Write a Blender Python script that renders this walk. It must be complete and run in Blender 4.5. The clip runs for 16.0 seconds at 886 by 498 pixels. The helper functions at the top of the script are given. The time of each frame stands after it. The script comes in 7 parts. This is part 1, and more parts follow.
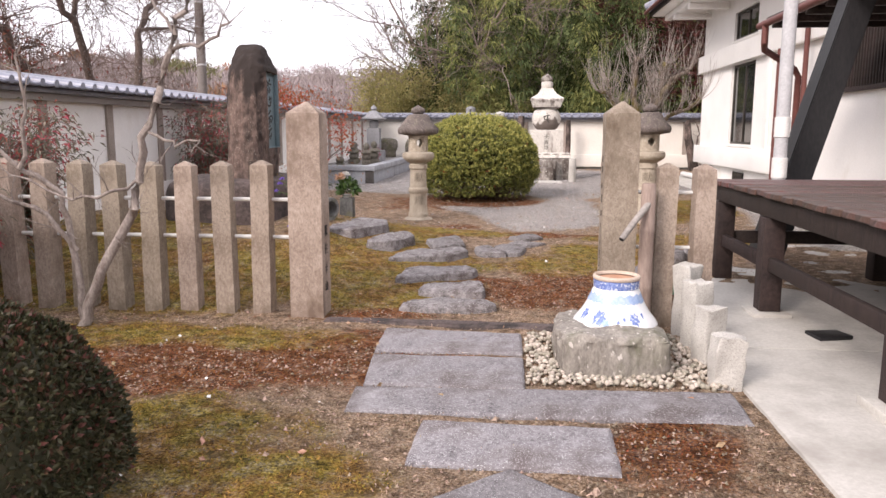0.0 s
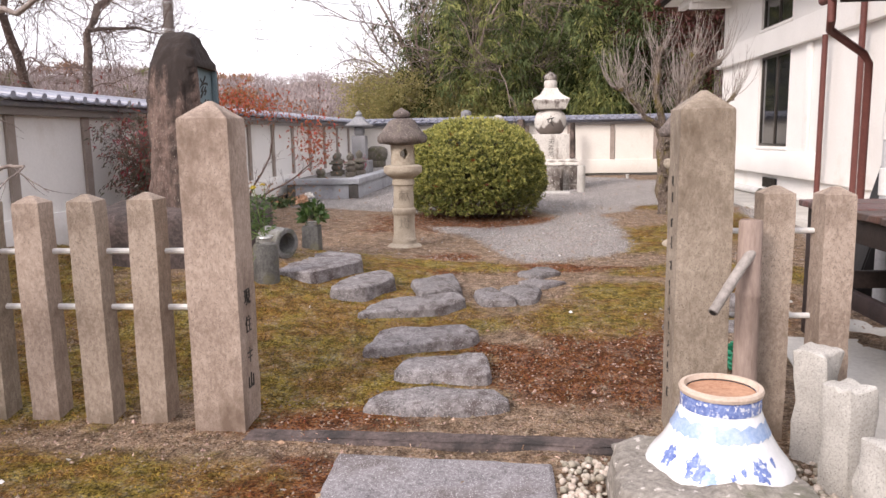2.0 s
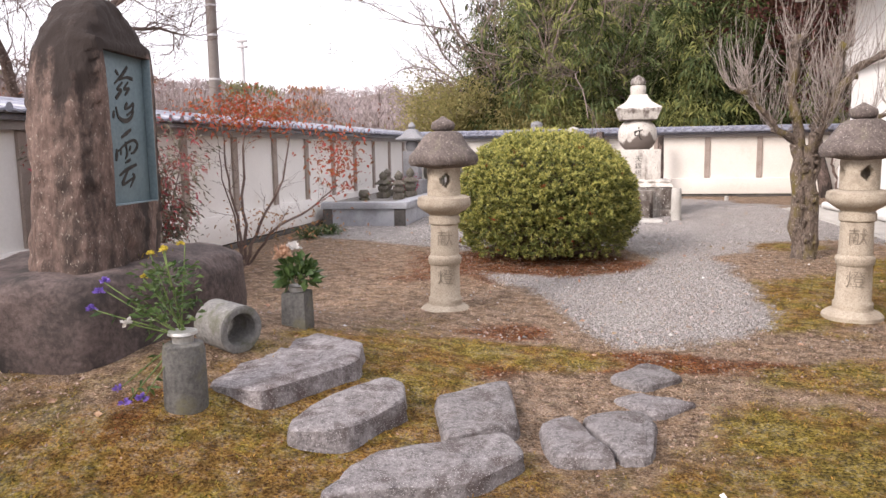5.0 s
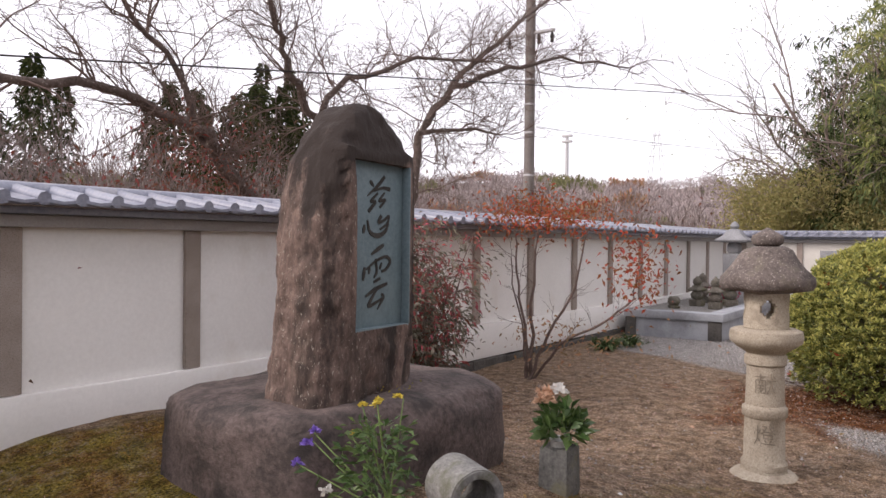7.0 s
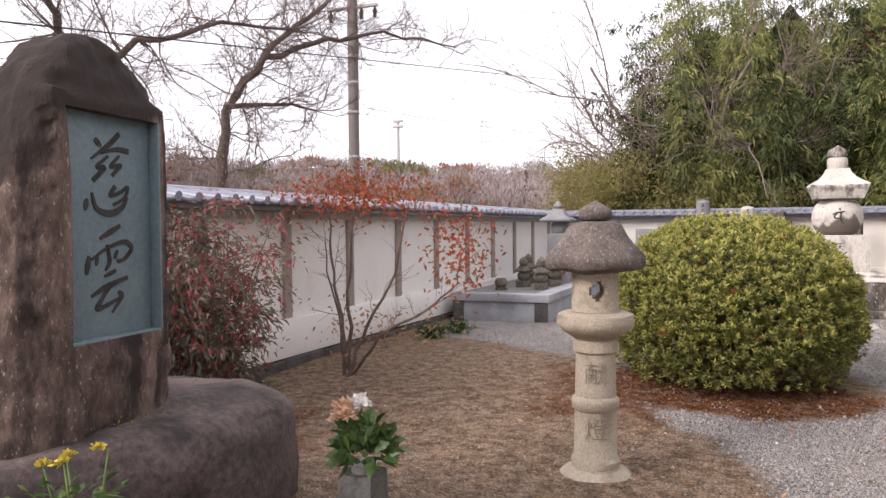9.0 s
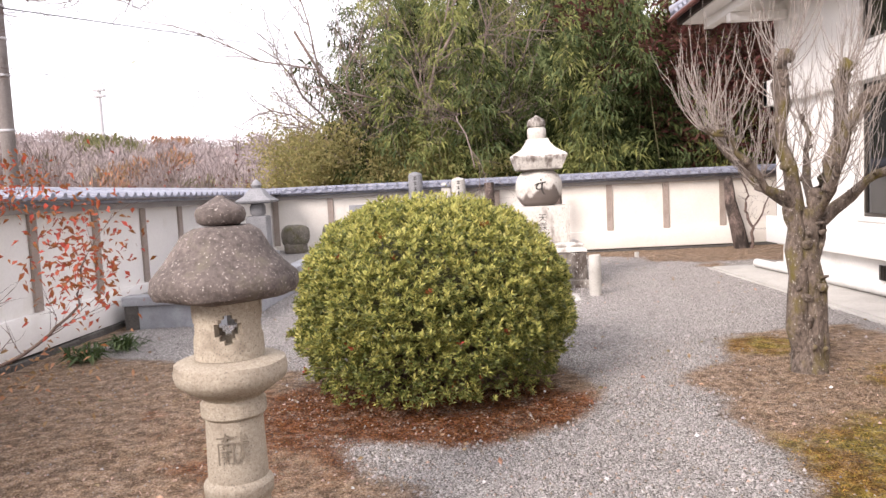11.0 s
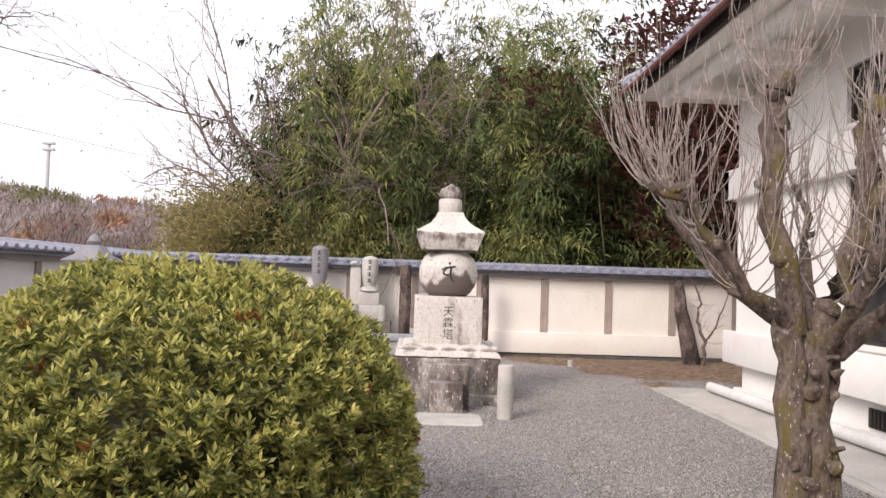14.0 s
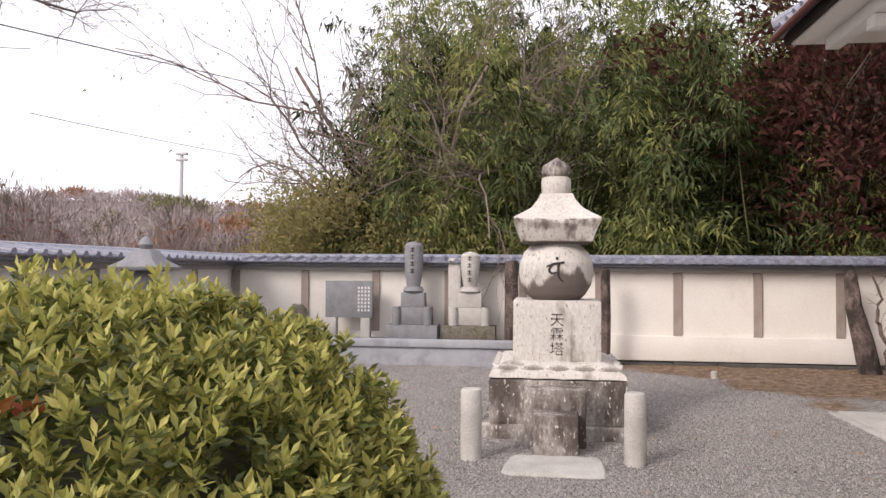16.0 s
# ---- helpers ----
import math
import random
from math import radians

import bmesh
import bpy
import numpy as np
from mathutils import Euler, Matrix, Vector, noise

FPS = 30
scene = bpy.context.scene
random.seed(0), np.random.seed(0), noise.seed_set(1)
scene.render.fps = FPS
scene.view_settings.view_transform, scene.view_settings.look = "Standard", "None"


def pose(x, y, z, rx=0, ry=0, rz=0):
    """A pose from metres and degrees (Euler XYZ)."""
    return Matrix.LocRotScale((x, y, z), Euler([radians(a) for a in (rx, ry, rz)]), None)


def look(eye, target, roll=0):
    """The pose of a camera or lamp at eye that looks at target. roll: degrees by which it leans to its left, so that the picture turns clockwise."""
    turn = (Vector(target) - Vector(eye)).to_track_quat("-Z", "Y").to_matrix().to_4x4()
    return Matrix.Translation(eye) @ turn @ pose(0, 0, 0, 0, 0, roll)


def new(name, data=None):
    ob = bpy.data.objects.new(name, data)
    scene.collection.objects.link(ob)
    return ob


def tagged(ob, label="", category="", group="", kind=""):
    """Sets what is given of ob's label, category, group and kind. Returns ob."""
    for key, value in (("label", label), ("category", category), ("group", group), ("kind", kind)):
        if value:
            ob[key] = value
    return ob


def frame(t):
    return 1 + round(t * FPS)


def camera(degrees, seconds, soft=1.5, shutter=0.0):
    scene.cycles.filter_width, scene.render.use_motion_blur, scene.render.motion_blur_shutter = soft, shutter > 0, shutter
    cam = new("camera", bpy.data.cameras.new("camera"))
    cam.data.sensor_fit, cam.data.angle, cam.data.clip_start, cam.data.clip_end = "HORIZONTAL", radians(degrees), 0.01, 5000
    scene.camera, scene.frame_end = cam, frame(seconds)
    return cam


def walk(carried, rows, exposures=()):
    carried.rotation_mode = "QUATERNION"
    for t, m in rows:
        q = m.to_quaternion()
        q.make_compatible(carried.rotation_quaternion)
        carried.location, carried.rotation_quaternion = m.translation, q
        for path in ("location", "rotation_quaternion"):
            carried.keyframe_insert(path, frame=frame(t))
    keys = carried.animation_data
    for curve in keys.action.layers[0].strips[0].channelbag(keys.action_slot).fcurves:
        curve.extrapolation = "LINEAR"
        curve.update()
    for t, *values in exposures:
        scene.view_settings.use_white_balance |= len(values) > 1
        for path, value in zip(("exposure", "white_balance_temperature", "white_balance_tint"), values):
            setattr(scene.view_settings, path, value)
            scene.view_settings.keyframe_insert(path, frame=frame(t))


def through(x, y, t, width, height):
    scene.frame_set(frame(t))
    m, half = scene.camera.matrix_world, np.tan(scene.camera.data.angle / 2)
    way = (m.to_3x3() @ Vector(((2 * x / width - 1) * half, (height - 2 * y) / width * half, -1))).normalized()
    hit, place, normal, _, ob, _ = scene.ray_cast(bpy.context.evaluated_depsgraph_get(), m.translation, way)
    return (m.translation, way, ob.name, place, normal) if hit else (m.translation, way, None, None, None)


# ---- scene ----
cam = camera(61.59, 16.0)
# seconds, x, y, z, then the turns about x, y and z in degrees
ROWS = [
    (0.0, 0.090, 0.131, 1.468, 81.02, -0.16, 5.43),
    (0.5, 0.031, 0.630, 1.502, 80.65, -0.20, 5.79),
    (1.0, 0.038, 1.174, 1.489, 81.07, 0.00, 5.19),
    (1.5, 0.020, 1.690, 1.470, 81.23, 0.82, 5.39),
    (2.0, -0.020, 2.181, 1.495, 81.43, 0.96, 5.14),
    (2.5, -0.002, 2.701, 1.526, 82.13, 0.66, 5.41),
    (3.0, -0.039, 3.202, 1.542, 82.08, 0.37, 6.66),
    (5.5, -0.220, 5.225, 1.571, 82.85, 1.39, 13.93),
    (6.0, -0.351, 5.540, 1.650, 84.87, 0.95, 21.27),
    (6.5, -0.320, 5.765, 1.720, 88.10, 0.05, 29.84),
    (7.0, -0.270, 5.882, 1.739, 89.40, -0.65, 34.71),
    (7.5, -0.272, 5.931, 1.729, 89.83, -0.97, 35.24),
    (8.0, -0.323, 6.073, 1.705, 89.60, -0.84, 31.95),
    (8.5, -0.476, 6.366, 1.725, 89.00, -0.33, 27.34),
    (9.0, -0.495, 6.720, 1.699, 88.32, 0.46, 21.99),
    (9.5, -0.462, 7.114, 1.748, 86.98, 1.53, 16.50),
    (12.0, -0.090, 8.937, 1.834, 85.42, 0.95, -4.36),
    (12.5, 0.082, 9.304, 1.801, 87.94, -0.03, -5.27),
    (13.0, 0.204, 9.851, 1.779, 90.11, -1.09, -4.01),
    (13.5, 0.362, 10.302, 1.750, 91.54, -1.74, -3.12),
    (14.0, 0.527, 10.771, 1.751, 92.23, -1.90, -1.99),
    (14.5, 0.586, 11.269, 1.780, 92.85, -2.00, 0.07),
    (15.0, 0.651, 11.731, 1.768, 92.79, -1.66, 1.37),
    (15.5, 0.704, 12.223, 1.763, 92.21, -0.98, 3.97),
    (16.0, 0.739, 12.689, 1.810, 91.65, -0.41, 7.23),
]
EXPOSURES = [(0.0, 0.42, 6500, 18.0), (1.5, 0.36, 6500, 18.0), (3.2, 0.48, 6500, 18.0), (5.5, 0.63, 6500, 18.0), (6.0, 0.85, 6500, 18.0), (6.5, 0.75, 6500, 18.0), (7.0, 0.10, 6500, 18.0), (7.5, -0.15, 6500, 18.0), (8.0, 0.00, 6500, 18.0), (9.0, 0.28, 6500, 18.0), (9.5, 0.52, 6500, 18.0), (12.0, 0.75, 6500, 18.0), (12.5, 0.62, 6500, 18.0), (13.5, 0.35, 6500, 18.0), (14.5, 0.13, 6500, 18.0), (16.0, 0.06, 6500, 18.0)]
walk(cam, [(t, pose(x, y, z, rx, ry, rz)) for t, x, y, z, rx, ry, rz in ROWS], EXPOSURES)
# ---- end of camera ----
# ---- world and light ----
# bright overcast winter sky with a weak, wide, warm sun low behind and to the side of the path
SUN_UP, SUN_ROUND = radians(32), radians(215)
world = bpy.data.worlds.new("sky")
scene.world = world
world.use_nodes = True
wn, wl = world.node_tree.nodes, world.node_tree.links
wn.clear()
sky = wn.new("ShaderNodeTexSky")
sky.sky_type, sky.sun_disc, sky.sun_elevation, sky.sun_rotation = "NISHITA", False, SUN_UP, SUN_ROUND
sky.air_density, sky.dust_density, sky.ozone_density = 1.0, 4.0, 1.0
veil = wn.new("ShaderNodeMix")
veil.data_type = "RGBA"
veil.inputs[0].default_value = 0.86
veil.inputs[7].default_value = (11.6, 11.6, 11.9, 1)
wl.new(sky.outputs[0], veil.inputs[6])
wb = wn.new("ShaderNodeBackground")
wb.inputs[1].default_value = 0.12
wl.new(veil.outputs[2], wb.inputs[0])
wo = wn.new("ShaderNodeOutputWorld")
wl.new(wb.outputs[0], wo.inputs[0])
sun = new("sun", bpy.data.lights.new("sun", "SUN"))
sun.data.energy, sun.data.angle, sun.data.color = 2.6, radians(20), (1.0, 0.93, 0.84)
sun_from = Vector((-math.sin(radians(38)) * math.cos(SUN_UP), -math.cos(radians(38)) * math.cos(SUN_UP), math.sin(SUN_UP)))
sun.matrix_basis = look(sun_from * 60, (0, 0, 0))



# ---- small tools ----
def mesh_of(name, bm):
    me = bpy.data.meshes.new(name)
    bm.to_mesh(me)
    bm.free()
    return me


def smooth(me, angle=40):
    me.shade_smooth()
    me.set_sharp_from_angle(angle=radians(angle))
    return me


UNCOUNTED = ("stem_tangle", "leaf_spray", "leaf_tier", "lower_leaf_tier", "red_leaf_tuft", "new_leaf_tuft", "twig_spray", "shoot_fan", "foliage", "red_foliage", "bronze_foliage")  # growth that nobody could count


def part(name, bm, material, parent, label="", angle=40):
    me = mesh_of(name, bm) if isinstance(bm, bmesh.types.BMesh) else bm
    if angle:
        smooth(me, angle)
    if not me.materials:
        me.materials.append(material)
    ob = new(name, me)
    if parent:
        ob.parent = parent
    if name in UNCOUNTED:
        tagged(ob, kind="stuff")
    return tagged(ob, label)


def thing(name, m, label, category, group="", kind=""):
    ob = new(name)
    ob.empty_display_size = 0.2
    ob.matrix_basis = m
    return tagged(ob, label, category, group, kind)


def solid(name, bm, material, m, label, category="", group="", kind="", angle=40):
    ob = part(name, bm, material, None, label, angle)
    ob.matrix_basis = m
    return tagged(ob, "", category, group, kind)


def box(bm, x0, y0, z0, x1, y1, z1, bevel=0.0, segs=2):
    vs = [bm.verts.new((x, y, z)) for z in (z0, z1) for y in (y0, y1) for x in (x0, x1)]
    fs = [bm.faces.new([vs[i] for i in q]) for q in ((0, 2, 3, 1), (4, 5, 7, 6), (0, 1, 5, 4), (2, 6, 7, 3), (0, 4, 6, 2), (1, 3, 7, 5))]
    if bevel:
        es = list({e for f in fs for e in f.edges})
        bmesh.ops.bevel(bm, geom=es, offset=bevel, segments=segs, affect="EDGES", profile=0.5)
    return bm


def lathe(bm, profile, segs=24, centre=(0, 0, 0), square=0.0, turn=0.0):
    """A body of revolution from (radius, height) pairs; square pulls it towards a square plan."""
    rings = []
    for r, z in profile:
        ring = []
        for i in range(segs):
            a = 2 * math.pi * i / segs + turn
            k = 1.0
            if square:
                c = max(abs(math.cos(a - turn)), abs(math.sin(a - turn)))
                k = (1 - square) + square / c
            ring.append(bm.verts.new((centre[0] + r * k * math.cos(a), centre[1] + r * k * math.sin(a), centre[2] + z)))
        rings.append(ring)
    for a, b in zip(rings, rings[1:]):
        for i in range(segs):
            j = (i + 1) % segs
            bm.faces.new((a[i], a[j], b[j], b[i]))
    bm.faces.new(list(reversed(rings[0])))
    bm.faces.new(rings[-1])
    return bm


def loft(bm, rings, cap=True):
    """Skin over rings of points, all of the same count."""
    vv = [[bm.verts.new(p) for p in ring] for ring in rings]
    n = len(vv[0])
    for a, b in zip(vv, vv[1:]):
        for i in range(n):
            j = (i + 1) % n
            bm.faces.new((a[i], a[j], b[j], b[i]))
    if cap:
        bm.faces.new(list(reversed(vv[0])))
        bm.faces.new(vv[-1])
    return bm


def tube(bm, path, radii, segs=8):
    """A tube along a path of points."""
    rings = []
    pts = [Vector(p) for p in path]
    up = Vector((0.13, 0.21, 0.97))
    for i, p in enumerate(pts):
        d = (pts[min(i + 1, len(pts) - 1)] - pts[max(i - 1, 0)]).normalized()
        s = d.cross(up)
        if s.length < 0.2:
            s = d.cross(Vector((1, 0, 0)))
        s.normalize()
        u = s.cross(d)
        r = radii[i] if isinstance(radii, (list, tuple)) else radii
        rings.append([p + (s * math.cos(2 * math.pi * k / segs) + u * math.sin(2 * math.pi * k / segs)) * r for k in range(segs)])
    return loft(bm, rings)


def roughen(bm, amount, scale, seed=0.0, octaves=4, where=None):
    """Push the vertices about by fractal noise."""
    for v in bm.verts:
        if where and not where(v.co):
            continue
        p = v.co * scale + Vector((seed * 3.1, seed * 7.7, seed * 1.3))
        n = Vector([noise.fractal(p + Vector(o), 1.0, 2.0, octaves) for o in ((0, 0, 0), (31, 7, 3), (5, 47, 19))])
        v.co += n * amount
    return bm


def rock(bm, sx, sy, sz, seed, flat=0.5, cuts=4, rough=0.16, square=0.35):
    """A boulder with a fairly flat top, standing on z = 0."""
    b = bmesh.new()
    bmesh.ops.create_icosphere(b, subdivisions=cuts, radius=1)
    for v in b.verts:
        c = v.co
        k = max(abs(c.x), abs(c.y))
        q = (1 - square) + square / max(k, 0.5)
        x, y = c.x * q, c.y * q
        z = math.copysign(abs(c.z) ** flat, c.z)
        p = Vector((x, y, z * 0.6)) * 1.3 + Vector((seed * 5.3, seed * 2.9, seed))
        d = 1 + rough * noise.fractal(p, 1.0, 2.0, 4) + rough * 0.25 * noise.fractal(p * 5, 1.0, 2.0, 3)
        v.co = Vector((x * d * sx / 2, y * d * sy / 2, (z * (0.5 + rough * 0.5 * noise.fractal(p * 1.4, 1, 2, 3)) + 0.45) * sz))
    me = bpy.data.meshes.new("rock")
    b.to_mesh(me)
    b.free()
    bm.from_mesh(me)
    bpy.data.meshes.remove(me)
    return bm


def raw(name, verts, faces):
    me = bpy.data.meshes.new(name)
    me.from_pydata(verts, [], faces)
    me.update()
    return me


def writing(text, size, depth=0.004):
    """A flat mesh of the built-in font's characters, centred on its own origin in the xz plane, facing -y."""
    cu = bpy.data.curves.new("writing", "FONT")
    cu.body, cu.size, cu.extrude, cu.align_x, cu.align_y = text, size, depth, "CENTER", "CENTER"
    cu.resolution_u = 3
    cu.offset = -0.011 * size
    ob = bpy.data.objects.new("writing", cu)
    scene.collection.objects.link(ob)
    me = bpy.data.meshes.new_from_object(ob.evaluated_get(bpy.context.evaluated_depsgraph_get()))
    bpy.data.objects.remove(ob)
    bpy.data.curves.remove(cu)
    me.transform(Matrix.Rotation(radians(90), 4, "X"))
    return me


def brush(strokes_, depth=0.004):
    """Brush-written strokes in the xz plane, facing -y. Each stroke: points, and its widths at start, middle and end."""
    bm = bmesh.new()
    for pts, (w0, w1, w2) in strokes_:
        q = [Vector((x, 0, z)) for x, z in pts]
        q = [q[0] * 2 - q[1]] + q + [q[-1] * 2 - q[-2]]
        fine = []
        for i in range(1, len(q) - 2):
            a, b, c, d = q[i - 1:i + 3]
            for k in range(6):
                t = k / 6
                fine.append(0.5 * (2 * b + (c - a) * t + (2 * a - 5 * b + 4 * c - d) * t * t + (3 * b - a - 3 * c + d) * t ** 3))
        fine.append(q[-2])
        n = len(fine)
        rings = []
        for i, v in enumerate(fine):
            t = i / (n - 1)
            w = (w0 + (w1 - w0) * min(1, t * 2) if t < 0.5 else w1 + (w2 - w1) * (t - 0.5) * 2) / 2
            d = (fine[min(i + 1, n - 1)] - fine[max(i - 1, 0)]).normalized()
            side = Vector((-d.z, 0, d.x)) * w
            rings.append([v - side, v + side, v + side + Vector((0, -depth, 0)), v - side + Vector((0, -depth, 0))])
        loft(bm, rings)
    bmesh.ops.recalc_face_normals(bm, faces=bm.faces)
    return bm


def shade_by(me, name, fn):
    """Store fn(vertex position) on the mesh as a point attribute."""
    me.attributes.new(name, "FLOAT", "POINT").data.foreach_set("value", [float(fn(v.co)) for v in me.vertices])
    return me


# ---- materials ----
def material(name, dark, light, scale=6.0, fine=60.0, rough=0.85, bump=0.3, speck=None, speck_size=120.0, speck_part=0.4, stain=None, stain_scale=2.0, stain_part=0.5,
             metal=0.0, vary=0.0, island=False, stretch=(1, 1, 1), gloss=0.3, through=0.0, mesh_tones=()):
    """A weathered surface: two tones in broad patches, fine grain, optional specks and stains, with relief."""
    m = bpy.data.materials.new(name)
    m.use_nodes = True
    n, l = m.node_tree.nodes, m.node_tree.links
    b = n["Principled BSDF"]
    tc = n.new("ShaderNodeTexCoord")
    mp = n.new("ShaderNodeMapping")
    mp.inputs["Scale"].default_value = stretch
    l.new(tc.outputs["Object"], mp.inputs[0])

    def noisy(s, detail=6.0, r=0.6):
        t = n.new("ShaderNodeTexNoise")
        t.inputs["Scale"].default_value, t.inputs["Detail"].default_value, t.inputs["Roughness"].default_value = s, detail, r
        l.new(mp.outputs[0], t.inputs["Vector"])
        return t.outputs["Fac"]

    def ramp(fac, lo, hi):
        r = n.new("ShaderNodeMapRange")
        r.inputs["From Min"].default_value, r.inputs["From Max"].default_value = lo, hi
        l.new(fac, r.inputs["Value"])
        return r.outputs[0]

    def blend(fac, a, c):
        x = n.new("ShaderNodeMix")
        x.data_type = "RGBA"
        l.new(fac, x.inputs[0])
        for sock, v in ((x.inputs[6], a), (x.inputs[7], c)):
            if isinstance(v, tuple):
                sock.default_value = (*v, 1)
            else:
                l.new(v, sock)
        return x.outputs[2]

    broad, grain = noisy(scale), noisy(fine, 3.0, 0.7)
    both = n.new("ShaderNodeMath")
    both.operation = "MULTIPLY_ADD"
    l.new(grain, both.inputs[0])
    both.inputs[1].default_value = 0.5
    half = n.new("ShaderNodeMath")
    half.operation = "MULTIPLY"
    l.new(broad, half.inputs[0])
    half.inputs[1].default_value = 0.5
    l.new(half.outputs[0], both.inputs[2])
    colour = blend(ramp(both.outputs[0], 0.36, 0.64), dark, light)
    if stain:
        colour = blend(ramp(noisy(stain_scale, 8.0, 0.65), 0.62 - 0.3 * stain_part, 0.78 - 0.3 * stain_part), colour, stain)
    if speck:
        colour = blend(ramp(noisy(speck_size, 2.0, 0.5), 0.66 - 0.2 * speck_part, 0.72 - 0.2 * speck_part), colour, speck)
    for name_, tone in mesh_tones:
        # weathering and darker zones of their own shape, stored on the mesh, rims broken by noise
        at = n.new("ShaderNodeAttribute")
        at.attribute_name = name_
        ad = n.new("ShaderNodeMath")
        ad.operation = "MULTIPLY_ADD"
        l.new(noisy(22, 6.0, 0.7), ad.inputs[0])
        ad.inputs[1].default_value = 0.9
        l.new(at.outputs["Fac"], ad.inputs[2])
        colour = blend(ramp(ad.outputs[0], 0.78, 1.08), colour, tone)
    if vary:
        h = n.new("ShaderNodeHueSaturation")
        if island:
            src = n.new("ShaderNodeNewGeometry").outputs["Random Per Island"]
        else:
            src = n.new("ShaderNodeObjectInfo").outputs["Random"]
        v = n.new("ShaderNodeMapRange")
        v.inputs["To Min"].default_value, v.inputs["To Max"].default_value = 1 - vary, 1 + vary
        l.new(src, v.inputs["Value"])
        l.new(v.outputs[0], h.inputs["Value"])
        hv = n.new("ShaderNodeMapRange")
        hv.inputs["To Min"].default_value, hv.inputs["To Max"].default_value = 0.5 - vary * 0.07, 0.5 + vary * 0.07
        l.new(v.outputs[0], hv.inputs["Value"])
        hv.inputs["From Min"].default_value, hv.inputs["From Max"].default_value = 1 + vary, 1 - vary
        l.new(hv.outputs[0], h.inputs["Hue"])
        l.new(colour, h.inputs["Color"])
        colour = h.outputs[0]
    l.new(colour, b.inputs["Base Color"])
    b.inputs["Roughness"].default_value, b.inputs["Metallic"].default_value = rough, metal
    b.inputs["Specular IOR Level"].default_value = gloss
    if through:
        b.inputs["Transmission Weight"].default_value = 0.0
        t = n.new("ShaderNodeBsdfTranslucent")
        l.new(colour, t.inputs[0])
        mx = n.new("ShaderNodeMixShader")
        mx.inputs[0].default_value = through
        l.new(b.outputs[0], mx.inputs[1])
        l.new(t.outputs[0], mx.inputs[2])
        l.new(mx.outputs[0], n["Material Output"].inputs[0])
    if bump:
        bp = n.new("ShaderNodeBump")
        bp.inputs["Strength"].default_value, bp.inputs["Distance"].default_value = bump, 0.02
        l.new(both.outputs[0], bp.inputs["Height"])
        l.new(bp.outputs[0], b.inputs["Normal"])
    return m


POST = material("sawn_granite_post", (0.22, 0.17, 0.132), (0.43, 0.355, 0.29), 4, 60, 0.9, 0.8, (0.15, 0.12, 0.095), 260, 0.3, (0.15, 0.11, 0.08), 2.6, 0.5, vary=0.14, stretch=(1, 1, 0.6))
PALE_GRANITE = material("pale_granite", (0.36, 0.34, 0.31), (0.58, 0.56, 0.52), 4, 90, 0.85, 0.4, (0.2, 0.19, 0.18), 200, 0.3, vary=0.06)
GREY_GRANITE = material("grey_granite", (0.16, 0.16, 0.168), (0.29, 0.29, 0.30), 4, 120, 0.6, 0.15, (0.12, 0.12, 0.13), 260, 0.35, vary=0.08)
SLAB = material("slab_granite", (0.085, 0.075, 0.08), (0.32, 0.305, 0.315), 2.5, 48, 0.8, 0.9, (0.46, 0.45, 0.45), 170, 0.30, (0.11, 0.092, 0.09), 2.2, 0.5, vary=0.14)
STEP = material("stepping_stone", (0.07, 0.062, 0.062), (0.32, 0.298, 0.298), 11, 60, 0.85, 1.0, (0.44, 0.42, 0.41), 170, 0.24, (0.085, 0.068, 0.064), 7, 0.45, vary=0.16)
BROWN_ROCK = material("brown_rock", (0.07, 0.052, 0.045), (0.26, 0.195, 0.17), 6, 42, 0.9, 1.0, (0.05, 0.038, 0.033), 60, 0.3, (0.038, 0.03, 0.026), 5.0, 0.68, stretch=(1, 1, 0.45))
BASE_ROCK = material("base_rock", (0.045, 0.034, 0.032), (0.155, 0.118, 0.108), 3.2, 36, 0.85, 0.9, None, 50, 0.10, (0.035, 0.029, 0.027), 4.0, 0.5)
LANTERN = material("lantern_stone", (0.30, 0.25, 0.19), (0.52, 0.46, 0.37), 3, 70, 0.9, 0.5, (0.2, 0.17, 0.14), 160, 0.3, (0.2, 0.16, 0.12), 3.0, 0.3)
LANTERN_ROOF = material("lantern_roof_stone", (0.06, 0.05, 0.045), (0.19, 0.155, 0.14), 5, 45, 0.9, 0.9, (0.40, 0.36, 0.33), 90, 0.06, (0.15, 0.13, 0.10), 6, 0.35)
TOWER = material("tower_stone", (0.46, 0.43, 0.39), (0.68, 0.65, 0.60), 3, 50, 0.9, 0.5, (0.24, 0.21, 0.18), 45, 0.12, (0.20, 0.17, 0.15), 3.0, 0.30, stretch=(1, 1, 0.4))
TOWER_DARK = material("weathered_tower_stone", (0.15, 0.125, 0.11), (0.58, 0.55, 0.50), 4.0, 40, 0.9, 0.7, (0.62, 0.60, 0.56), 40, 0.1, (0.09, 0.072, 0.062), 2.6, 0.72, stretch=(1, 1, 0.45))
MOSSY = material("mossy_grave_stone", (0.08, 0.07, 0.055), (0.2, 0.18, 0.15), 6, 50, 0.9, 0.8, (0.35, 0.33, 0.3), 60, 0.15, (0.09, 0.085, 0.04), 5, 0.4, vary=0.15)
PLASTER = material("white_plaster", (0.74, 0.72, 0.69), (0.82, 0.80, 0.77), 1.2, 30, 0.9, 0.05, stain=(0.66, 0.62, 0.56), stain_scale=0.8, stain_part=0.1)
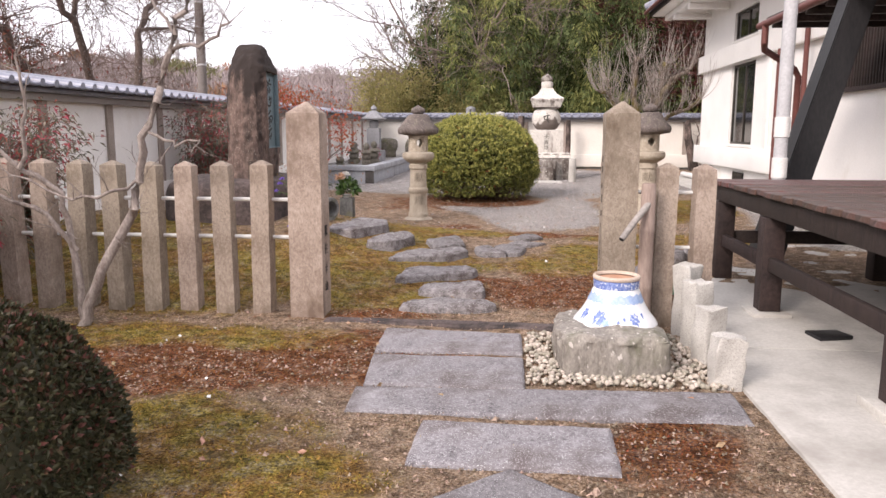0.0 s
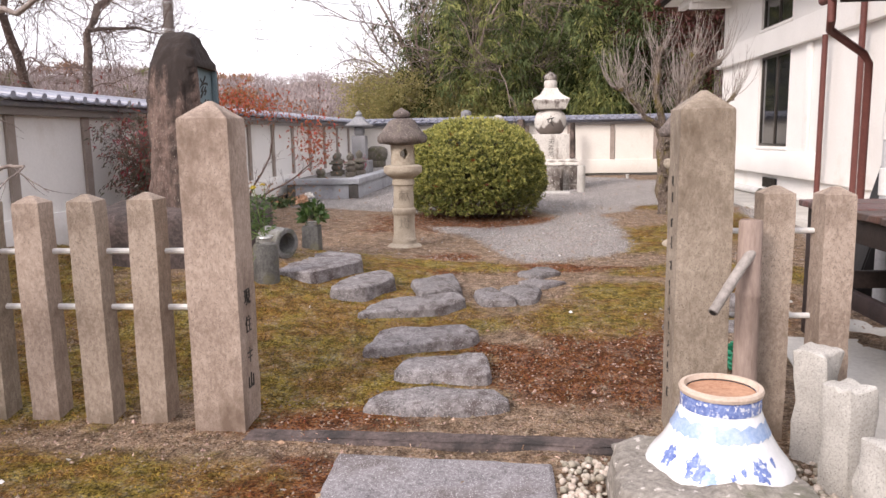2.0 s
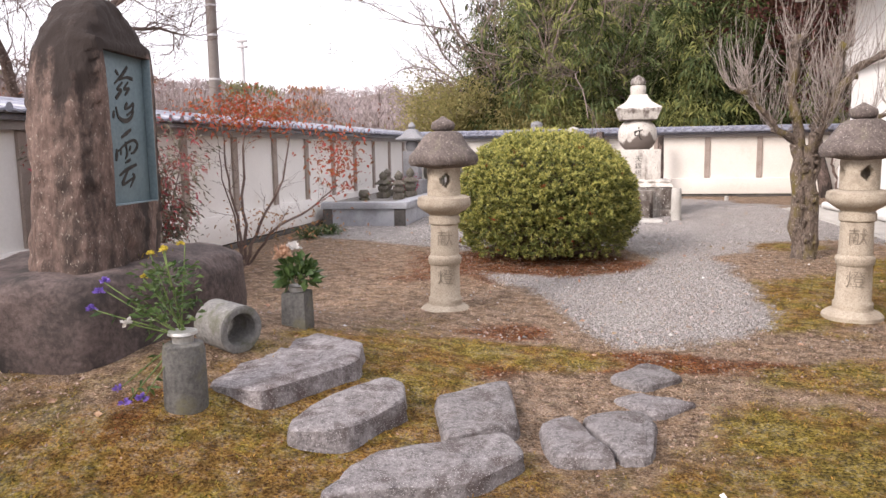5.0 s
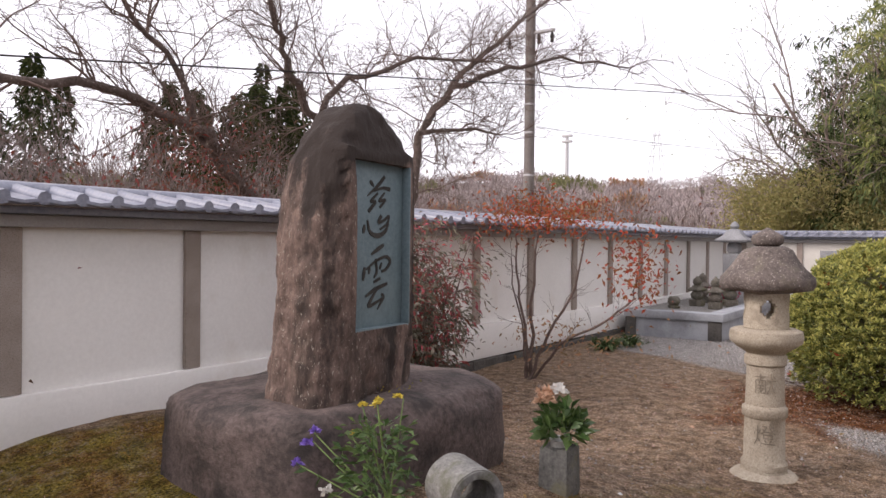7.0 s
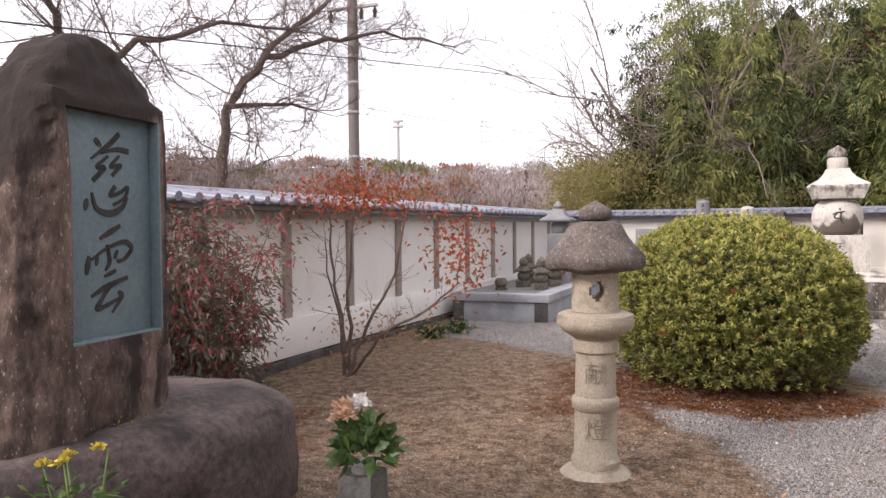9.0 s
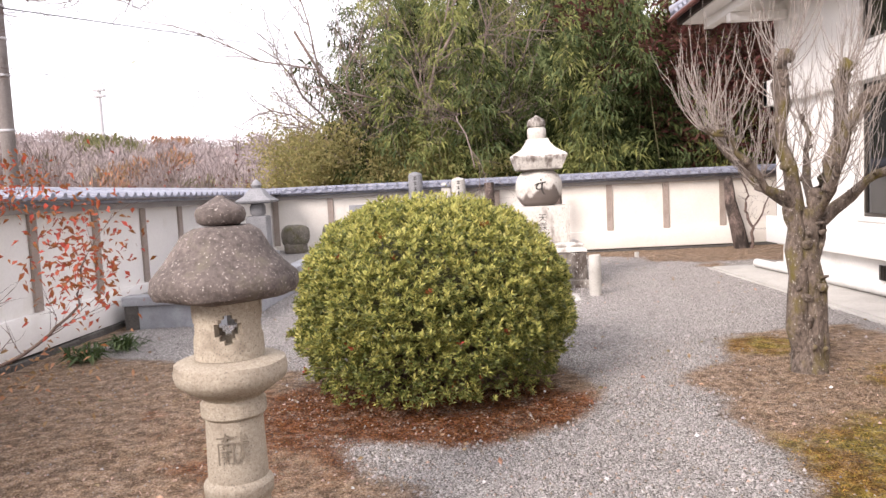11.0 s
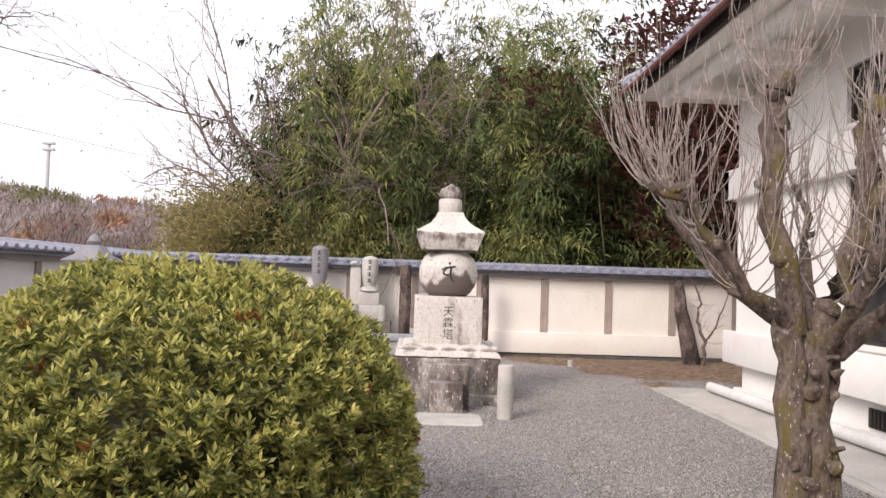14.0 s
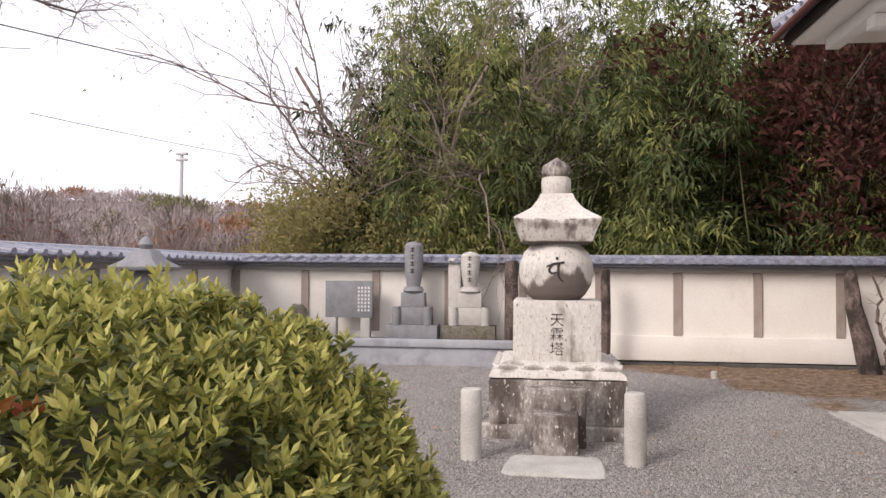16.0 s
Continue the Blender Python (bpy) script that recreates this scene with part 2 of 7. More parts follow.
PLASTER_WARM = material("cream_plaster", (0.70, 0.66, 0.60), (0.80, 0.765, 0.71), 1.2, 30, 0.9, 0.05, stain=(0.62, 0.57, 0.50), stain_scale=0.9, stain_part=0.12)
PILLAR = material("aggregate_pilaster", (0.26, 0.21, 0.18), (0.42, 0.36, 0.32), 3, 120, 0.95, 0.6, (0.2, 0.15, 0.12), 150, 0.3, vary=0.08)
CAP = material("cap_beam_mortar", (0.30, 0.28, 0.27), (0.42, 0.40, 0.39), 2, 60, 0.9, 0.2)
FOOT = material("footing_stone", (0.05, 0.046, 0.042), (0.13, 0.12, 0.11), 3, 40, 0.9, 0.7)
TILE = material("glazed_roof_tile", (0.16, 0.17, 0.22), (0.28, 0.29, 0.35), 3, 40, 0.35, 0.1, stain=(0.33, 0.32, 0.33), stain_scale=6, stain_part=0.3, gloss=0.6, vary=0.12)
CONCRETE = material("concrete", (0.40, 0.38, 0.35), (0.54, 0.52, 0.48), 1.4, 40, 0.9, 0.15, stain=(0.33, 0.31, 0.28), stain_scale=0.9, stain_part=0.35)
DARK_WOOD = material("dark_stained_wood", (0.012, 0.008, 0.0075), (0.045, 0.029, 0.025), 5, 30, 0.65, 0.4, stretch=(1, 6, 1), gloss=0.35, vary=0.25)
DECK_WOOD = material("weathered_deck_wood", (0.045, 0.03, 0.027), (0.15, 0.10, 0.088), 6, 35, 0.55, 0.5, stain=(0.10, 0.04, 0.03), stain_scale=1.5, stain_part=0.45, stretch=(8, 1, 1), gloss=0.45, vary=0.3)
BLACK = material("black_painted_timber", (0.008, 0.008, 0.009), (0.022, 0.021, 0.022), 4, 40, 0.5, 0.2, stretch=(1, 1, 0.3))
GLASS_DARK = material("window_glass", (0.012, 0.013, 0.015), (0.03, 0.03, 0.032), 1, 3, 0.06, 0.0, gloss=0.7)
ALUMINIUM = material("bronze_aluminium", (0.05, 0.042, 0.036), (0.08, 0.07, 0.06), 3, 60, 0.4, 0.05, metal=0.6)
PIPE_RED = material("brown_drainpipe", (0.10, 0.035, 0.03), (0.16, 0.06, 0.05), 3, 40, 0.5, 0.05)
PIPE_GREY = material("grey_drainpipe", (0.36, 0.36, 0.37), (0.52, 0.52, 0.53), 3, 40, 0.45, 0.05)
BARK = material("grey_bark", (0.13, 0.10, 0.085), (0.36, 0.31, 0.28), 14, 60, 0.9, 0.8, stretch=(1, 1, 0.4))
BARK_MOSS = material("mossy_bark", (0.04, 0.03, 0.024), (0.21, 0.165, 0.135), 13, 50, 0.95, 1.0, (0.36, 0.33, 0.29), 60, 0.06, (0.125, 0.10, 0.03), 7, 0.38, stretch=(1, 1, 0.5))
TWIG = material("pale_twigs", (0.20, 0.165, 0.145), (0.44, 0.385, 0.345), 20, 60, 0.9, 0.2)
TWIG_GREY = material("grey_brown_twigs", (0.14, 0.105, 0.09), (0.28, 0.22, 0.195), 4, 40, 0.95, 0.1)
TWIG_DARK = material("dark_twigs", (0.09, 0.06, 0.05), (0.19, 0.14, 0.12), 10, 60, 0.9, 0.2)

# ---- the lie of the land ----
def ground_z(x, y):
    base = float(np.interp(y, (5.6, 7.0, 9.0, 11.3, 14.3, 19.0), (0.0, 0.07, 0.12, 0.12, 0.21, 0.23)))
    mound = 0.36 * math.exp(-(max(0.0, x + 2.6) / 1.25) ** 2 - ((y - 8.9) / 1.7) ** 2)
    return base + mound


def wall_x(y):
    return -5.20 + (y - 8.2) * 0.0226


def patch(x, y, cx, cy, rx, ry):
    """1 in the middle of an oval patch, falling to 0 past its rim, with a ragged edge."""
    d = math.hypot((x - cx) / rx, (y - cy) / ry)
    d += 0.5 * noise.fractal(Vector((x * 1.7, y * 1.7, cx)), 1, 2, 5) + 0.2 * noise.noise(Vector((x * 9, y * 9, cx)))
    return min(1.0, max(0.0, (1.35 - d) / 0.9))


def gravel_at(x, y):
    w = 0.35 * noise.fractal(Vector((x * 1.1, y * 1.1, 4)), 1, 2, 4)
    left = np.interp(y, (10.2, 11.5, 12.7, 14.0, 15.0, 15.5, 16.4), (0.0, -0.5, -1.1, -1.7, -2.0, -3.2, -4.8))
    right = np.interp(y, (10.2, 11.3, 14.1, 14.6, 16.0, 16.3), (0.95, 1.45, 1.5, 1.8, 2.6, 4.6))
    a = min(1.0, max(0.0, (x - left + w) / 0.35)) * min(1.0, max(0.0, (right - x + w) / 0.35)) * min(1.0, max(0.0, (y - 10.2 + w * 0.5) / 0.3))
    if x > 3.3 and y > 9:
        a = max(a, min(1.0, max(0.0, (x - 3.65 + w) / 0.3)))
    a *= min(1.0, max(0.0, (math.hypot((x + 0.58) / 1.12, (y - 14.2) / 1.08) - 1.06 + 0.3 * w) / 0.2))
    if y > 21.5 and x > 0.5:
        a *= min(1.0, max(0.0, (22.9 + max(0.0, 4 - x) * 1.5 - y + w * 3) / 1.0))
    return a


MOSS = ((-1.0, 6.6, 0.7, 0.6), (0.4, 7.9, 0.5, 0.5), (1.3, 8.5, 0.7, 0.8), (2.1, 9.6, 1.0, 0.5), (-1.5, 7.5, 1.2, 0.9), (-2.2, 6.6, 0.9, 0.4), (2.5, 15.3, 0.5, 0.35), (2.9, 12.6, 0.8, 0.8), (-2.4, 5.15, 1.1, 0.32), (-1.7, 3.45, 0.75, 0.5), (-1.3, 6.9, 0.6, 0.9), (-1.35, 8.9, 0.5, 1.3), (-1.9, 7.4, 0.5, 0.5), (-4.2, 7.8, 1.0, 1.6), (-0.6, 9.9, 0.9, 0.35),
        (3.3, 13.9, 0.5, 0.6), (2.2, 12.2, 0.8, 0.8), (-3.0, 2.2, 1.0, 0.8), (1.6, 11.4, 0.5, 0.5), (-1.0, 2.9, 0.5, 0.4), (-3.5, 6.2, 1.2, 0.6))
RUST = ((0.45, 6.6, 0.6, 0.5), (0.6, 7.5, 0.5, 0.5), (-1.6, 4.65, 1.2, 0.55), (-2.1, 4.35, 0.9, 0.4), (-0.95, 4.9, 0.5, 0.4), (1.5, 8.4, 0.7, 0.7), (-2.0, 7.9, 0.5, 0.3), (-1.45, 4.75, 0.9, 0.42), (0.85, 3.45, 0.3, 0.45), (0.45, 9.9, 0.8, 0.22), (-0.7, 10.5, 0.4, 0.3), (-0.9, 13.7, 1.35, 1.0), (-2.4, 7.2, 0.9, 0.4), (-1.1, 6.0, 0.5, 0.3), (-0.3, 6.75, 0.8, 0.35), (-4.1, 10.8, 0.8, 1.0), (-0.9, 9.6, 0.4, 0.4), (1.1, 7.0, 0.5, 0.25))


def spread(a, b, n):
    return [a + (b - a) * i / n for i in range(n)]


def build_ground():
    xs = [-900, -400, -160, -70, -35, -20, -12, -8] + spread(-6, 6.0, 190) + [6.0, 8, 12, 20, 35, 70, 160, 400, 900]
    ys = [-600, -200, -60, -25, -10, -5, -2.5] + spread(-1, 14, 230) + spread(14, 26.5, 110) + [26.5, 29, 33, 40, 55, 80, 120, 200, 400, 1200]
    verts, moss, rust, grit = [], [], [], []
    for y in ys:
        for x in xs:
            inside = -6.2 < x < 6.2 and -1.5 < y < 27
            g = gravel_at(x, y) if inside else 0.0
            m = max(patch(x, y, *p) for p in MOSS) if inside else 0.0
            r = max(patch(x, y, *p) for p in RUST) if inside else 0.0
            z = ground_z(x, y)
            if inside:
                z += 0.014 * noise.fractal(Vector((x * 2.2, y * 2.2, 0)), 1, 2, 5) + 0.012 * m * (1 - g)
            else:
                z -= 0.4 if y > 27 or x < -6.2 else 0.0
            verts.append((x, y, z))
            moss.append(m * (1 - g)), rust.append(r * (1 - g)), grit.append(g)
    nx = len(xs)
    faces = [(j * nx + i, j * nx + i + 1, (j + 1) * nx + i + 1, (j + 1) * nx + i) for j in range(len(ys) - 1) for i in range(nx - 1)]
    me = raw("ground", verts, faces)
    for name, vals in (("moss", moss), ("rust", rust), ("grit", grit)):
        me.attributes.new(name, "FLOAT", "POINT").data.foreach_set("value", vals)
    m = bpy.data.materials.new("garden_ground")
    m.use_nodes = True
    n, l = m.node_tree.nodes, m.node_tree.links
    b = n["Principled BSDF"]
    tc = n.new("ShaderNodeTexCoord")

    def noisy(s, d=6.0, r=0.65):
        t = n.new("ShaderNodeTexNoise")
        t.inputs["Scale"].default_value, t.inputs["Detail"].default_value, t.inputs["Roughness"].default_value = s, d, r
        l.new(tc.outputs["Object"], t.inputs["Vector"])
        return t.outputs["Fac"]

    def ramp(fac, *stops):
        r = n.new("ShaderNodeValToRGB")
        while len(r.color_ramp.elements) < len(stops):
            r.color_ramp.elements.new(0.5)
        for e, (p, c) in zip(r.color_ramp.elements, stops):
            e.position, e.color = p, (*c, 1)
        l.new(fac, r.inputs[0])
        return r.outputs[0]

    def attr(name):
        a = n.new("ShaderNodeAttribute")
        a.attribute_name = name
        return a.outputs["Fac"]

    def mix(fac, a, c):
        x = n.new("ShaderNodeMix")
        x.data_type = "RGBA"
        l.new(fac, x.inputs[0])
        l.new(a, x.inputs[6])
        l.new(c, x.inputs[7])
        return x.outputs[2]

    def edge(name, lo=0.62, hi=1.05, coarse=5.0, fine=34.0):
        # ragged zone edge, broken up at two scales
        a = n.new("ShaderNodeMath")
        a.operation = "MULTIPLY_ADD"
        l.new(noisy(coarse), a.inputs[0])
        a.inputs[1].default_value = 0.7
        l.new(attr(name), a.inputs[2])
        c = n.new("ShaderNodeMath")
        c.operation = "MULTIPLY_ADD"
        l.new(noisy(fine, 4), c.inputs[0])
        c.inputs[1].default_value = 0.7
        l.new(a.outputs[0], c.inputs[2])
        r = n.new("ShaderNodeMapRange")
        r.inputs["From Min"].default_value, r.inputs["From Max"].default_value = lo + 0.15, hi + 0.15
        l.new(c.outputs[0], r.inputs["Value"])
        return r.outputs[0]

    dry = mix(noisy(1.7), ramp(noisy(85, 5, 0.75), (0.41, (0.065, 0.037, 0.022)), (0.5, (0.37, 0.245, 0.165)), (0.58, (0.68, 0.53, 0.40))),
              ramp(noisy(55, 5, 0.75), (0.41, (0.065, 0.03, 0.015)), (0.5, (0.32, 0.195, 0.105)), (0.59, (0.56, 0.40, 0.25))))
    blotch = n.new("ShaderNodeMapRange")
    blotch.inputs["From Min"].default_value, blotch.inputs["From Max"].default_value = 0.43, 0.55
    l.new(noisy(2.6, 7, 0.7), blotch.inputs["Value"])
    green = mix(blotch.outputs[0], ramp(noisy(60, 5, 0.75), (0.41, (0.045, 0.034, 0.004)), (0.5, (0.25, 0.18, 0.022)), (0.58, (0.48, 0.36, 0.08))),
                ramp(noisy(70, 5, 0.75), (0.41, (0.06, 0.026, 0.006)), (0.5, (0.28, 0.14, 0.026)), (0.59, (0.44, 0.27, 0.075))))
    red = ramp(noisy(60, 5, 0.75), (0.41, (0.03, 0.009, 0.004)), (0.5, (0.20, 0.062, 0.016)), (0.60, (0.38, 0.165, 0.055)))
    stones = ramp(noisy(75, 4, 0.75), (0.42, (0.075, 0.068, 0.06)), (0.5, (0.31, 0.285, 0.265)), (0.58, (0.66, 0.63, 0.595)))
    colour = mix(edge("grit", 0.5, 1.15), mix(edge("moss"), mix(edge("rust"), dry, red), green), stones)
    # darker blotches a hand's breadth across, set by noise
    clump = n.new("ShaderNodeMapRange")
    clump.inputs["From Min"].default_value, clump.inputs["From Max"].default_value = 0.42, 0.58
    clump.inputs["To Min"].default_value, clump.inputs["To Max"].default_value = 0.0, 1.0
    l.new(noisy(10, 8, 0.75), clump.inputs["Value"])
    darker = n.new("ShaderNodeHueSaturation")
    darker.inputs["Value"].default_value = 0.42
    l.new(colour, darker.inputs["Color"])
    soil = mix(clump.outputs[0], darker.outputs[0], colour)
    colour = mix(attr("grit"), soil, colour)
    l.new(colour, b.inputs["Base Color"])
    b.inputs["Roughness"].default_value = 0.95
    b.inputs["Specular IOR Level"].default_value = 0.15
    bp = n.new("ShaderNodeBump")
    bp.inputs["Strength"].default_value, bp.inputs["Distance"].default_value = 1.0, 0.03
    l.new(noisy(60, 6, 0.75), bp.inputs["Height"])
    l.new(bp.outputs[0], b.inputs["Normal"])
    me.materials.append(m)
    me.shade_smooth()
    return tagged(new("ground", me), "earth, moss and grey gravel ground of a temple garden", "ground", kind="structure")


build_ground()


def apron():
    bm = bmesh.new()
    box(bm, 1.42, -1.0, -0.1, 5.3, 5.2, 0.022, 0.01)
    ob = solid("pavement", bm, CONCRETE, Matrix(), "pale worn concrete apron beneath the timber stage", "pavement", kind="structure")
    bm = bmesh.new()
    loft(bm, [[(1.42, 5.2, z), (5.3, 5.2, z), (5.3, 9.4, z + 0.1), (2.1, 9.4, z + 0.1), (1.75, 7.0, z + 0.05)] for z in (-0.1, 0.024)])
    part("slab", bm, CONCRETE, ob)
    bm = bmesh.new()
    box(bm, 4.1, 12.5, 0.1, 5.3, 21.6, 0.262, 0.01)
    part("slab", bm, CONCRETE, ob)
    bm = bmesh.new()
    box(bm, 4.0, 12.5, 0.1, 4.097, 21.6, 0.25, 0.008)
    part("edging", bm, CONCRETE, ob)


apron()


# ---- garden walls ----
def garden_wall(name, length, spots, label, plaster, m, first=0.0):
    """A plastered wall along local +x, facing -y, with stone pilasters, a plinth band, a footing and a tiled coping."""
    w = thing(name, m, label, "wall", kind="structure")
    def slab(nm, mat, x0, y0, z0, x1, y1, z1, bev=0.006):
        bm = bmesh.new()
        box(bm, x0, y0, z0, x1, y1, z1, bev)
        return part(nm, bm, mat, w)
    slab("panel", plaster, first, 0.04, 0.30, length, 0.2, 1.86, 0)
    slab("band", plaster, first, -0.03, 0.302, length, 0.037, 0.72, 0.012)
    slab("beam", CAP, first, -0.05, 1.80, length, 0.26, 1.88)
    slab("eave_board", TILE, first, -0.16, 1.884, length, 0.40, 1.93)
    for i, s in enumerate(spots):
        bm = bmesh.new()
        box(bm, s - 0.068, 0.0, 0.724, s + 0.068, 0.038, 1.797, 0.004, 1)
        if i == 0:
            pil = part("pilaster", bm, PILLAR, w)
        else:
            me = pil.data
            q = part("pilaster", me, PILLAR, w, angle=0)
            bm.free()
            q.location = (s - spots[0], 0, 0)
    # footing of rough blocks
    x, k = first, 0
    while x < length:
        n = min(0.55 + 0.25 * random.random(), length - x)
        bm = bmesh.new()
        box(bm, x, -0.07 + 0.02 * random.random(), -0.15, x + n - 0.012, 0.12, 0.27 + 0.028 * random.random(), 0.012, 1)
        part("footing_block", bm, FOOT, w)
        x += n
    # coping: under-tiles, cover rolls across, ridge
    bm = bmesh.new()
    loft(bm, [[(q, -0.27, 1.934), (q, -0.27, 1.962), (q, 0.12, 2.03), (q, 0.51, 1.962), (q, 0.51, 1.934), (q, 0.12, 1.98)] for q in (first, length)])
    part("tile_bed", bm, TILE, w)
    bm = bmesh.new()
    tube(bm, [(0, -0.30, 1.975), (0, -0.1, 2.005), (0, 0.12, 2.045)], 0.045, 8)
    roll = mesh_of("cover_tile", bm)
    smooth(roll, 60)
    roll.materials.append(TILE)
    bm = bmesh.new()
    loft(bm, [[(-0.1, y, z), (0.0, y, z - 0.014), (0.1, y, z), (0.1, y, z + 0.02), (0.0, y, z + 0.006), (-0.1, y, z + 0.02)] for y, z in ((-0.30, 1.955), (0.12, 2.02))])
    pan = mesh_of("pan_tile", bm)
    pan.materials.append(TILE)
    k = int((length - first) / 0.24)
    for i in range(k):
        for nm, me, off in (("cover_tile", roll, 0.0), ("pan_tile", pan, 0.12)):
            o = part(nm, me, TILE, w, angle=0)
            o.location = (first + 0.12 + i * 0.24 + off, 0, 0)
    for z, r in ((2.04, 0.06),):
        bm = bmesh.new()
        tube(bm, [(first, 0.12, z), (length, 0.12, z)], r, 10)
        part("ridge_tile", bm, TILE, w)
    return w


SPOTS_WEST = [8.2 + 1.345 * i for i in range(-4, 13)]
Y0 = -0.5
slope = math.degrees(math.atan(0.0226))
garden_wall("wall_west", 26.6 - Y0, [s - Y0 for s in SPOTS_WEST], "white plastered garden wall with stone pilasters and blue-grey tile coping", PLASTER,
            Matrix.Translation((wall_x(Y0), Y0, 0)) @ pose(0, 0, 0, 0, 0, 90 - slope))
BACK_Y = 25.75
garden_wall("wall_north", 14.5, [3.11 - 1.31 * i + 5.4 for i in range(6, -6, -1) if -0.4 < 3.11 - 1.31 * i + 5.4 < 14.4], "cream plastered garden wall with stone pilasters and grey tile coping", PLASTER_WARM,
            Matrix.Translation((-5.4, BACK_Y, 0)), first=0.55)

# ---- gate posts and stone fence ----
def post_mesh(name, w, h, cap, seed, d=None):
    """A square sawn post with a low pyramid top and chipped edges, standing on z = 0."""
    d = d or w
    bm = bmesh.new()
    rings = []
    for z, k in ((-0.12, 1.0), (h * 0.33, 0.995), (h * 0.66, 0.985), (h - cap - 0.01, 0.97), (h - cap, 0.95)):
        rings.append([(sx * w / 2 * k, sy * d / 2 * k, z) for sx, sy in ((-1, -1), (1, -1), (1, 1), (-1, 1))])
    rings.append([(sx * 0.012, sy * 0.012, h) for sx, sy in ((-1, -1), (1, -1), (1, 1), (-1, 1))])
    loft(bm, rings)
    bmesh.ops.bevel(bm, geom=[e for e in bm.edges if e.calc_face_angle(0) > 0.5], offset=0.008, segments=2, affect="EDGES")
    bmesh.ops.subdivide_edges(bm, edges=[e for e in bm.edges if e.calc_length() > 0.2], cuts=3, use_grid_fill=True)
    roughen(bm, 0.004, 14, seed, 3)
    return smooth(mesh_of(name, bm), 35)


def strokes(parent, chars, size, m, material, step=1.2, depth=0.003):
    """Characters one beneath the other."""
    for i, c in enumerate(chars):
        ob = part("character", writing(c, size, depth), material, parent, angle=0)
        ob.matrix_basis = m @ Matrix.Translation((0, 0, -i * size * step))
    return parent


INK = material("dark_carving", (0.025, 0.022, 0.02), (0.06, 0.055, 0.05), 9, 60, 0.9, 0.1)
GREY_INK = material("grey_carving", (0.17, 0.14, 0.105), (0.25, 0.21, 0.165), 9, 60, 0.9, 0.1)
GATE_Y = 5.83
g = solid("gate_post", post_mesh("gate_post", 0.262, 1.69, 0.085, 1), POST, pose(-1.51, GATE_Y, 0.0, 0, 0, 1), "tall square buff granite gate post with carved characters", "post", "gate posts", angle=0)
for c, z in (("現", 0.69), ("住", 0.545), ("山", 0.245)):
    strokes(g, c, 0.095, pose(0.131, 0.0, z, 0, 0, 90), INK)
bm = bmesh.new()
for y0, z0, y1, z1 in ((-0.035, 0.40, 0.035, 0.408), (-0.025, 0.375, 0.03, 0.382), (-0.004, 0.35, 0.004, 0.43)):
    box(bm, 0.128, y0, z0, 0.133, y1, z1)
part("character", bm, INK, g)
g = solid("gate_post", post_mesh("gate_post", 0.252, 1.69, 0.085, 2), POST, pose(0.88, GATE_Y, 0.0, 0, 0, -1), "tall square buff granite gate post beside the water basin", "post", "gate posts", angle=0)
for i in range(11):
    bm = bmesh.new()
    for k in range(4):
        x = random.uniform(-0.015, 0.015)
        z = 1.28 - i * 0.105 + random.uniform(-0.03, 0.03)
        if k % 2:
            box(bm, x - 0.012, -0.003, z - 0.0025, x + 0.012, 0.003, z + 0.0025)
        else:
            box(bm, x - 0.0025, -0.003, z - 0.016, x + 0.0025, 0.003, z + 0.016)
    part("character", bm, INK, g).matrix_basis = pose(-0.126, 0, 0, 0, 0, -90)


def fence(xs, label, y):
    f = thing("stone_fence", pose(0, y, 0), label, "fence")
    me = [post_mesh("fence_post", 0.146, 1.25, 0.035, 5 + i) for i in range(4)]
    for i, x in enumerate(xs):
        o = part("post", me[i % 4], POST, f, angle=0)
        o.matrix_basis = pose(x, 0.02 * math.sin(i * 3.1), -0.01 + 0.012 * math.sin(i * 5.7), 0.6 * math.sin(i), 0.5 * math.cos(i * 2.3), 4 * math.sin(i * 7.1))
    lo, hi = min(xs) - 0.1, max(xs) + 0.25
    return f, lo, hi


RAIL = material("pale_metal_rail", (0.55, 0.54, 0.52), (0.72, 0.71, 0.69), 4, 50, 0.5, 0.1)
f, lo, hi = fence([-1.90 - 0.303 * i for i in range(11)], "row of square buff granite fence posts joined by pale rails", GATE_Y + 0.02)
for z in (0.63, 0.93):
    bm = bmesh.new()
    tube(bm, [(lo, 0.03, z), (hi - 0.03, 0.03, z)], 0.016, 8)
    part("rail", bm, RAIL, f, "thin pale rail")
f, lo, hi = fence([1.225, 1.51], "short row of square buff granite fence posts beside the stage", GATE_Y + 0.02)
for z in (0.60, 1.02):
    bm = bmesh.new()
    tube(bm, [(0.99, 0.03, z), (1.51, 0.03, z)], 0.014, 8)
    part("rail", bm, RAIL, f, "thin pale rail")


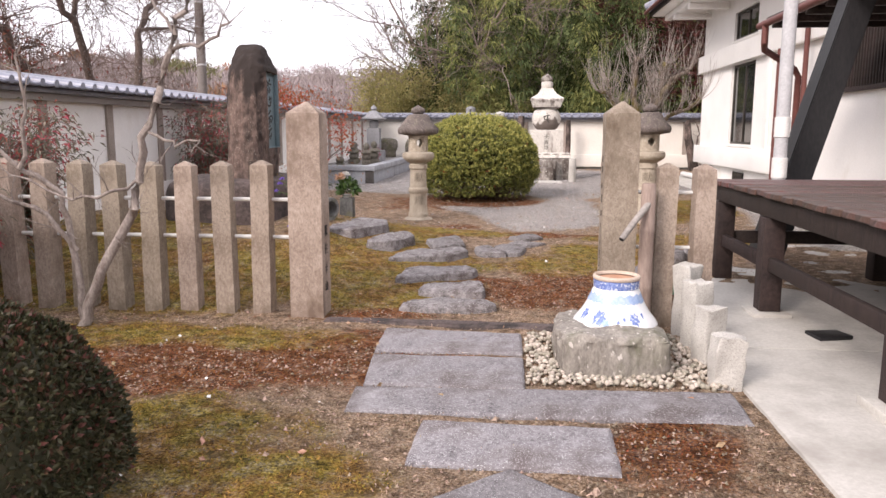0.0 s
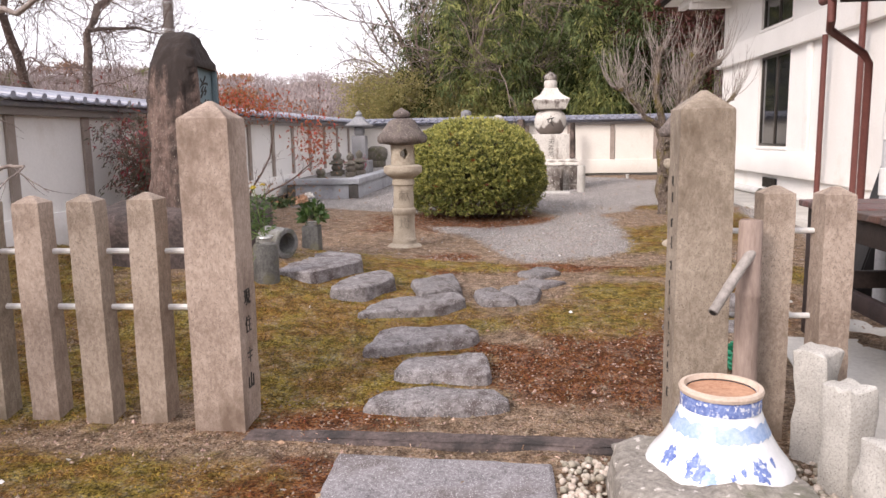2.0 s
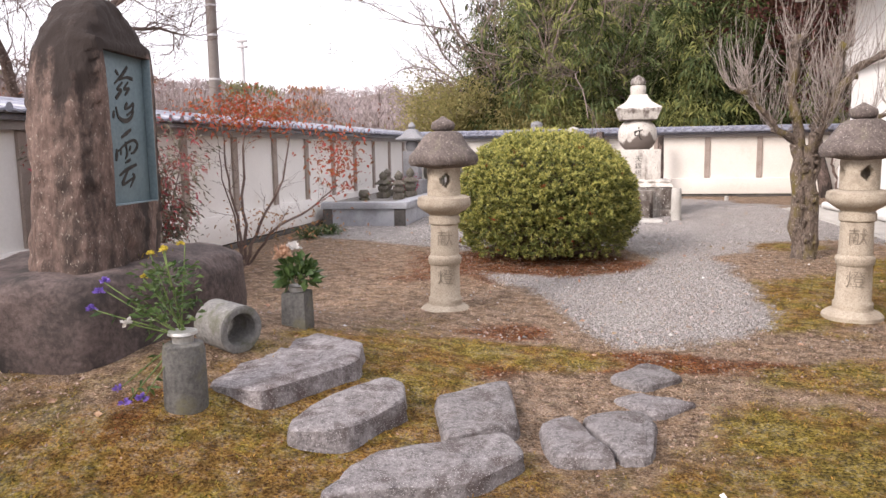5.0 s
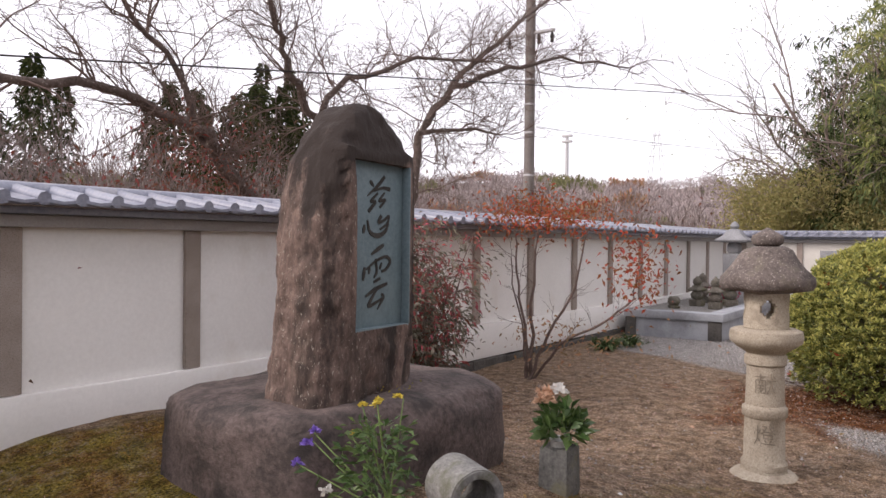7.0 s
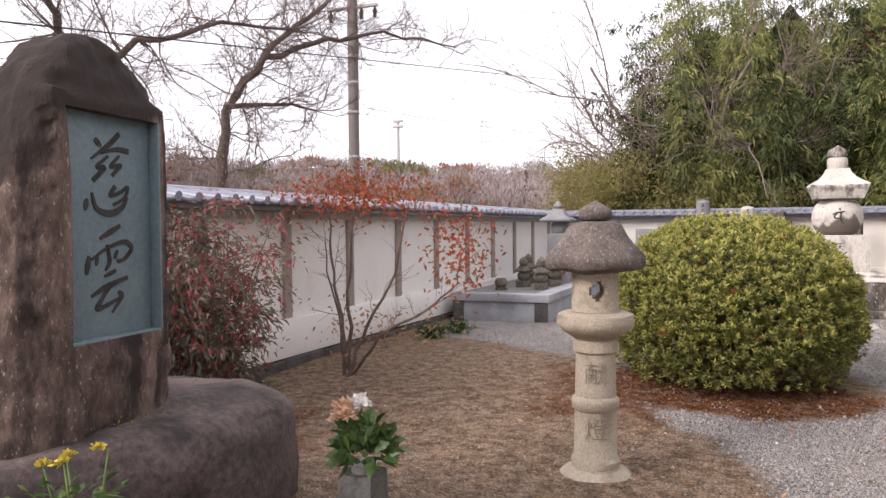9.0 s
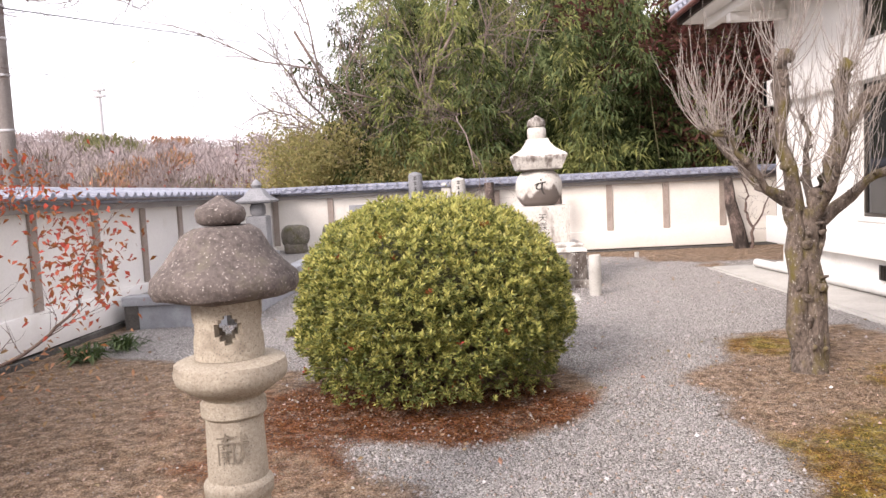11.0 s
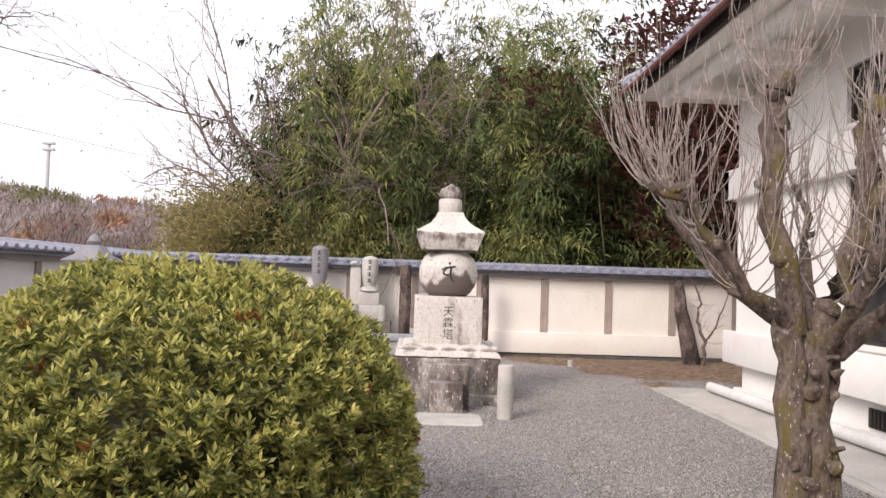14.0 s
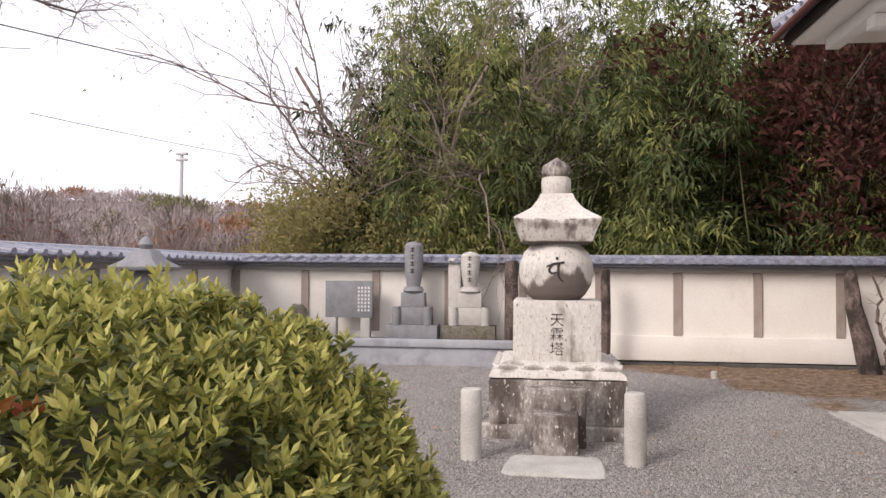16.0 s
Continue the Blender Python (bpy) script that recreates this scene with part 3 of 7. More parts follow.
# ---- paving slabs and stepping stones ----
def flag(pts, z, thick, seed, mat, name, label, group, rough=0.012, soften=2):
    """A flat stone with an uneven outline, from the corners of its plan."""
    cx, cy = sum(p[0] for p in pts) / len(pts), sum(p[1] for p in pts) / len(pts)
    outline = []
    for i, p in enumerate(pts):
        q = pts[(i + 1) % len(pts)]
        n = max(3, int(math.dist(p, q) / 0.06))
        for k in range(n):
            u = k / n
            outline.append((p[0] + (q[0] - p[0]) * u - cx, p[1] + (q[1] - p[1]) * u - cy))
    area = sum(a[0] * b[1] - b[0] * a[1] for a, b in zip(outline, outline[1:] + outline[:1]))
    if area < 0:
        outline.reverse()
    # soften the corners
    for _ in range(soften):
        outline = [((a[0] + 2 * b[0] + c[0]) / 4, (a[1] + 2 * b[1] + c[1]) / 4) for a, b, c in zip(outline[-1:] + outline[:-1], outline, outline[1:] + outline[:1])]
    bm = bmesh.new()
    n = len(outline)
    norm = []
    for i in range(n):
        (ax, ay), (bx, by) = outline[i - 1], outline[(i + 1) % n]
        d = max(1e-6, math.hypot(bx - ax, by - ay))
        norm.append((-(by - ay) / d, (bx - ax) / d))
    edge = min(0.012, thick * 0.3)
    rings = []
    for inset, h in ((-0.03, -0.1), (-0.012, thick * 0.4), (-0.004, thick - edge), (edge * 0.7, thick - edge * 0.2), (0.03, thick + 0.002)):
        rings.append([(x + nx * inset, y + ny * inset, h) for (x, y), (nx, ny) in zip(outline, norm)])
    for k in (0.7, 0.4, 0.12):
        rings.append([(x * k, y * k, thick + 0.004) for x, y in outline])
    loft(bm, rings)
    roughen(bm, rough, 5, seed, 5)
    roughen(bm, rough * 0.45, 26, seed, 4)
    return solid(name, bm, mat, pose(cx, cy, z), label, "stone", group, angle=24)


for i, (pts, h) in enumerate((
        (((-0.83, 5.46), (0.15, 5.40), (0.16, 4.92), (-0.81, 4.91)), 0.022), (((-0.80, 4.80), (0.16, 4.81), (0.16, 4.235), (-0.755, 4.235)), 0.022),
        (((-0.79, 4.17), (1.33, 4.27), (1.31, 3.83), (-0.77, 3.82)), 0.022), (((-0.345, 3.70), (0.58, 3.69), (0.57, 3.205), (-0.36, 3.22)), 0.022),
        (((0.10, 3.19), (0.40, 2.95), (0.5, 2.45), (-0.35, 2.4), (-0.23, 2.88)), 0.025), (((-1.36, 5.76), (0.76, 5.71), (0.76, 5.55), (-1.36, 5.62)), 0.02))):
    flag(pts, 0.0, h, i, SLAB if i < 5 else BASE_ROCK, "paving_slab", "flat grey granite paving slab with pale chisel marks" if i < 5 else "long dark brown stone threshold between the gate posts", "slabs of the path", 0.005, 0)
for i, (pts, h) in enumerate((
        (((-0.83, 5.98), (-0.76, 6.2), (-0.42, 6.27), (-0.10, 6.23), (-0.02, 6.02), (-0.4, 5.96)), 0.08), (((-0.74, 6.42), (-0.69, 6.74), (-0.18, 6.82), (-0.15, 6.40)), 0.09),
        (((-0.97, 6.77), (-0.93, 7.32), (-0.39, 7.46), (-0.25, 7.27), (-0.27, 7.08)), 0.10), (((-1.19, 7.56), (-1.10, 7.98), (-0.53, 8.38), (-0.38, 8.09), (-0.56, 7.82)), 0.11),
        (((-0.93, 8.78), (-0.56, 9.10), (-0.45, 8.42), (-0.77, 8.19)), 0.11), (((-0.346, 8.58), (-0.18, 8.73), (0.02, 8.2), (-0.25, 8.15)), 0.08),
        (((-0.14, 8.72), (0.17, 8.86), (0.235, 8.73), (0.185, 8.25), (0.06, 8.2)), 0.08), (((0.03, 9.45), (0.28, 9.76), (0.49, 9.51), (0.22, 9.25)), 0.07),
        (((0.04, 9.06), (0.19, 9.16), (0.50, 9.06), (0.25, 8.80)), 0.05))):
    cx, cy = sum(p[0] for p in pts) / len(pts), sum(p[1] for p in pts) / len(pts)
    flag(pts, ground_z(cx, cy) - 0.005, h * 0.72, 10 + i, STEP, "stepping_stone", "rough grey stepping stone set in moss", "stepping stones", 0.014, 1)
flag(((-2.03, 8.29), (-2.05, 8.95), (-1.85, 9.4), (-1.48, 9.22), (-1.39, 8.82), (-1.70, 8.22)), 0.27, 0.12, 31, STEP, "stepping_stone", "large thick grey stepping stone before the monument", "stepping stones", 0.010, 1)
flag(((-1.49, 7.97), (-1.48, 8.36), (-1.25, 8.83), (-1.10, 8.74), (-1.02, 8.45), (-1.22, 8.0)), 0.18, 0.12, 33, STEP, "stepping_stone", "rounded grey stepping stone set in moss", "stepping stones", 0.014)
flag(((1.05, 7.55), (1.2, 7.8), (1.75, 7.75), (1.7, 7.45)), 0.08, 0.03, 37, STEP, "stepping_stone", "flat grey stone sunk in dry moss", "stepping stones", 0.01)


# ---- monument ----
bm = bmesh.new()
rock(bm, 1.42, 1.76, 0.77, 3.3, 0.36, 5, 0.10, 0.75)
for _ in range(7):
    bmesh.ops.smooth_vert(bm, verts=bm.verts, factor=0.5, use_axis_x=True, use_axis_y=True, use_axis_z=True)
roughen(bm, 0.022, 3.5, 2, 5)
roughen(bm, 0.007, 14, 5, 4)
solid("base_rock", bm, BASE_ROCK, pose(-3.24, 9.15, 0.2, 0, 0, -6), "huge dark brown boulder carrying the monument", "boulder", angle=60)


def monument():
    t = thing("monument", pose(-3.04, 8.93, 0.78, 0, 0, 3), "tall upright brown stone monument with an inscribed slate panel", "monument")
    bm = bmesh.new()
    rings = []
    zs = [-0.15 + 0.025 * i for i in range(65)] + [1.465 + 0.02 * i for i in range(1, 9)] + [1.64, 1.665, 1.685, 1.70, 1.71, 1.715]
    zs = sorted(set(round(z, 3) for z in zs))
    for z in zs:
        u = max(0.0, min(1.0, z / 1.715))
        k = (1 - max(0.0, (u - 0.42) / 0.58) ** 3.7 * 0.985) ** 0.5 if u < 1 else 0.08
        wx, wy = 0.262 * (1 - 0.07 * u), 0.455 * (1 - 0.20 * u)
        ring = []
        for i in range(120):
            a = 2 * math.pi * i / 120
            c, q = math.cos(a), math.sin(a)
            r = (abs(c) ** 3.2 + abs(q) ** 3.2) ** (-1 / 3.2)
            ring.append((c * r * wx * (0.4 + 0.6 * k), q * r * wy * k - 0.02 + 0.085 * u, z))
        rings.append(ring)
    loft(bm, rings)
    roughen(bm, 0.026, 2.6, 4, 5)
    for v in bm.verts:
        groove = noise.noise(Vector((v.co.x * 10, v.co.y * 10, v.co.z * 1.1)))
        fine = noise.fractal(v.co * 15, 1, 2, 5)
        d = Vector((v.co.x, v.co.y, 0)).normalized()
        front = v.co.x > 0.12 and -0.26 < v.co.y < 0.34 and 0.42 < v.co.z < 1.44
        v.co -= d * ((0.008 if front else 0.034) * max(0, groove) + (0.005 if front else 0.014) * fine)
        if front:
            v.co.x = 0.245 + (v.co.x - 0.245) * 0.25
    stone_me = mesh_of("stone", bm)
    # the niche is cut out of the stone
    body = bpy.data.objects.new("body", stone_me)
    scene.collection.objects.link(body)
    bm = bmesh.new()
    loft(bm, [[(x, y0, 0.488), (x, y1, 0.492), (x, y1 - 0.004, 0.95), (x, y1 + 0.004, 1.372), (x, y0 - 0.004, 1.378), (x, y0 + 0.010, 1.1), (x, y0 + 0.002, 0.8)] for x, y0, y1 in ((0.185, -0.20, 0.285), (0.6, -0.205, 0.29))])
    bmesh.ops.recalc_face_normals(bm, faces=bm.faces)
    knife = bpy.data.objects.new("knife", mesh_of("knife", bm))
    scene.collection.objects.link(knife)
    cutter = body.modifiers.new("niche", "BOOLEAN")
    cutter.object, cutter.operation, cutter.solver = knife, "DIFFERENCE", "EXACT"
    me = bpy.data.meshes.new_from_object(body.evaluated_get(bpy.context.evaluated_depsgraph_get()))
    for ob in (body, knife):
        bpy.data.objects.remove(ob)
    def soot(c):
        streak = noise.noise(Vector((c.x * 9, c.y * 9, c.z * 0.7)))
        return 0.34 + 0.5 * max(0.0, (c.z - 0.95) / 0.75) + 0.55 * streak + (0.25 if c.x > 0.1 and c.z > 1.38 else 0.0)
    def pale(c):
        return 0.16 - 0.4 * max(0.0, c.z - 0.35) + 0.35 * noise.noise(c * 5) + (0.9 if math.dist(c, (0.2, -0.2, 1.55)) < 0.09 else 0.0)
    shade_by(me, "soot", soot)
    shade_by(me, "pale", pale)
    part("stone", me, material("weathered_monument_stone", (0.062, 0.041, 0.034), (0.215, 0.15, 0.125), 9, 40, 0.9, 1.0, (0.30, 0.26, 0.22), 110, 0.08, (0.045, 0.033, 0.028), 6.0, 0.42, stretch=(1, 1, 0.4), mesh_tones=(("pale", (0.30, 0.235, 0.185)), ("soot", (0.032, 0.024, 0.021)))), t, angle=60)
    slate = material("slate_panel", (0.105, 0.15, 0.17), (0.17, 0.225, 0.245), 1.6, 50, 0.5, 0.1, stain=(0.21, 0.265, 0.28), stain_scale=1.2, stain_part=0.3)
    bm = bmesh.new()
    box(bm, 0.17, -0.203, 0.486, 0.190, 0.287, 1.378, 0.002)
    pan = part("panel", bm, slate, t, "blue-grey slate inscription panel")
    for nm, y0, z0, y1, z1 in (("niche_side", 0.276, 0.494, 0.286, 1.37), ("niche_ledge", -0.20, 0.484, 0.275, 0.497)):
        bm = bmesh.new()
        box(bm, 0.191, y0, z0, 0.243, y1, z1, 0.002)
        part(nm, bm, slate, pan)
    first = [(((158, 125), (178, 152)), (12, 16, 5)), (((238, 92), (205, 140), (145, 205)), (14, 15, 5)), (((178, 178), (228, 156), (270, 160)), (7, 12, 16)), (((200, 188), (162, 234), (188, 236), (150, 290)), (8, 12, 14)), (((238, 182), (208, 228), (242, 220), (212, 264)), (8, 12, 10)),
             (((130, 362), (124, 408)), (8, 17, 8)), (((145, 338), (160, 400), (205, 418), (245, 392), (262, 348)), (8, 20, 9)), (((222, 308), (205, 345), (238, 332), (264, 308), (254, 352), (214, 384)), (14, 10, 9))]
    second = [(((168, 520), (236, 468)), (9, 17, 12)), (((133, 588), (124, 660)), (9, 18, 9)), (((140, 602), (190, 560), (248, 534), (274, 562), (252, 602), (226, 616)), (6, 14, 10)), (((192, 545), (198, 615), (184, 648)), (10, 13, 6)), (((160, 588), (155, 626)), (6, 12, 6)), (((226, 568), (214, 602)), (6, 12, 6)),
              (((182, 672), (218, 652)), (7, 13, 10)), (((138, 746), (190, 712), (258, 684)), (9, 17, 12)), (((204, 704), (165, 772), (160, 800), (236, 762)), (9, 16, 8)), (((226, 738), (236, 760), (204, 822)), (9, 16, 4))]
    for rows in (first, second):
        o = part("character", brush([([(-0.16 + (x - 75) * 0.00162, 1.36 - (y - 40) * 0.00099) for x, y in pts], [k * 0.0014 for k in w]) for pts, w in rows]), INK, pan, "brush-written character in black", angle=0)
        o.matrix_basis = pose(0.191, 0, 0, 0, 0, 90)
    # moss at the foot of the stone
    rng = np.random.default_rng(66)
    rows = []
    for _ in range(2600):
        y = rng.uniform(-0.05, 0.42)
        x = 0.265 + abs(rng.normal(0, 0.03))
        rows.append((x, y, -0.01 + max(0.0, rng.normal(0.02, 0.05)) * (x < 0.29) + rng.uniform(-0.01, 0.02), 0.5, 0, 0.8))
    tagged(part("moss_cushion", leaves("moss", rows, 0.022, 0.35, 0.1, 3, 0.2), material("bright_moss", (0.10, 0.095, 0.012), (0.27, 0.23, 0.04), 20, 60, 0.95, 0.0, vary=0.4, island=True), t, "yellow-green moss at the foot", angle=0), kind="stuff")
    return t


# ---- stone lanterns ----
def lantern(m, label, face):
    t = thing("stone_lantern", m, label, "lantern", "stone lanterns")
    def turned(name, mat, prof, segs=28, rough=0.004, seed=1.0):
        bm = bmesh.new()
        lathe(bm, prof, segs)
        roughen(bm, rough, 6, seed, 4)
        return part(name, bm, mat, t, angle=45)
    turned("base", LANTERN, ((0.235, -0.08), (0.235, 0.03), (0.20, 0.06), (0.155, 0.075), (0.152, 0.09)), 28, 0.008)
    turned("column", LANTERN, ((0.150, 0.09), (0.153, 0.13), (0.136, 0.15), (0.132, 0.44), (0.147, 0.455), (0.150, 0.50), (0.147, 0.515), (0.130, 0.53), (0.124, 0.80), (0.140, 0.815), (0.140, 0.87), (0.125, 0.885), (0.14, 0.90)), 28, 0.003)
    turned("platform", LANTERN, ((0.14, 0.90), (0.19, 0.93), (0.235, 0.965), (0.243, 1.0), (0.235, 1.045), (0.20, 1.06), (0.15, 1.063)), 28, 0.004)
    # hollow fire box with round openings on four sides
    bm = bmesh.new()
    n, r0, r1 = 48, 0.148, 0.10
    zs = [1.064 + i * 0.25 / 14 for i in range(15)]
    def hole(a, z):
        for q in range(4):
            d = (a - q * math.pi / 2 + math.pi) % (2 * math.pi) - math.pi
            if math.hypot(d * r0, z - 1.195) < 0.058:
                return True
        return False
    out = [[bm.verts.new((r0 * math.cos(2 * math.pi * i / n), r0 * math.sin(2 * math.pi * i / n), z)) for i in range(n)] for z in zs]
    inn = [[bm.verts.new((r1 * math.cos(2 * math.pi * i / n), r1 * math.sin(2 * math.pi * i / n), z)) for i in range(n)] for z in zs]
    gone = [[hole(2 * math.pi * (i + 0.5) / n, (zs[j] + zs[j + 1]) / 2) for i in range(n)] for j in range(14)]
    for j in range(14):
        for i in range(n):
            k = (i + 1) % n
            if not gone[j][i]:
                bm.faces.new((out[j][i], out[j][k], out[j + 1][k], out[j + 1][i]))
                bm.faces.new((inn[j][i], inn[j + 1][i], inn[j + 1][k], inn[j][k]))
            else:
                if not gone[j][(i - 1) % n]:
                    bm.faces.new((out[j][i], inn[j][i], inn[j + 1][i], out[j + 1][i]))
                if not gone[j][k]:
                    bm.faces.new((out[j][k], out[j + 1][k], inn[j + 1][k], inn[j][k]))
                if j == 0 or not gone[j - 1][i]:
                    bm.faces.new((out[j][i], out[j][k], inn[j][k], inn[j][i]))
                if j == 13 or not gone[j + 1][i]:
                    bm.faces.new((out[j + 1][i], inn[j + 1][i], inn[j + 1][k], out[j + 1][k]))
    bmesh.ops.recalc_face_normals(bm, faces=bm.faces)
    part("fire_box", bm, LANTERN, t)
    turned("roof", LANTERN_ROOF, ((0.12, 1.30), (0.22, 1.318), (0.295, 1.335), (0.313, 1.37), (0.305, 1.415), (0.25, 1.475), (0.205, 1.535), (0.165, 1.60), (0.12, 1.628), (0.09, 1.63)), 32, 0.010, 2)
    turned("finial", LANTERN_ROOF, ((0.075, 1.63), (0.10, 1.645), (0.108, 1.675), (0.098, 1.705), (0.06, 1.725), (0.03, 1.745), (0.008, 1.76)), 20, 0.004, 5)
    mm = pose(0, 0, 0, 0, 0, face)
    for c, z in (("献", 0.68), ("燈", 0.33)):
        o = part("character", writing(c, 0.15, 0.002), GREY_INK, t, "carved character", angle=0)
        o.matrix_basis = mm @ pose(0, -0.1335, z)
    return t


lantern(pose(-1.36, 11.42, 0.10, 0, 0, 18), "weathered buff stone lantern with a lichened dark roof", -6)
lantern(pose(2.07, 11.45, 0.13, 0, 0, 5), "weathered buff stone lantern near the pruned tree", -18)


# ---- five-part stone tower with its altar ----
TOWER_DARKENED = material("part_dark_tower_stone", (0.46, 0.43, 0.39), (0.68, 0.65, 0.60), 3, 50, 0.9, 0.5, (0.24, 0.21, 0.18), 45, 0.12, (0.30, 0.27, 0.24), 3.0, 0.2, stretch=(1, 1, 0.4), mesh_tones=(("darkening", (0.15, 0.124, 0.11)),))


def tower():
    t = thing("stone_tower", pose(0.93, 20.45, 0.23), "white weather-stained five-part stone tower on a lotus base", "monument")
    def blocky(name, mat, x, y0, y1, z0, z1, bevel=0.012, seed=0, rough=0.005):
        bm = bmesh.new()
        box(bm, -x, y0, z0, x, y1, z1, bevel)
        bmesh.ops.subdivide_edges(bm, edges=[e for e in bm.edges if e.calc_length() > 0.15], cuts=5, use_grid_fill=True)
        roughen(bm, rough, 6, seed, 4)
        return part(name, bm, mat, t)
    blocky("footing", TOWER_DARK, 0.72, -0.72, 0.72, -0.1, 0.13, 0.02, 1)
    blocky("pedestal", TOWER_DARK, 0.645, -0.645, 0.645, 0.13, 0.55, 0.015, 2)
    bm = bmesh.new()
    lathe(bm, ((0.60, 0.55), (0.645, 0.56), (0.635, 0.60), (0.56, 0.66), (0.47, 0.70)), 64, square=1.0)
    for v in bm.verts:
        v.co.z += 0.008 * abs(math.sin((v.co.x + v.co.y) * 11))
    lotus = part("lotus_band", bm, TOWER, t)
    bm = bmesh.new()
    bmesh.ops.create_icosphere(bm, subdivisions=2, radius=1)
    for v in bm.verts:
        v.co = Vector((v.co.x * 0.118, v.co.y * 0.075, v.co.z * 0.028))
    petal_me = smooth(mesh_of("petal", bm), 60)
    petal_me.materials.append(TOWER)
    for side in range(4):
        for k in range(5):
            part("petal", petal_me, TOWER, lotus, angle=0).matrix_basis = pose(0, 0, 0, 0, 0, 90 * side) @ pose(-0.48 + 0.24 * k, -0.565, 0.642, -38, 0, 0)
    block = blocky("block", TOWER, 0.425, -0.425, 0.425, 0.70, 1.29, 0.008, 3, 0.002)
    for i, c in enumerate("天霖塔"):
        o = part("character", writing(c, 0.142, 0.002), INK, block, angle=0)
        o.matrix_basis = pose(0.0, -0.429, 1.10 - i * 0.142)
    bm = bmesh.new()
    lathe(bm, ((0.235, 1.29), (0.30, 1.345), (0.355, 1.44), (0.380, 1.56), (0.372, 1.67), (0.325, 1.78), (0.24, 1.86)), 40)
    bmesh.ops.subdivide_edges(bm, edges=list(bm.edges), cuts=4, use_grid_fill=True)
    roughen(bm, 0.004, 5, 2, 4)
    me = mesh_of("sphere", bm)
    def darkening(c):
        # darker below, rising in tongues and in one broad tongue in front
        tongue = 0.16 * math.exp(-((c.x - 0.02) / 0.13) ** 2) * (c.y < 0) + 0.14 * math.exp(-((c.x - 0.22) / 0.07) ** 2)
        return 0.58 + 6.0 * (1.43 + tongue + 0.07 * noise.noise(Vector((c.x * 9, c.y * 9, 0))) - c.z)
    shade_by(me, "darkening", lambda c: max(0.0, min(1.0, darkening(c))))
    ball = part("sphere", me, TOWER_DARKENED, t)
    # carved seed letter on the sphere
    bm = brush([(((-0.012, 0.115), (0.014, 0.118)), (0.02, 0.034, 0.02)), (((-0.10, 0.035), (-0.03, 0.060), (0.075, 0.078)), (0.016, 0.026, 0.022)), (((-0.035, 0.06), (-0.075, 0.005), (-0.05, -0.03), (0.0, -0.02)), (0.02, 0.026, 0.012)), (((0.02, 0.07), (0.012, -0.02), (0.03, -0.085), (0.065, -0.115)), (0.028, 0.024, 0.008))])
    for v in bm.verts:
        z = v.co.z
        r2 = max(0.0, 0.380 ** 2 - v.co.x ** 2 - (z * 0.85) ** 2)
        v.co.y = -math.sqrt(r2) + v.co.y
        v.co.z = z + 1.59
    part("carved_letter", bm, INK, ball)
    bm = bmesh.new()
    prof = ((0.28, 1.86), (0.345, 1.875), (0.362, 1.895), (0.425, 2.05), (0.422, 2.07), (0.34, 2.135), (0.255, 2.215), (0.19, 2.30), (0.16, 2.37))
    lathe(bm, prof, 64, square=1.0, turn=0)
    for v in bm.verts:
        k = min(abs(v.co.x), abs(v.co.y)) / 0.43
        if v.co.z > 1.89 and v.co.z < 2.14:
            v.co.z += 0.045 * k ** 2
    roughen(bm, 0.004, 6, 8, 4)
    bmesh.ops.subdivide_edges(bm, edges=list(bm.edges), cuts=3, use_grid_fill=True)
    me = mesh_of("roof", bm)
    # even dark underside, streaked darker face, pale slope above
    shade_by(me, "darkening", lambda c: 0.34 + 0.3 * noise.noise(Vector((c.x * 14, c.y * 14, c.z))) + (0.16 if c.z > 2.0 and c.z < 2.1 else 0) if 1.88 < c.z < 2.10 else 0.75 if c.z <= 1.88 else 0.12)
    part("roof", me, TOWER_DARKENED, t, angle=30)
    bm = bmesh.new()
    lathe(bm, ((0.135, 2.37), (0.15, 2.40), (0.152, 2.50), (0.145, 2.54), (0.12, 2.55)), 32)
    part("neck_ring", bm, TOWER, t)
    bm = bmesh.new()
    lathe(bm, ((0.12, 2.55), (0.148, 2.58), (0.15, 2.63), (0.13, 2.68), (0.07, 2.715), (0.02, 2.745), (0.006, 2.755)), 32)
    roughen(bm, 0.004, 6, 9, 4)
    part("jewel", bm, TOWER_DARK, t)
    a = thing("offering_stand", pose(0.90, 19.62, 0.23), "stained stone offering stand in two steps", "altar")
    for nm, x, y0, y1, z1 in (("step", 0.275, -0.15, 0.12, 0.52), ("front_block", 0.19, -0.46, -0.17, 0.34)):
        bm = bmesh.new()
        box(bm, -x, y0, -0.05, x, y1, z1, 0.012)
        bmesh.ops.subdivide_edges(bm, edges=[e for e in bm.edges if e.calc_length() > 0.15], cuts=4, use_grid_fill=True)
        roughen(bm, 0.006, 6, x * 9, 4)
        part(nm, bm, TOWER_DARK, a)
    for s in (-1, 1):
        bm = bmesh.new()
        lathe(bm, ((0.088, -0.08), (0.09, 0.3), (0.088, 0.57), (0.08, 0.585), (0.05, 0.588)), 20)
        roughen(bm, 0.003, 8, s, 3)
        solid("incense_post", bm, PALE_GRANITE, pose(0.865 + 0.675 * s, 18.97, 0.23), "short round grey granite post before the tower", "post", "posts before the tower")
    flag(((0.46, 18.52), (1.27, 18.48), (1.27, 19.08), (0.53, 19.09)), 0.225, 0.03, 55, PALE_GRANITE, "kneeling_slab", "thin pale granite kneeling slab on gravel", "kneeling slab", 0.004)


tower()

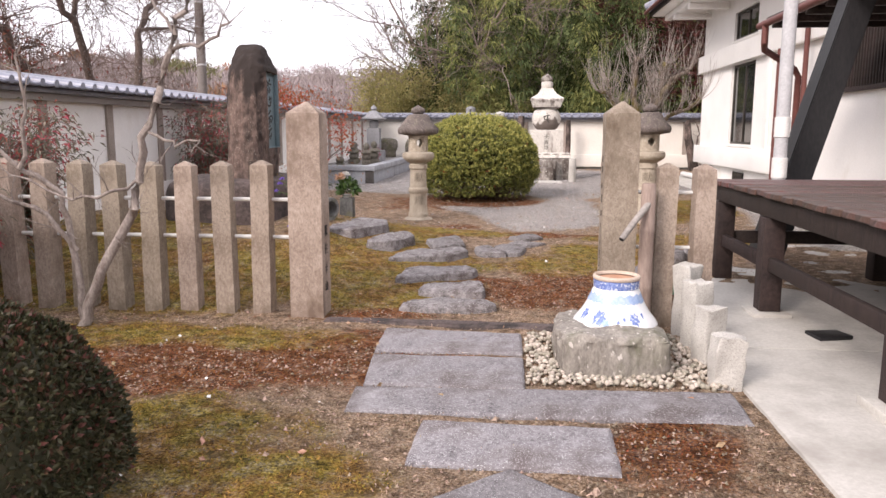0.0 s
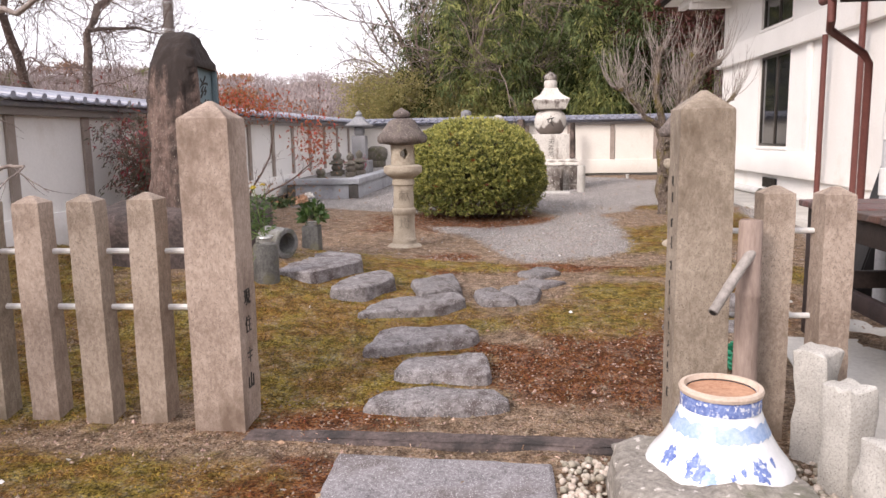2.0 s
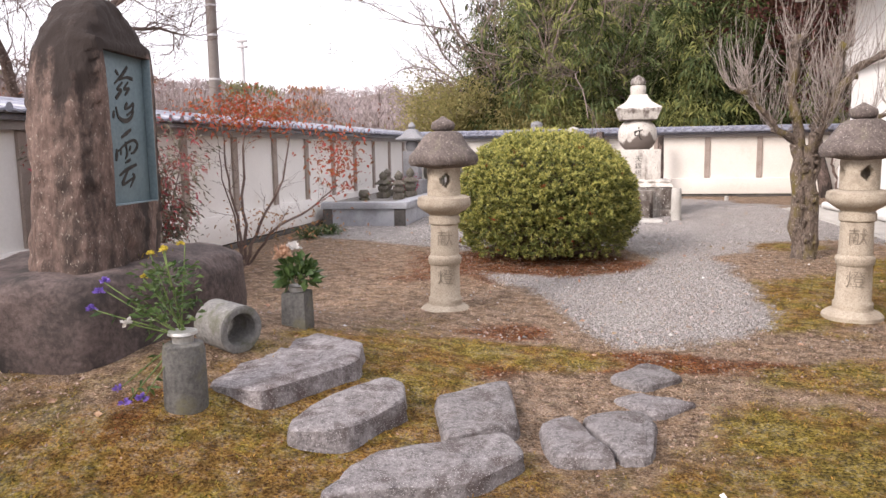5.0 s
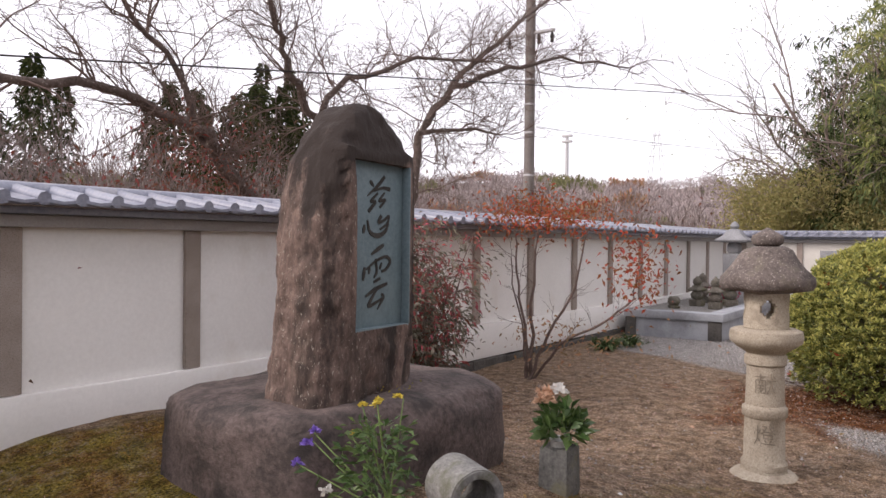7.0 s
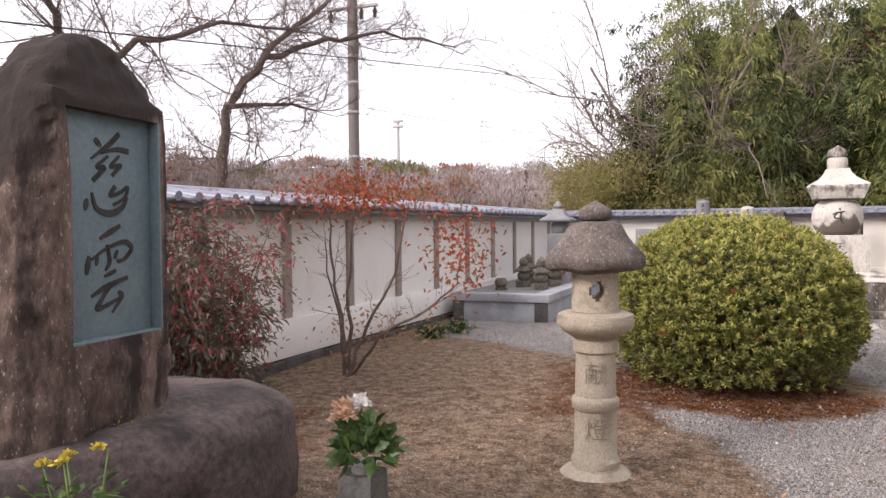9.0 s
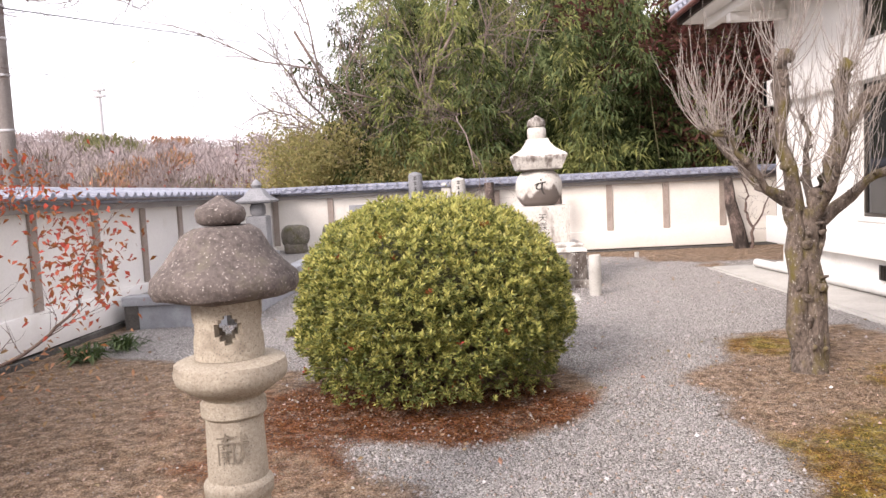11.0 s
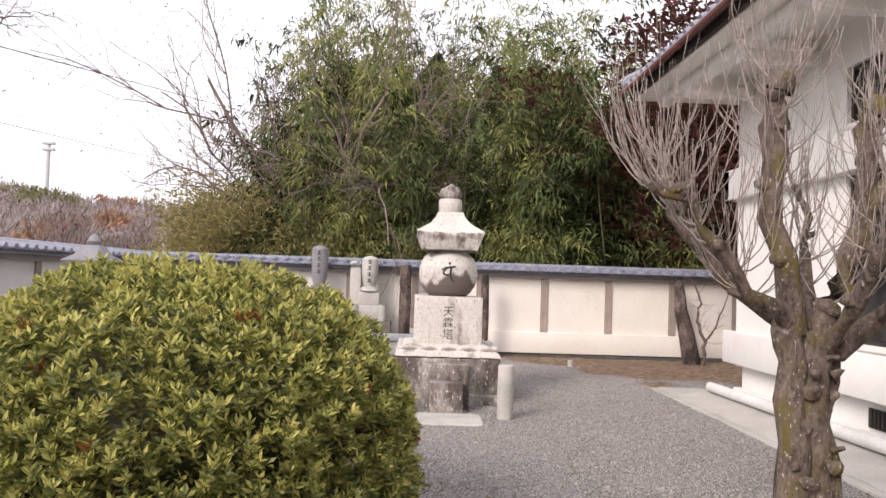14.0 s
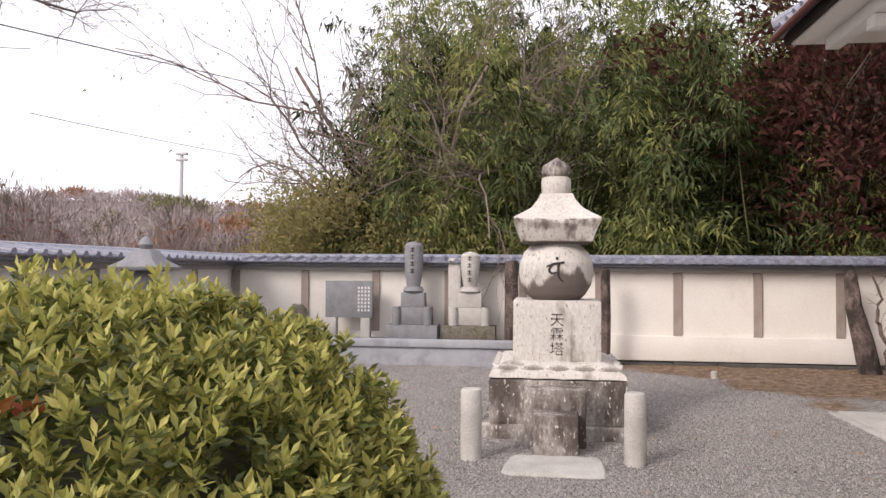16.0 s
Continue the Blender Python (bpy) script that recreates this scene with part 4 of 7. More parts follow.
# ---- foliage ----
def leaves(name, pts, size, aspect=0.38, droop=0.2, seed=1, up=0.35, fold=0.25, loose=0.55):
    """Many small pointed, folded leaves as one mesh. pts: rows of x, y, z and an outward direction."""
    rng = np.random.default_rng(seed)
    pts = np.asarray(pts, float)
    n = len(pts)
    out = pts[:, 3:6] + rng.normal(0, loose, (n, 3))
    out[:, 2] += up
    out /= np.linalg.norm(out, axis=1)[:, None]
    side = np.cross(out, rng.normal(0, 1, (n, 3)))
    side /= np.linalg.norm(side, axis=1)[:, None]
    nrm = np.cross(side, out)
    ln = size * rng.uniform(0.65, 1.3, n)[:, None]
    w = ln * aspect * 0.5
    p = pts[:, :3]
    mid = p + out * ln * 0.5 - nrm * w * fold
    tip = p + out * ln - np.array([0, 0, 1.0]) * ln * droop
    v = np.empty((n, 4, 3))
    v[:, 0], v[:, 1], v[:, 2], v[:, 3] = p, mid + side * w + nrm * w * fold * 2, tip, mid - side * w + nrm * w * fold * 2
    k = np.arange(n) * 4
    f = np.stack([k, k + 1, k + 2, k + 3], 1)
    me = bpy.data.meshes.new(name)
    me.from_pydata(v.reshape(-1, 3).tolist(), [], f.tolist())
    me.update()
    return me


class Limbs:
    """Gathers tapered branches as one mesh, and the places of the twig ends."""
    def __init__(self, seed, sides=5):
        self.v, self.f, self.tips, self.rng, self.sides = [], [], [], random.Random(seed), sides

    def limb(self, p, d, length, r0, r1, bends=5, wander=0.18, lift=0.0, sides=None):
        n = sides or self.sides
        p, d = Vector(p), Vector(d).normalized()
        g = self.rng.gauss
        out = []
        start = len(self.v)
        for i in range(bends + 1):
            u = i / bends
            r = r0 + (r1 - r0) * u
            s = d.cross(Vector((0.3, 0.2, 0.93)))
            if s.length < 0.1:
                s = d.cross(Vector((1, 0, 0)))
            s.normalize()
            t = s.cross(d)
            for k in range(n):
                a = 2 * math.pi * k / n
                self.v.append(tuple(p + (s * math.cos(a) + t * math.sin(a)) * r))
            out.append((p.copy(), d.copy(), r))
            if i < bends:
                d = (d + Vector((g(0, wander), g(0, wander), g(0, wander) + lift))).normalized()
                p = p + d * (length / bends)
        for i in range(bends):
            for k in range(n):
                a, b = start + i * n + k, start + i * n + (k + 1) % n
                self.f.append((a, b, b + n, a + n))
        self.f.append(tuple(start + bends * n + k for k in range(n)))
        return out

    def grow(self, p, d, length, r, depth, kids=4, spread=0.7, shrink=0.62, lift=0.05, wander=0.16, start=0.3):
        """A branching limb, with its twigs."""
        path = self.limb(p, d, length, r, r * (0.45 if depth else 0.25), 6 if depth else 4, wander, lift, None if r > 0.008 else 3)
        if depth == 0:
            self.tips.append((path[-1][0], path[-1][1]))
            return
        for k in range(kids):
            u = start + (1 - start) * (k + self.rng.random()) / kids
            i = min(len(path) - 1, int(u * (len(path) - 1)))
            q, dd, rr = path[i]
            a = Vector((self.rng.gauss(0, 1), self.rng.gauss(0, 1), self.rng.gauss(0, 0.6)))
            a = (a - dd * a.dot(dd)).normalized()
            self.grow(q, dd * (1 - spread * 0.5) + a * spread, length * shrink * self.rng.uniform(0.7, 1.2), max(0.0025, rr * 0.6), depth - 1, kids, spread, shrink, lift, wander, start)
        self.tips.append((path[-1][0], path[-1][1]))

    def mesh(self, name):
        me = raw(name, self.v, self.f)
        me.shade_smooth()
        return me


LEAF_BUSH = material("glossy_bush_leaves", (0.09, 0.108, 0.027), (0.245, 0.26, 0.072), 3, 30, 0.45, 0.0, vary=0.45, island=True, gloss=0.4, through=0.25)
LEAF_YOUNG = material("young_yellow_leaves", (0.30, 0.305, 0.075), (0.53, 0.50, 0.155), 3, 30, 0.5, 0.0, vary=0.25, island=True, through=0.3)
LEAF_DARK = material("azalea_leaves_and_bush_cores", (0.025, 0.032, 0.014), (0.07, 0.062, 0.03), 6, 30, 0.5, 0.0, vary=0.5, island=True, through=0.15)
LEAF_RED = material("red_maple_leaves", (0.20, 0.05, 0.022), (0.42, 0.13, 0.05), 3, 30, 0.6, 0.0, vary=0.35, island=True, through=0.35)
LEAF_CRIMSON = material("crimson_leaves", (0.20, 0.04, 0.04), (0.44, 0.11, 0.095), 3, 30, 0.6, 0.0, vary=0.35, island=True, through=0.3)
LEAF_RUSSET = material("russet_leaves", (0.10, 0.035, 0.025), (0.22, 0.075, 0.045), 3, 30, 0.6, 0.0, vary=0.4, island=True, through=0.25)
# light, middle and dark bamboo greens that paint light into the grove
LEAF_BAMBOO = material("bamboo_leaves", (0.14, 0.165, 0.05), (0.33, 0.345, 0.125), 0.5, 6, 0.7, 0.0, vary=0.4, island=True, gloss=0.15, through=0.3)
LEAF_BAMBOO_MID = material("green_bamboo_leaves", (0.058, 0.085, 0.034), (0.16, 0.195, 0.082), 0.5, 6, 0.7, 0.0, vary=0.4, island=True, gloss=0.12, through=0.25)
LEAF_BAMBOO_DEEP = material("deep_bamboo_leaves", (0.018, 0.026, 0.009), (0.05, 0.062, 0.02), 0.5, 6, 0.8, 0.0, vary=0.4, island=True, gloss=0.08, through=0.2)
LEAF_CEDAR = material("withered_cedar_leaves", (0.045, 0.022, 0.017), (0.115, 0.05, 0.036), 3, 30, 0.7, 0.0, vary=0.4, island=True, gloss=0.1, through=0.2)
LEAF_STRAW = material("straw_leaves", (0.20, 0.18, 0.065), (0.38, 0.34, 0.14), 1, 10, 0.8, 0.0, vary=0.3, island=True, through=0.3)


monument()


def whorl(rows, p, axis, rng, count, open_=0.9):
    """A tuft of leaves round a shoot's end."""
    axis = axis / np.linalg.norm(axis)
    s = np.cross(axis, rng.normal(0, 1, 3))
    s /= np.linalg.norm(s)
    u = np.cross(axis, s)
    a0 = rng.uniform(0, 6.28)
    for k in range(count):
        a = a0 + k * 2.4
        o = open_ * (0.55 + 0.75 * (k + 1) / count)
        d = axis * 0.75 + (s * math.cos(a) + u * math.sin(a)) * o
        rows.append((*(p - axis * 0.03 * k / count), *d))


def round_bush():
    """A clipped dome of leaf tufts, thin and twiggy at its foot."""
    t = thing("round_bush", pose(-0.61, 14.52, ground_z(-0.6, 14.5)), "large clipped round evergreen bush with yellowish new leaves", "bush")
    rng = np.random.default_rng(5)
    old, young, red = [], [], []
    rx, ry, h = 1.12, 1.22, 1.54
    def section(k):
        return math.sqrt(max(0.0, 1 - (abs(k - 0.42) / (0.60 if k < 0.42 else 0.575)) ** 2.3)) ** 0.85
    tufts = []
    while len(tufts) < 14000:
        d = rng.normal(0, 1, 3)
        d /= np.linalg.norm(d)
        k = 0.42 + 0.575 * d[2] if d[2] > 0 else 0.42 + 0.42 * d[2]
        if k < 0.06 or (k < 0.30 and rng.random() < 0.72 - 1.2 * k):
            continue
        hor = math.hypot(d[0], d[1])
        pr = section(k)
        lump = 1 + 0.05 * noise.noise(Vector(d * 2.5)) + 0.06 * noise.noise(Vector(d * 8)) + 0.022 * rng.normal()
        deep = 1 - 0.17 * rng.random() ** 2.2
        p = np.array([d[0] / max(hor, 1e-3) * pr * rx * lump * deep, d[1] / max(hor, 1e-3) * pr * ry * lump * deep, h * (0.42 + (k - 0.42) * lump * deep)])
        tufts.append((p, d, deep, k))
    for p, d, deep, k in tufts:
        axis = d * 0.50 + np.array([0, 0, 0.8]) + rng.normal(0, 0.22, 3)
        unit = axis / np.linalg.norm(axis)
        outer = deep > 0.93
        whorl(old, p, axis, rng, 7 if outer else 6, 1.22)
        if rng.random() < 0.005:
            whorl(red, p + unit * 0.012, axis, rng, 5, 0.6)
        elif outer and rng.random() < (0.8 if k > 0.55 else 0.65 if k > 0.3 else 0.25):
            whorl(young, p + unit * 0.014, axis, rng, 6, 0.8)
    for i in range(130):
        # sprigs above the clipped top
        a, q = rng.uniform(0, 2 * math.pi), math.sqrt(rng.random()) * 0.8
        x, y = math.cos(a) * q * rx, math.sin(a) * q * ry
        z = h * (0.42 + 0.57 * math.sqrt(max(0, 1 - q ** 2.3)))
        for j in range(3):
            whorl(young, np.array([x, y, z + 0.04 * j]), np.array([rng.normal(0, 0.2), rng.normal(0, 0.2), 1.0]), rng, 5, 0.7)
    part("foliage", leaves("foliage", old, 0.041, 0.40, 0.12, 2, 0.0, 0.3, 0.15), LEAF_BUSH, t, angle=0)
    part("new_leaf_tuft", leaves("new_leaves", young, 0.040, 0.36, 0.0, 3, 0.05, 0.25, 0.12), LEAF_YOUNG, t, angle=0)
    part("red_leaf_tuft", leaves("red_leaves", red, 0.05, 0.4, 0.0, 4, 0.0, 0.25, 0.12), LEAF_RED, t, angle=0)
    s = Limbs(9, 3)
    for i in range(420):
        a = rng.uniform(0, 2 * math.pi)
        r = rng.uniform(0.05, 0.5)
        s.limb((math.cos(a) * r, math.sin(a) * r, -0.02), (math.cos(a) * 0.85, math.sin(a) * 0.85, 0.7), rng.uniform(0.7, 1.05), 0.008, 0.003, 5, 0.16, 0.02)
    part("stem_tangle", s.mesh("stems"), TWIG_DARK, t, angle=0)
    # added solid core, darker than the leaves: shade painted into the gaps
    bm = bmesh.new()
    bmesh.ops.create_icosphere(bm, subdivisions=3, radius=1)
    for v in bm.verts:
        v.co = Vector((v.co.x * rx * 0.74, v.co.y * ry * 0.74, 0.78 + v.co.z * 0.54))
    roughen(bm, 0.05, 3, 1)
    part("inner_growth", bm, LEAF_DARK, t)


round_bush()


def low_bush():
    t = thing("low_bush", pose(-2.02, 2.68, 0), "dense dark green clipped azalea bush at the path's edge", "bush")
    rng = np.random.default_rng(8)
    rows, inner = [], []
    for i in range(9000):
        d = rng.normal(0, 1, 3)
        d[2] = abs(d[2])
        d /= np.linalg.norm(d)
        k = (1 - 0.15 * rng.random() ** 2) * (1 + 0.06 * noise.noise(Vector(d * 3)))
        for _ in range(3):
            rows.append((d[0] * 0.60 * k, d[1] * 0.60 * k, 0.12 + d[2] * 0.70 * k, *(d + rng.normal(0, 0.5, 3))))
    bronze = [r for r in rows if rng.random() < 0.12 + 0.3 * max(0.0, r[2] - 0.35)]
    part("foliage", leaves("foliage", rows, 0.030, 0.45, 0.1, 4), LEAF_DARK, t, angle=0)
    part("bronze_foliage", leaves("bronze_foliage", bronze, 0.036, 0.45, 0.1, 14), material("bronze_azalea_leaves", (0.05, 0.022, 0.016), (0.16, 0.075, 0.05), 6, 30, 0.5, 0.0, vary=0.4, island=True, through=0.15), t, "bronze winter leaf tips", angle=0)
    s = Limbs(3, 4)
    for i in range(60):
        a = rng.uniform(0, 6.28)
        s.limb((math.cos(a) * 0.08, math.sin(a) * 0.08, -0.02), (math.cos(a) * 0.8, math.sin(a) * 0.8, 0.7), 0.5, 0.008, 0.003, 4, 0.15)
    part("stem_tangle", s.mesh("stems"), TWIG_DARK, t, angle=0)
    # added solid core in the leaf colour closes the bush
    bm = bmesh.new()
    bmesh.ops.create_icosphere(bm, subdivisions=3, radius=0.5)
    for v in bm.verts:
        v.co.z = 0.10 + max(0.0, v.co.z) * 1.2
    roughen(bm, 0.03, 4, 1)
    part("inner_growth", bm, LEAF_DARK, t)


low_bush()


def pruned_tree():
    t = thing("pruned_tree", pose(2.44, 14.35, ground_z(2.50, 14.35)), "leafless pruned tree with mossy trunk and pale upright shoots", "tree")
    s = Limbs(21, 14)
    rng = s.rng
    courses = ((((-0.04, 0, -0.08), (-0.06, 0, 0.6), (-0.08, 0, 1.2), (-0.10, 0, 1.42)), 0.085, 0.062), (((0.03, -0.02, -0.08), (0.03, 0, 0.7), (0.05, 0, 1.34)), 0.10, 0.068), (((0.09, 0.03, -0.08), (0.12, 0.03, 0.7), (0.14, 0.03, 1.28)), 0.068, 0.048),
               (((-0.06, 0, 1.32), (-0.16, 0.02, 1.88), (-0.16, 0.03, 2.36), (-0.12, 0.05, 2.56)), 0.062, 0.048), (((-0.08, 0, 1.34), (-0.42, -0.1, 1.62), (-0.66, -0.15, 1.92), (-0.82, -0.2, 1.98)), 0.046, 0.018), (((-0.02, 0.05, 1.32), (-0.30, 0.2, 1.56), (-0.50, 0.3, 1.8), (-0.62, 0.35, 2.2)), 0.044, 0.018),
               (((0.06, 0, 1.24), (0.18, 0.03, 1.56), (0.32, 0.05, 1.96), (0.33, 0.05, 2.34), (0.37, 0.05, 2.46)), 0.068, 0.05), (((0.32, 0.05, 1.94), (0.5, 0, 2.2), (0.74, -0.05, 2.34)), 0.05, 0.032), (((0.14, 0, 1.22), (0.42, -0.1, 1.54), (0.78, -0.2, 1.68), (0.92, -0.25, 1.82)), 0.05, 0.02),
               (((0.05, -0.05, 1.28), (0.1, -0.4, 1.6), (0.05, -0.6, 1.9)), 0.04, 0.018), (((0.1, 0.1, 1.26), (0.25, 0.5, 1.7), (0.3, 0.7, 2.1)), 0.04, 0.018))
    limbs = []
    for k, (path, r0, r1) in enumerate(courses):
        q = [Vector(p) for p in path]
        out = []
        steps = [a.lerp(b, u / 3) for a, b in zip(q, q[1:]) for u in range(3)] + [q[-1]]
        steps = [p + Vector((rng.gauss(0, 0.016), rng.gauss(0, 0.016), 0)) if 0 < i < len(steps) - 1 else p for i, p in enumerate(steps)]
        start, n = len(s.v), 12
        for i, p in enumerate(steps):
            d = (steps[min(i + 1, len(steps) - 1)] - steps[max(i - 1, 0)]).normalized()
            e = d.cross(Vector((0.3, 0.2, 0.93) if abs(d.z) < 0.9 else (1, 0, 0))).normalized()
            g = e.cross(d)
            r = (r0 + (r1 - r0) * i / (len(steps) - 1)) * rng.uniform(0.88, 1.15)
            s.v += [tuple(p + (e * math.cos(2 * math.pi * m / n) + g * math.sin(2 * math.pi * m / n)) * r) for m in range(n)]
            out.append((p, d, r))
        for i in range(len(steps) - 1):
            for m in range(n):
                a, b = start + i * n + m, start + i * n + (m + 1) % n
                s.f.append((a, b, b + n, a + n))
        s.f.append(tuple(start + (len(steps) - 1) * n + m for m in range(n)))
        if k > 2:
            limbs.append(out)
    s.limb((0.02, 0.0, -0.1), (0.02, 0, 1), 0.32, 0.17, 0.105, 4, 0.02)
    # burrs and old cuts along the trunk
    for i in range(60):
        a, z = rng.uniform(0, 6.28), rng.uniform(0.1, 1.35)
        s.limb((0.02 + math.cos(a) * 0.098, math.sin(a) * 0.085, z), (math.cos(a), math.sin(a), 0.35), rng.uniform(0.03, 0.055), rng.uniform(0.02, 0.045), 0.012, 2, 0.1, 0.0, 7)
    for path in limbs:
        p, d, r = path[-1]
        s.limb(p - d * 0.03, d + Vector((0, 0, 0.3)), 0.08, r * 1.35, r * 1.2, 2, 0.05, 0.0, 9)
        for p, d, r in path[2:-1:2]:
            s.limb(p, Vector((rng.gauss(0, 1), rng.gauss(0, 1), 0.3)), 0.07, r * 0.9, r * 0.7, 2, 0.05, 0.0, 7)
    bm = bmesh.new()
    me = s.mesh("trunk")
    bm.from_mesh(me)
    bpy.data.meshes.remove(me)
    roughen(bm, 0.03, 7, 3, 5)
    part("trunk", bm, BARK_MOSS, t, "rough mossy trunk and cut limbs", angle=0)
    w = Limbs(22, 4)
    rng = w.rng
    for path in limbs:
        for p, d, r in path[2:]:
            for _ in range(5):
                # shoots leave sideways and hook upwards
                a = Vector((rng.gauss(0, 0.8) + d.x * 0.7, rng.gauss(0, 0.8) + d.y * 0.7, rng.uniform(-0.1, 0.5)))
                w.grow(p, a, rng.uniform(0.3, 0.72), rng.uniform(0.003, 0.006), 1, 2, 0.4, 0.5, 0.42, 0.10, 0.3)
        p, d, r = path[-1]
        for _ in range(8):
            a = Vector((rng.gauss(0, 0.6) + d.x * 0.8, rng.gauss(0, 0.6) + d.y * 0.8, rng.uniform(0.1, 0.9)))
            w.grow(p, a, rng.uniform(0.4, 0.85), rng.uniform(0.0035, 0.0065), 1, 2, 0.4, 0.5, 0.38, 0.10, 0.3)
    part("shoot_fan", w.mesh("shoots"), TWIG, t, "pale thin upright shoots", angle=0)


pruned_tree()

# ---- the white building ----
def building():
    t = thing("temple_building", pose(5.2, 0, 0), "white plastered two-storey temple building with bronze windows", "building")
    def slab(nm, mat, x0, y0, z0, x1, y1, z1, bev=0.008, parent=None, label=""):
        bm = bmesh.new()
        box(bm, x0, y0, z0, x1, y1, z1, bev)
        return part(nm, bm, mat, parent or t, label)
    W0, W1 = 17.0, 18.75
    # wall in pieces round its two windows
    for y0, z0, y1, z1 in ((4.0, 0.62, W0, 4.9), (W1, 0.62, 21.5, 4.9), (W0, 0.62, W1, 1.20), (W0, 3.02, W1, 3.58), (W0, 4.22, W1, 4.9)):
        slab("wall", PLASTER, 0.0, y0, z0, 0.25, y1, z1, 0)
    slab("end_wall", PLASTER, 0.252, 21.25, 0.62, 9.0, 21.498, 4.9, 0)
    slab("foundation", PLASTER, 0.06, 4.0, 0.0, 0.30, 21.4, 0.617, 0)
    slab("foot_kerb", PLASTER, -0.06, 12.5, 0.2, 0.058, 21.45, 0.32, 0.02)
    slab("storey_band", PLASTER, -0.14, 4.0, 3.03, -0.002, 21.68, 3.47, 0.015)
    slab("storey_band", PLASTER, -0.14, 21.5, 3.03, 9.0, 21.68, 3.47, 0.015)
    slab("skirt_band", PLASTER, -0.10, 15.3, 0.65, -0.002, 21.75, 1.12, 0.02)
    slab("pilaster", PLASTER, -0.05, 15.9, 0.66, -0.002, 16.1, 3.02, 0.006)
    for nm, z0, z1 in (("lower_window", 1.20, 3.02), ("upper_window", 3.58, 4.22)):
        w = slab(nm, ALUMINIUM, 0.05, W0, z0, 0.12, W1, z0 + 0.05, 0.004, label="bronze aluminium sliding window")
        slab("frame", ALUMINIUM, 0.05, W0, z1 - 0.05, 0.12, W1, z1, 0.004, w)
        slab("frame", ALUMINIUM, 0.05, W0, z0 + 0.052, 0.12, W0 + 0.05, z1 - 0.052, 0.004, w)
        slab("frame", ALUMINIUM, 0.05, W1 - 0.05, z0 + 0.052, 0.12, W1, z1 - 0.052, 0.004, w)
        mid = (W0 + W1) / 2
        slab("sash", ALUMINIUM, 0.06, mid - 0.03, z0 + 0.052, 0.11, mid + 0.03, z1 - 0.052, 0.004, w)
        slab("pane", GLASS_DARK, 0.085, W0 + 0.052, z0 + 0.052, 0.092, mid - 0.032, z1 - 0.052, 0, w)
        slab("pane", GLASS_DARK, 0.075, mid + 0.032, z0 + 0.052, 0.082, W1 - 0.052, z1 - 0.052, 0, w)
        slab("sill", PLASTER, -0.03, W0 - 0.05, z0 - 0.06, 0.048, W1 + 0.05, z0 - 0.003, 0.006, w)
    # added black sheet behind the panes stands for the unlit room
    slab("interior", BLACK, 1.2, W0 - 1.5, 0.7, 1.25, W1 + 1.5, 4.7, 0)
    # black board behind the slats stands for the dark opening
    v = slab("floor_vent", BLACK, 0.03, 17.55, 0.36, 0.058, 18.35, 0.56, 0.003, label="dark slatted floor vent")
    for i in range(12):
        slab("slat", ALUMINIUM, 0.015, 17.58 + i * 0.063, 0.37, 0.029, 17.60 + i * 0.063, 0.55, 0.002, v)
    # slatted window on the near part of the wall
    l = slab("lattice_window", BLACK, -0.03, 9.6, 2.10, -0.002, 12.6, 3.35, 0.004, label="dark timber lattice window")
    slab("rail", DARK_WOOD, -0.09, 9.55, 2.08, -0.032, 12.65, 2.15, 0.004, l)
    slab("rail", DARK_WOOD, -0.09, 9.55, 3.30, -0.032, 12.65, 3.38, 0.004, l)
    bm = bmesh.new()
    box(bm, -0.085, -0.02, 2.152, -0.04, 0.02, 3.298, 0.003, 1)
    me = mesh_of("slat", bm)
    me.materials.append(DARK_WOOD)
    for i in range(34):
        part("slat", me, DARK_WOOD, l, angle=0).location = (0, 9.65 + i * 0.088, 0)
    # eaves and tiled roof
    slab("soffit", PLASTER, -1.25, 8.0, 4.72, 0.0, 22.6, 4.80, 0.01)
    slab("soffit", PLASTER, 0.002, 21.5, 4.72, 9.0, 22.6, 4.80, 0.01)
    slab("eave_beam", PLASTER, -0.95, 8.0, 4.56, -0.78, 22.3, 4.718, 0.01)
    for i in range(8):
        slab("bracket", PLASTER, -0.95, 20.95 - i * 1.7, 4.42, -0.002, 21.15 - i * 1.7, 4.557, 0.01)
    slab("fascia", DARK_WOOD, -1.32, 8.0, 4.74, -1.252, 22.67, 4.86, 0.006)
    slab("fascia", DARK_WOOD, -1.25, 22.602, 4.74, 9.0, 22.67, 4.86, 0.006)
    bm = bmesh.new()
    loft(bm, [[(-1.42, y, 4.865), (-1.42, y, 4.92), (4.0, y + d, 7.4), (4.0, y + d, 7.3)] for y, d in ((8.0, 0), (22.75, -5.2))])
    part("roof", bm, TILE, t, "grey tiled roof")
    bm = bmesh.new()
    loft(bm, [[(-1.42, 22.76, 4.865), (-1.42, 22.76, 4.93), (4.0, 17.5, 7.4), (4.0, 17.5, 7.3)], [(9.0, 22.76, 4.865), (9.0, 22.76, 4.93), (9.0, 17.5, 7.4), (9.0, 17.5, 7.3)]])
    part("roof", bm, TILE, t, "grey tiled roof")
    bm = bmesh.new()
    tube(bm, [(-1.38, 0, 4.97), (-0.6, 0, 5.33), (1.5, 0, 6.30)], 0.055, 8)
    me = smooth(mesh_of("roof_roll", bm), 60)
    me.materials.append(TILE)
    for i in range(55):
        part("roof_roll", me, TILE, t, angle=0).location = (0, 22.6 - i * 0.26, 0)
    bm = bmesh.new()
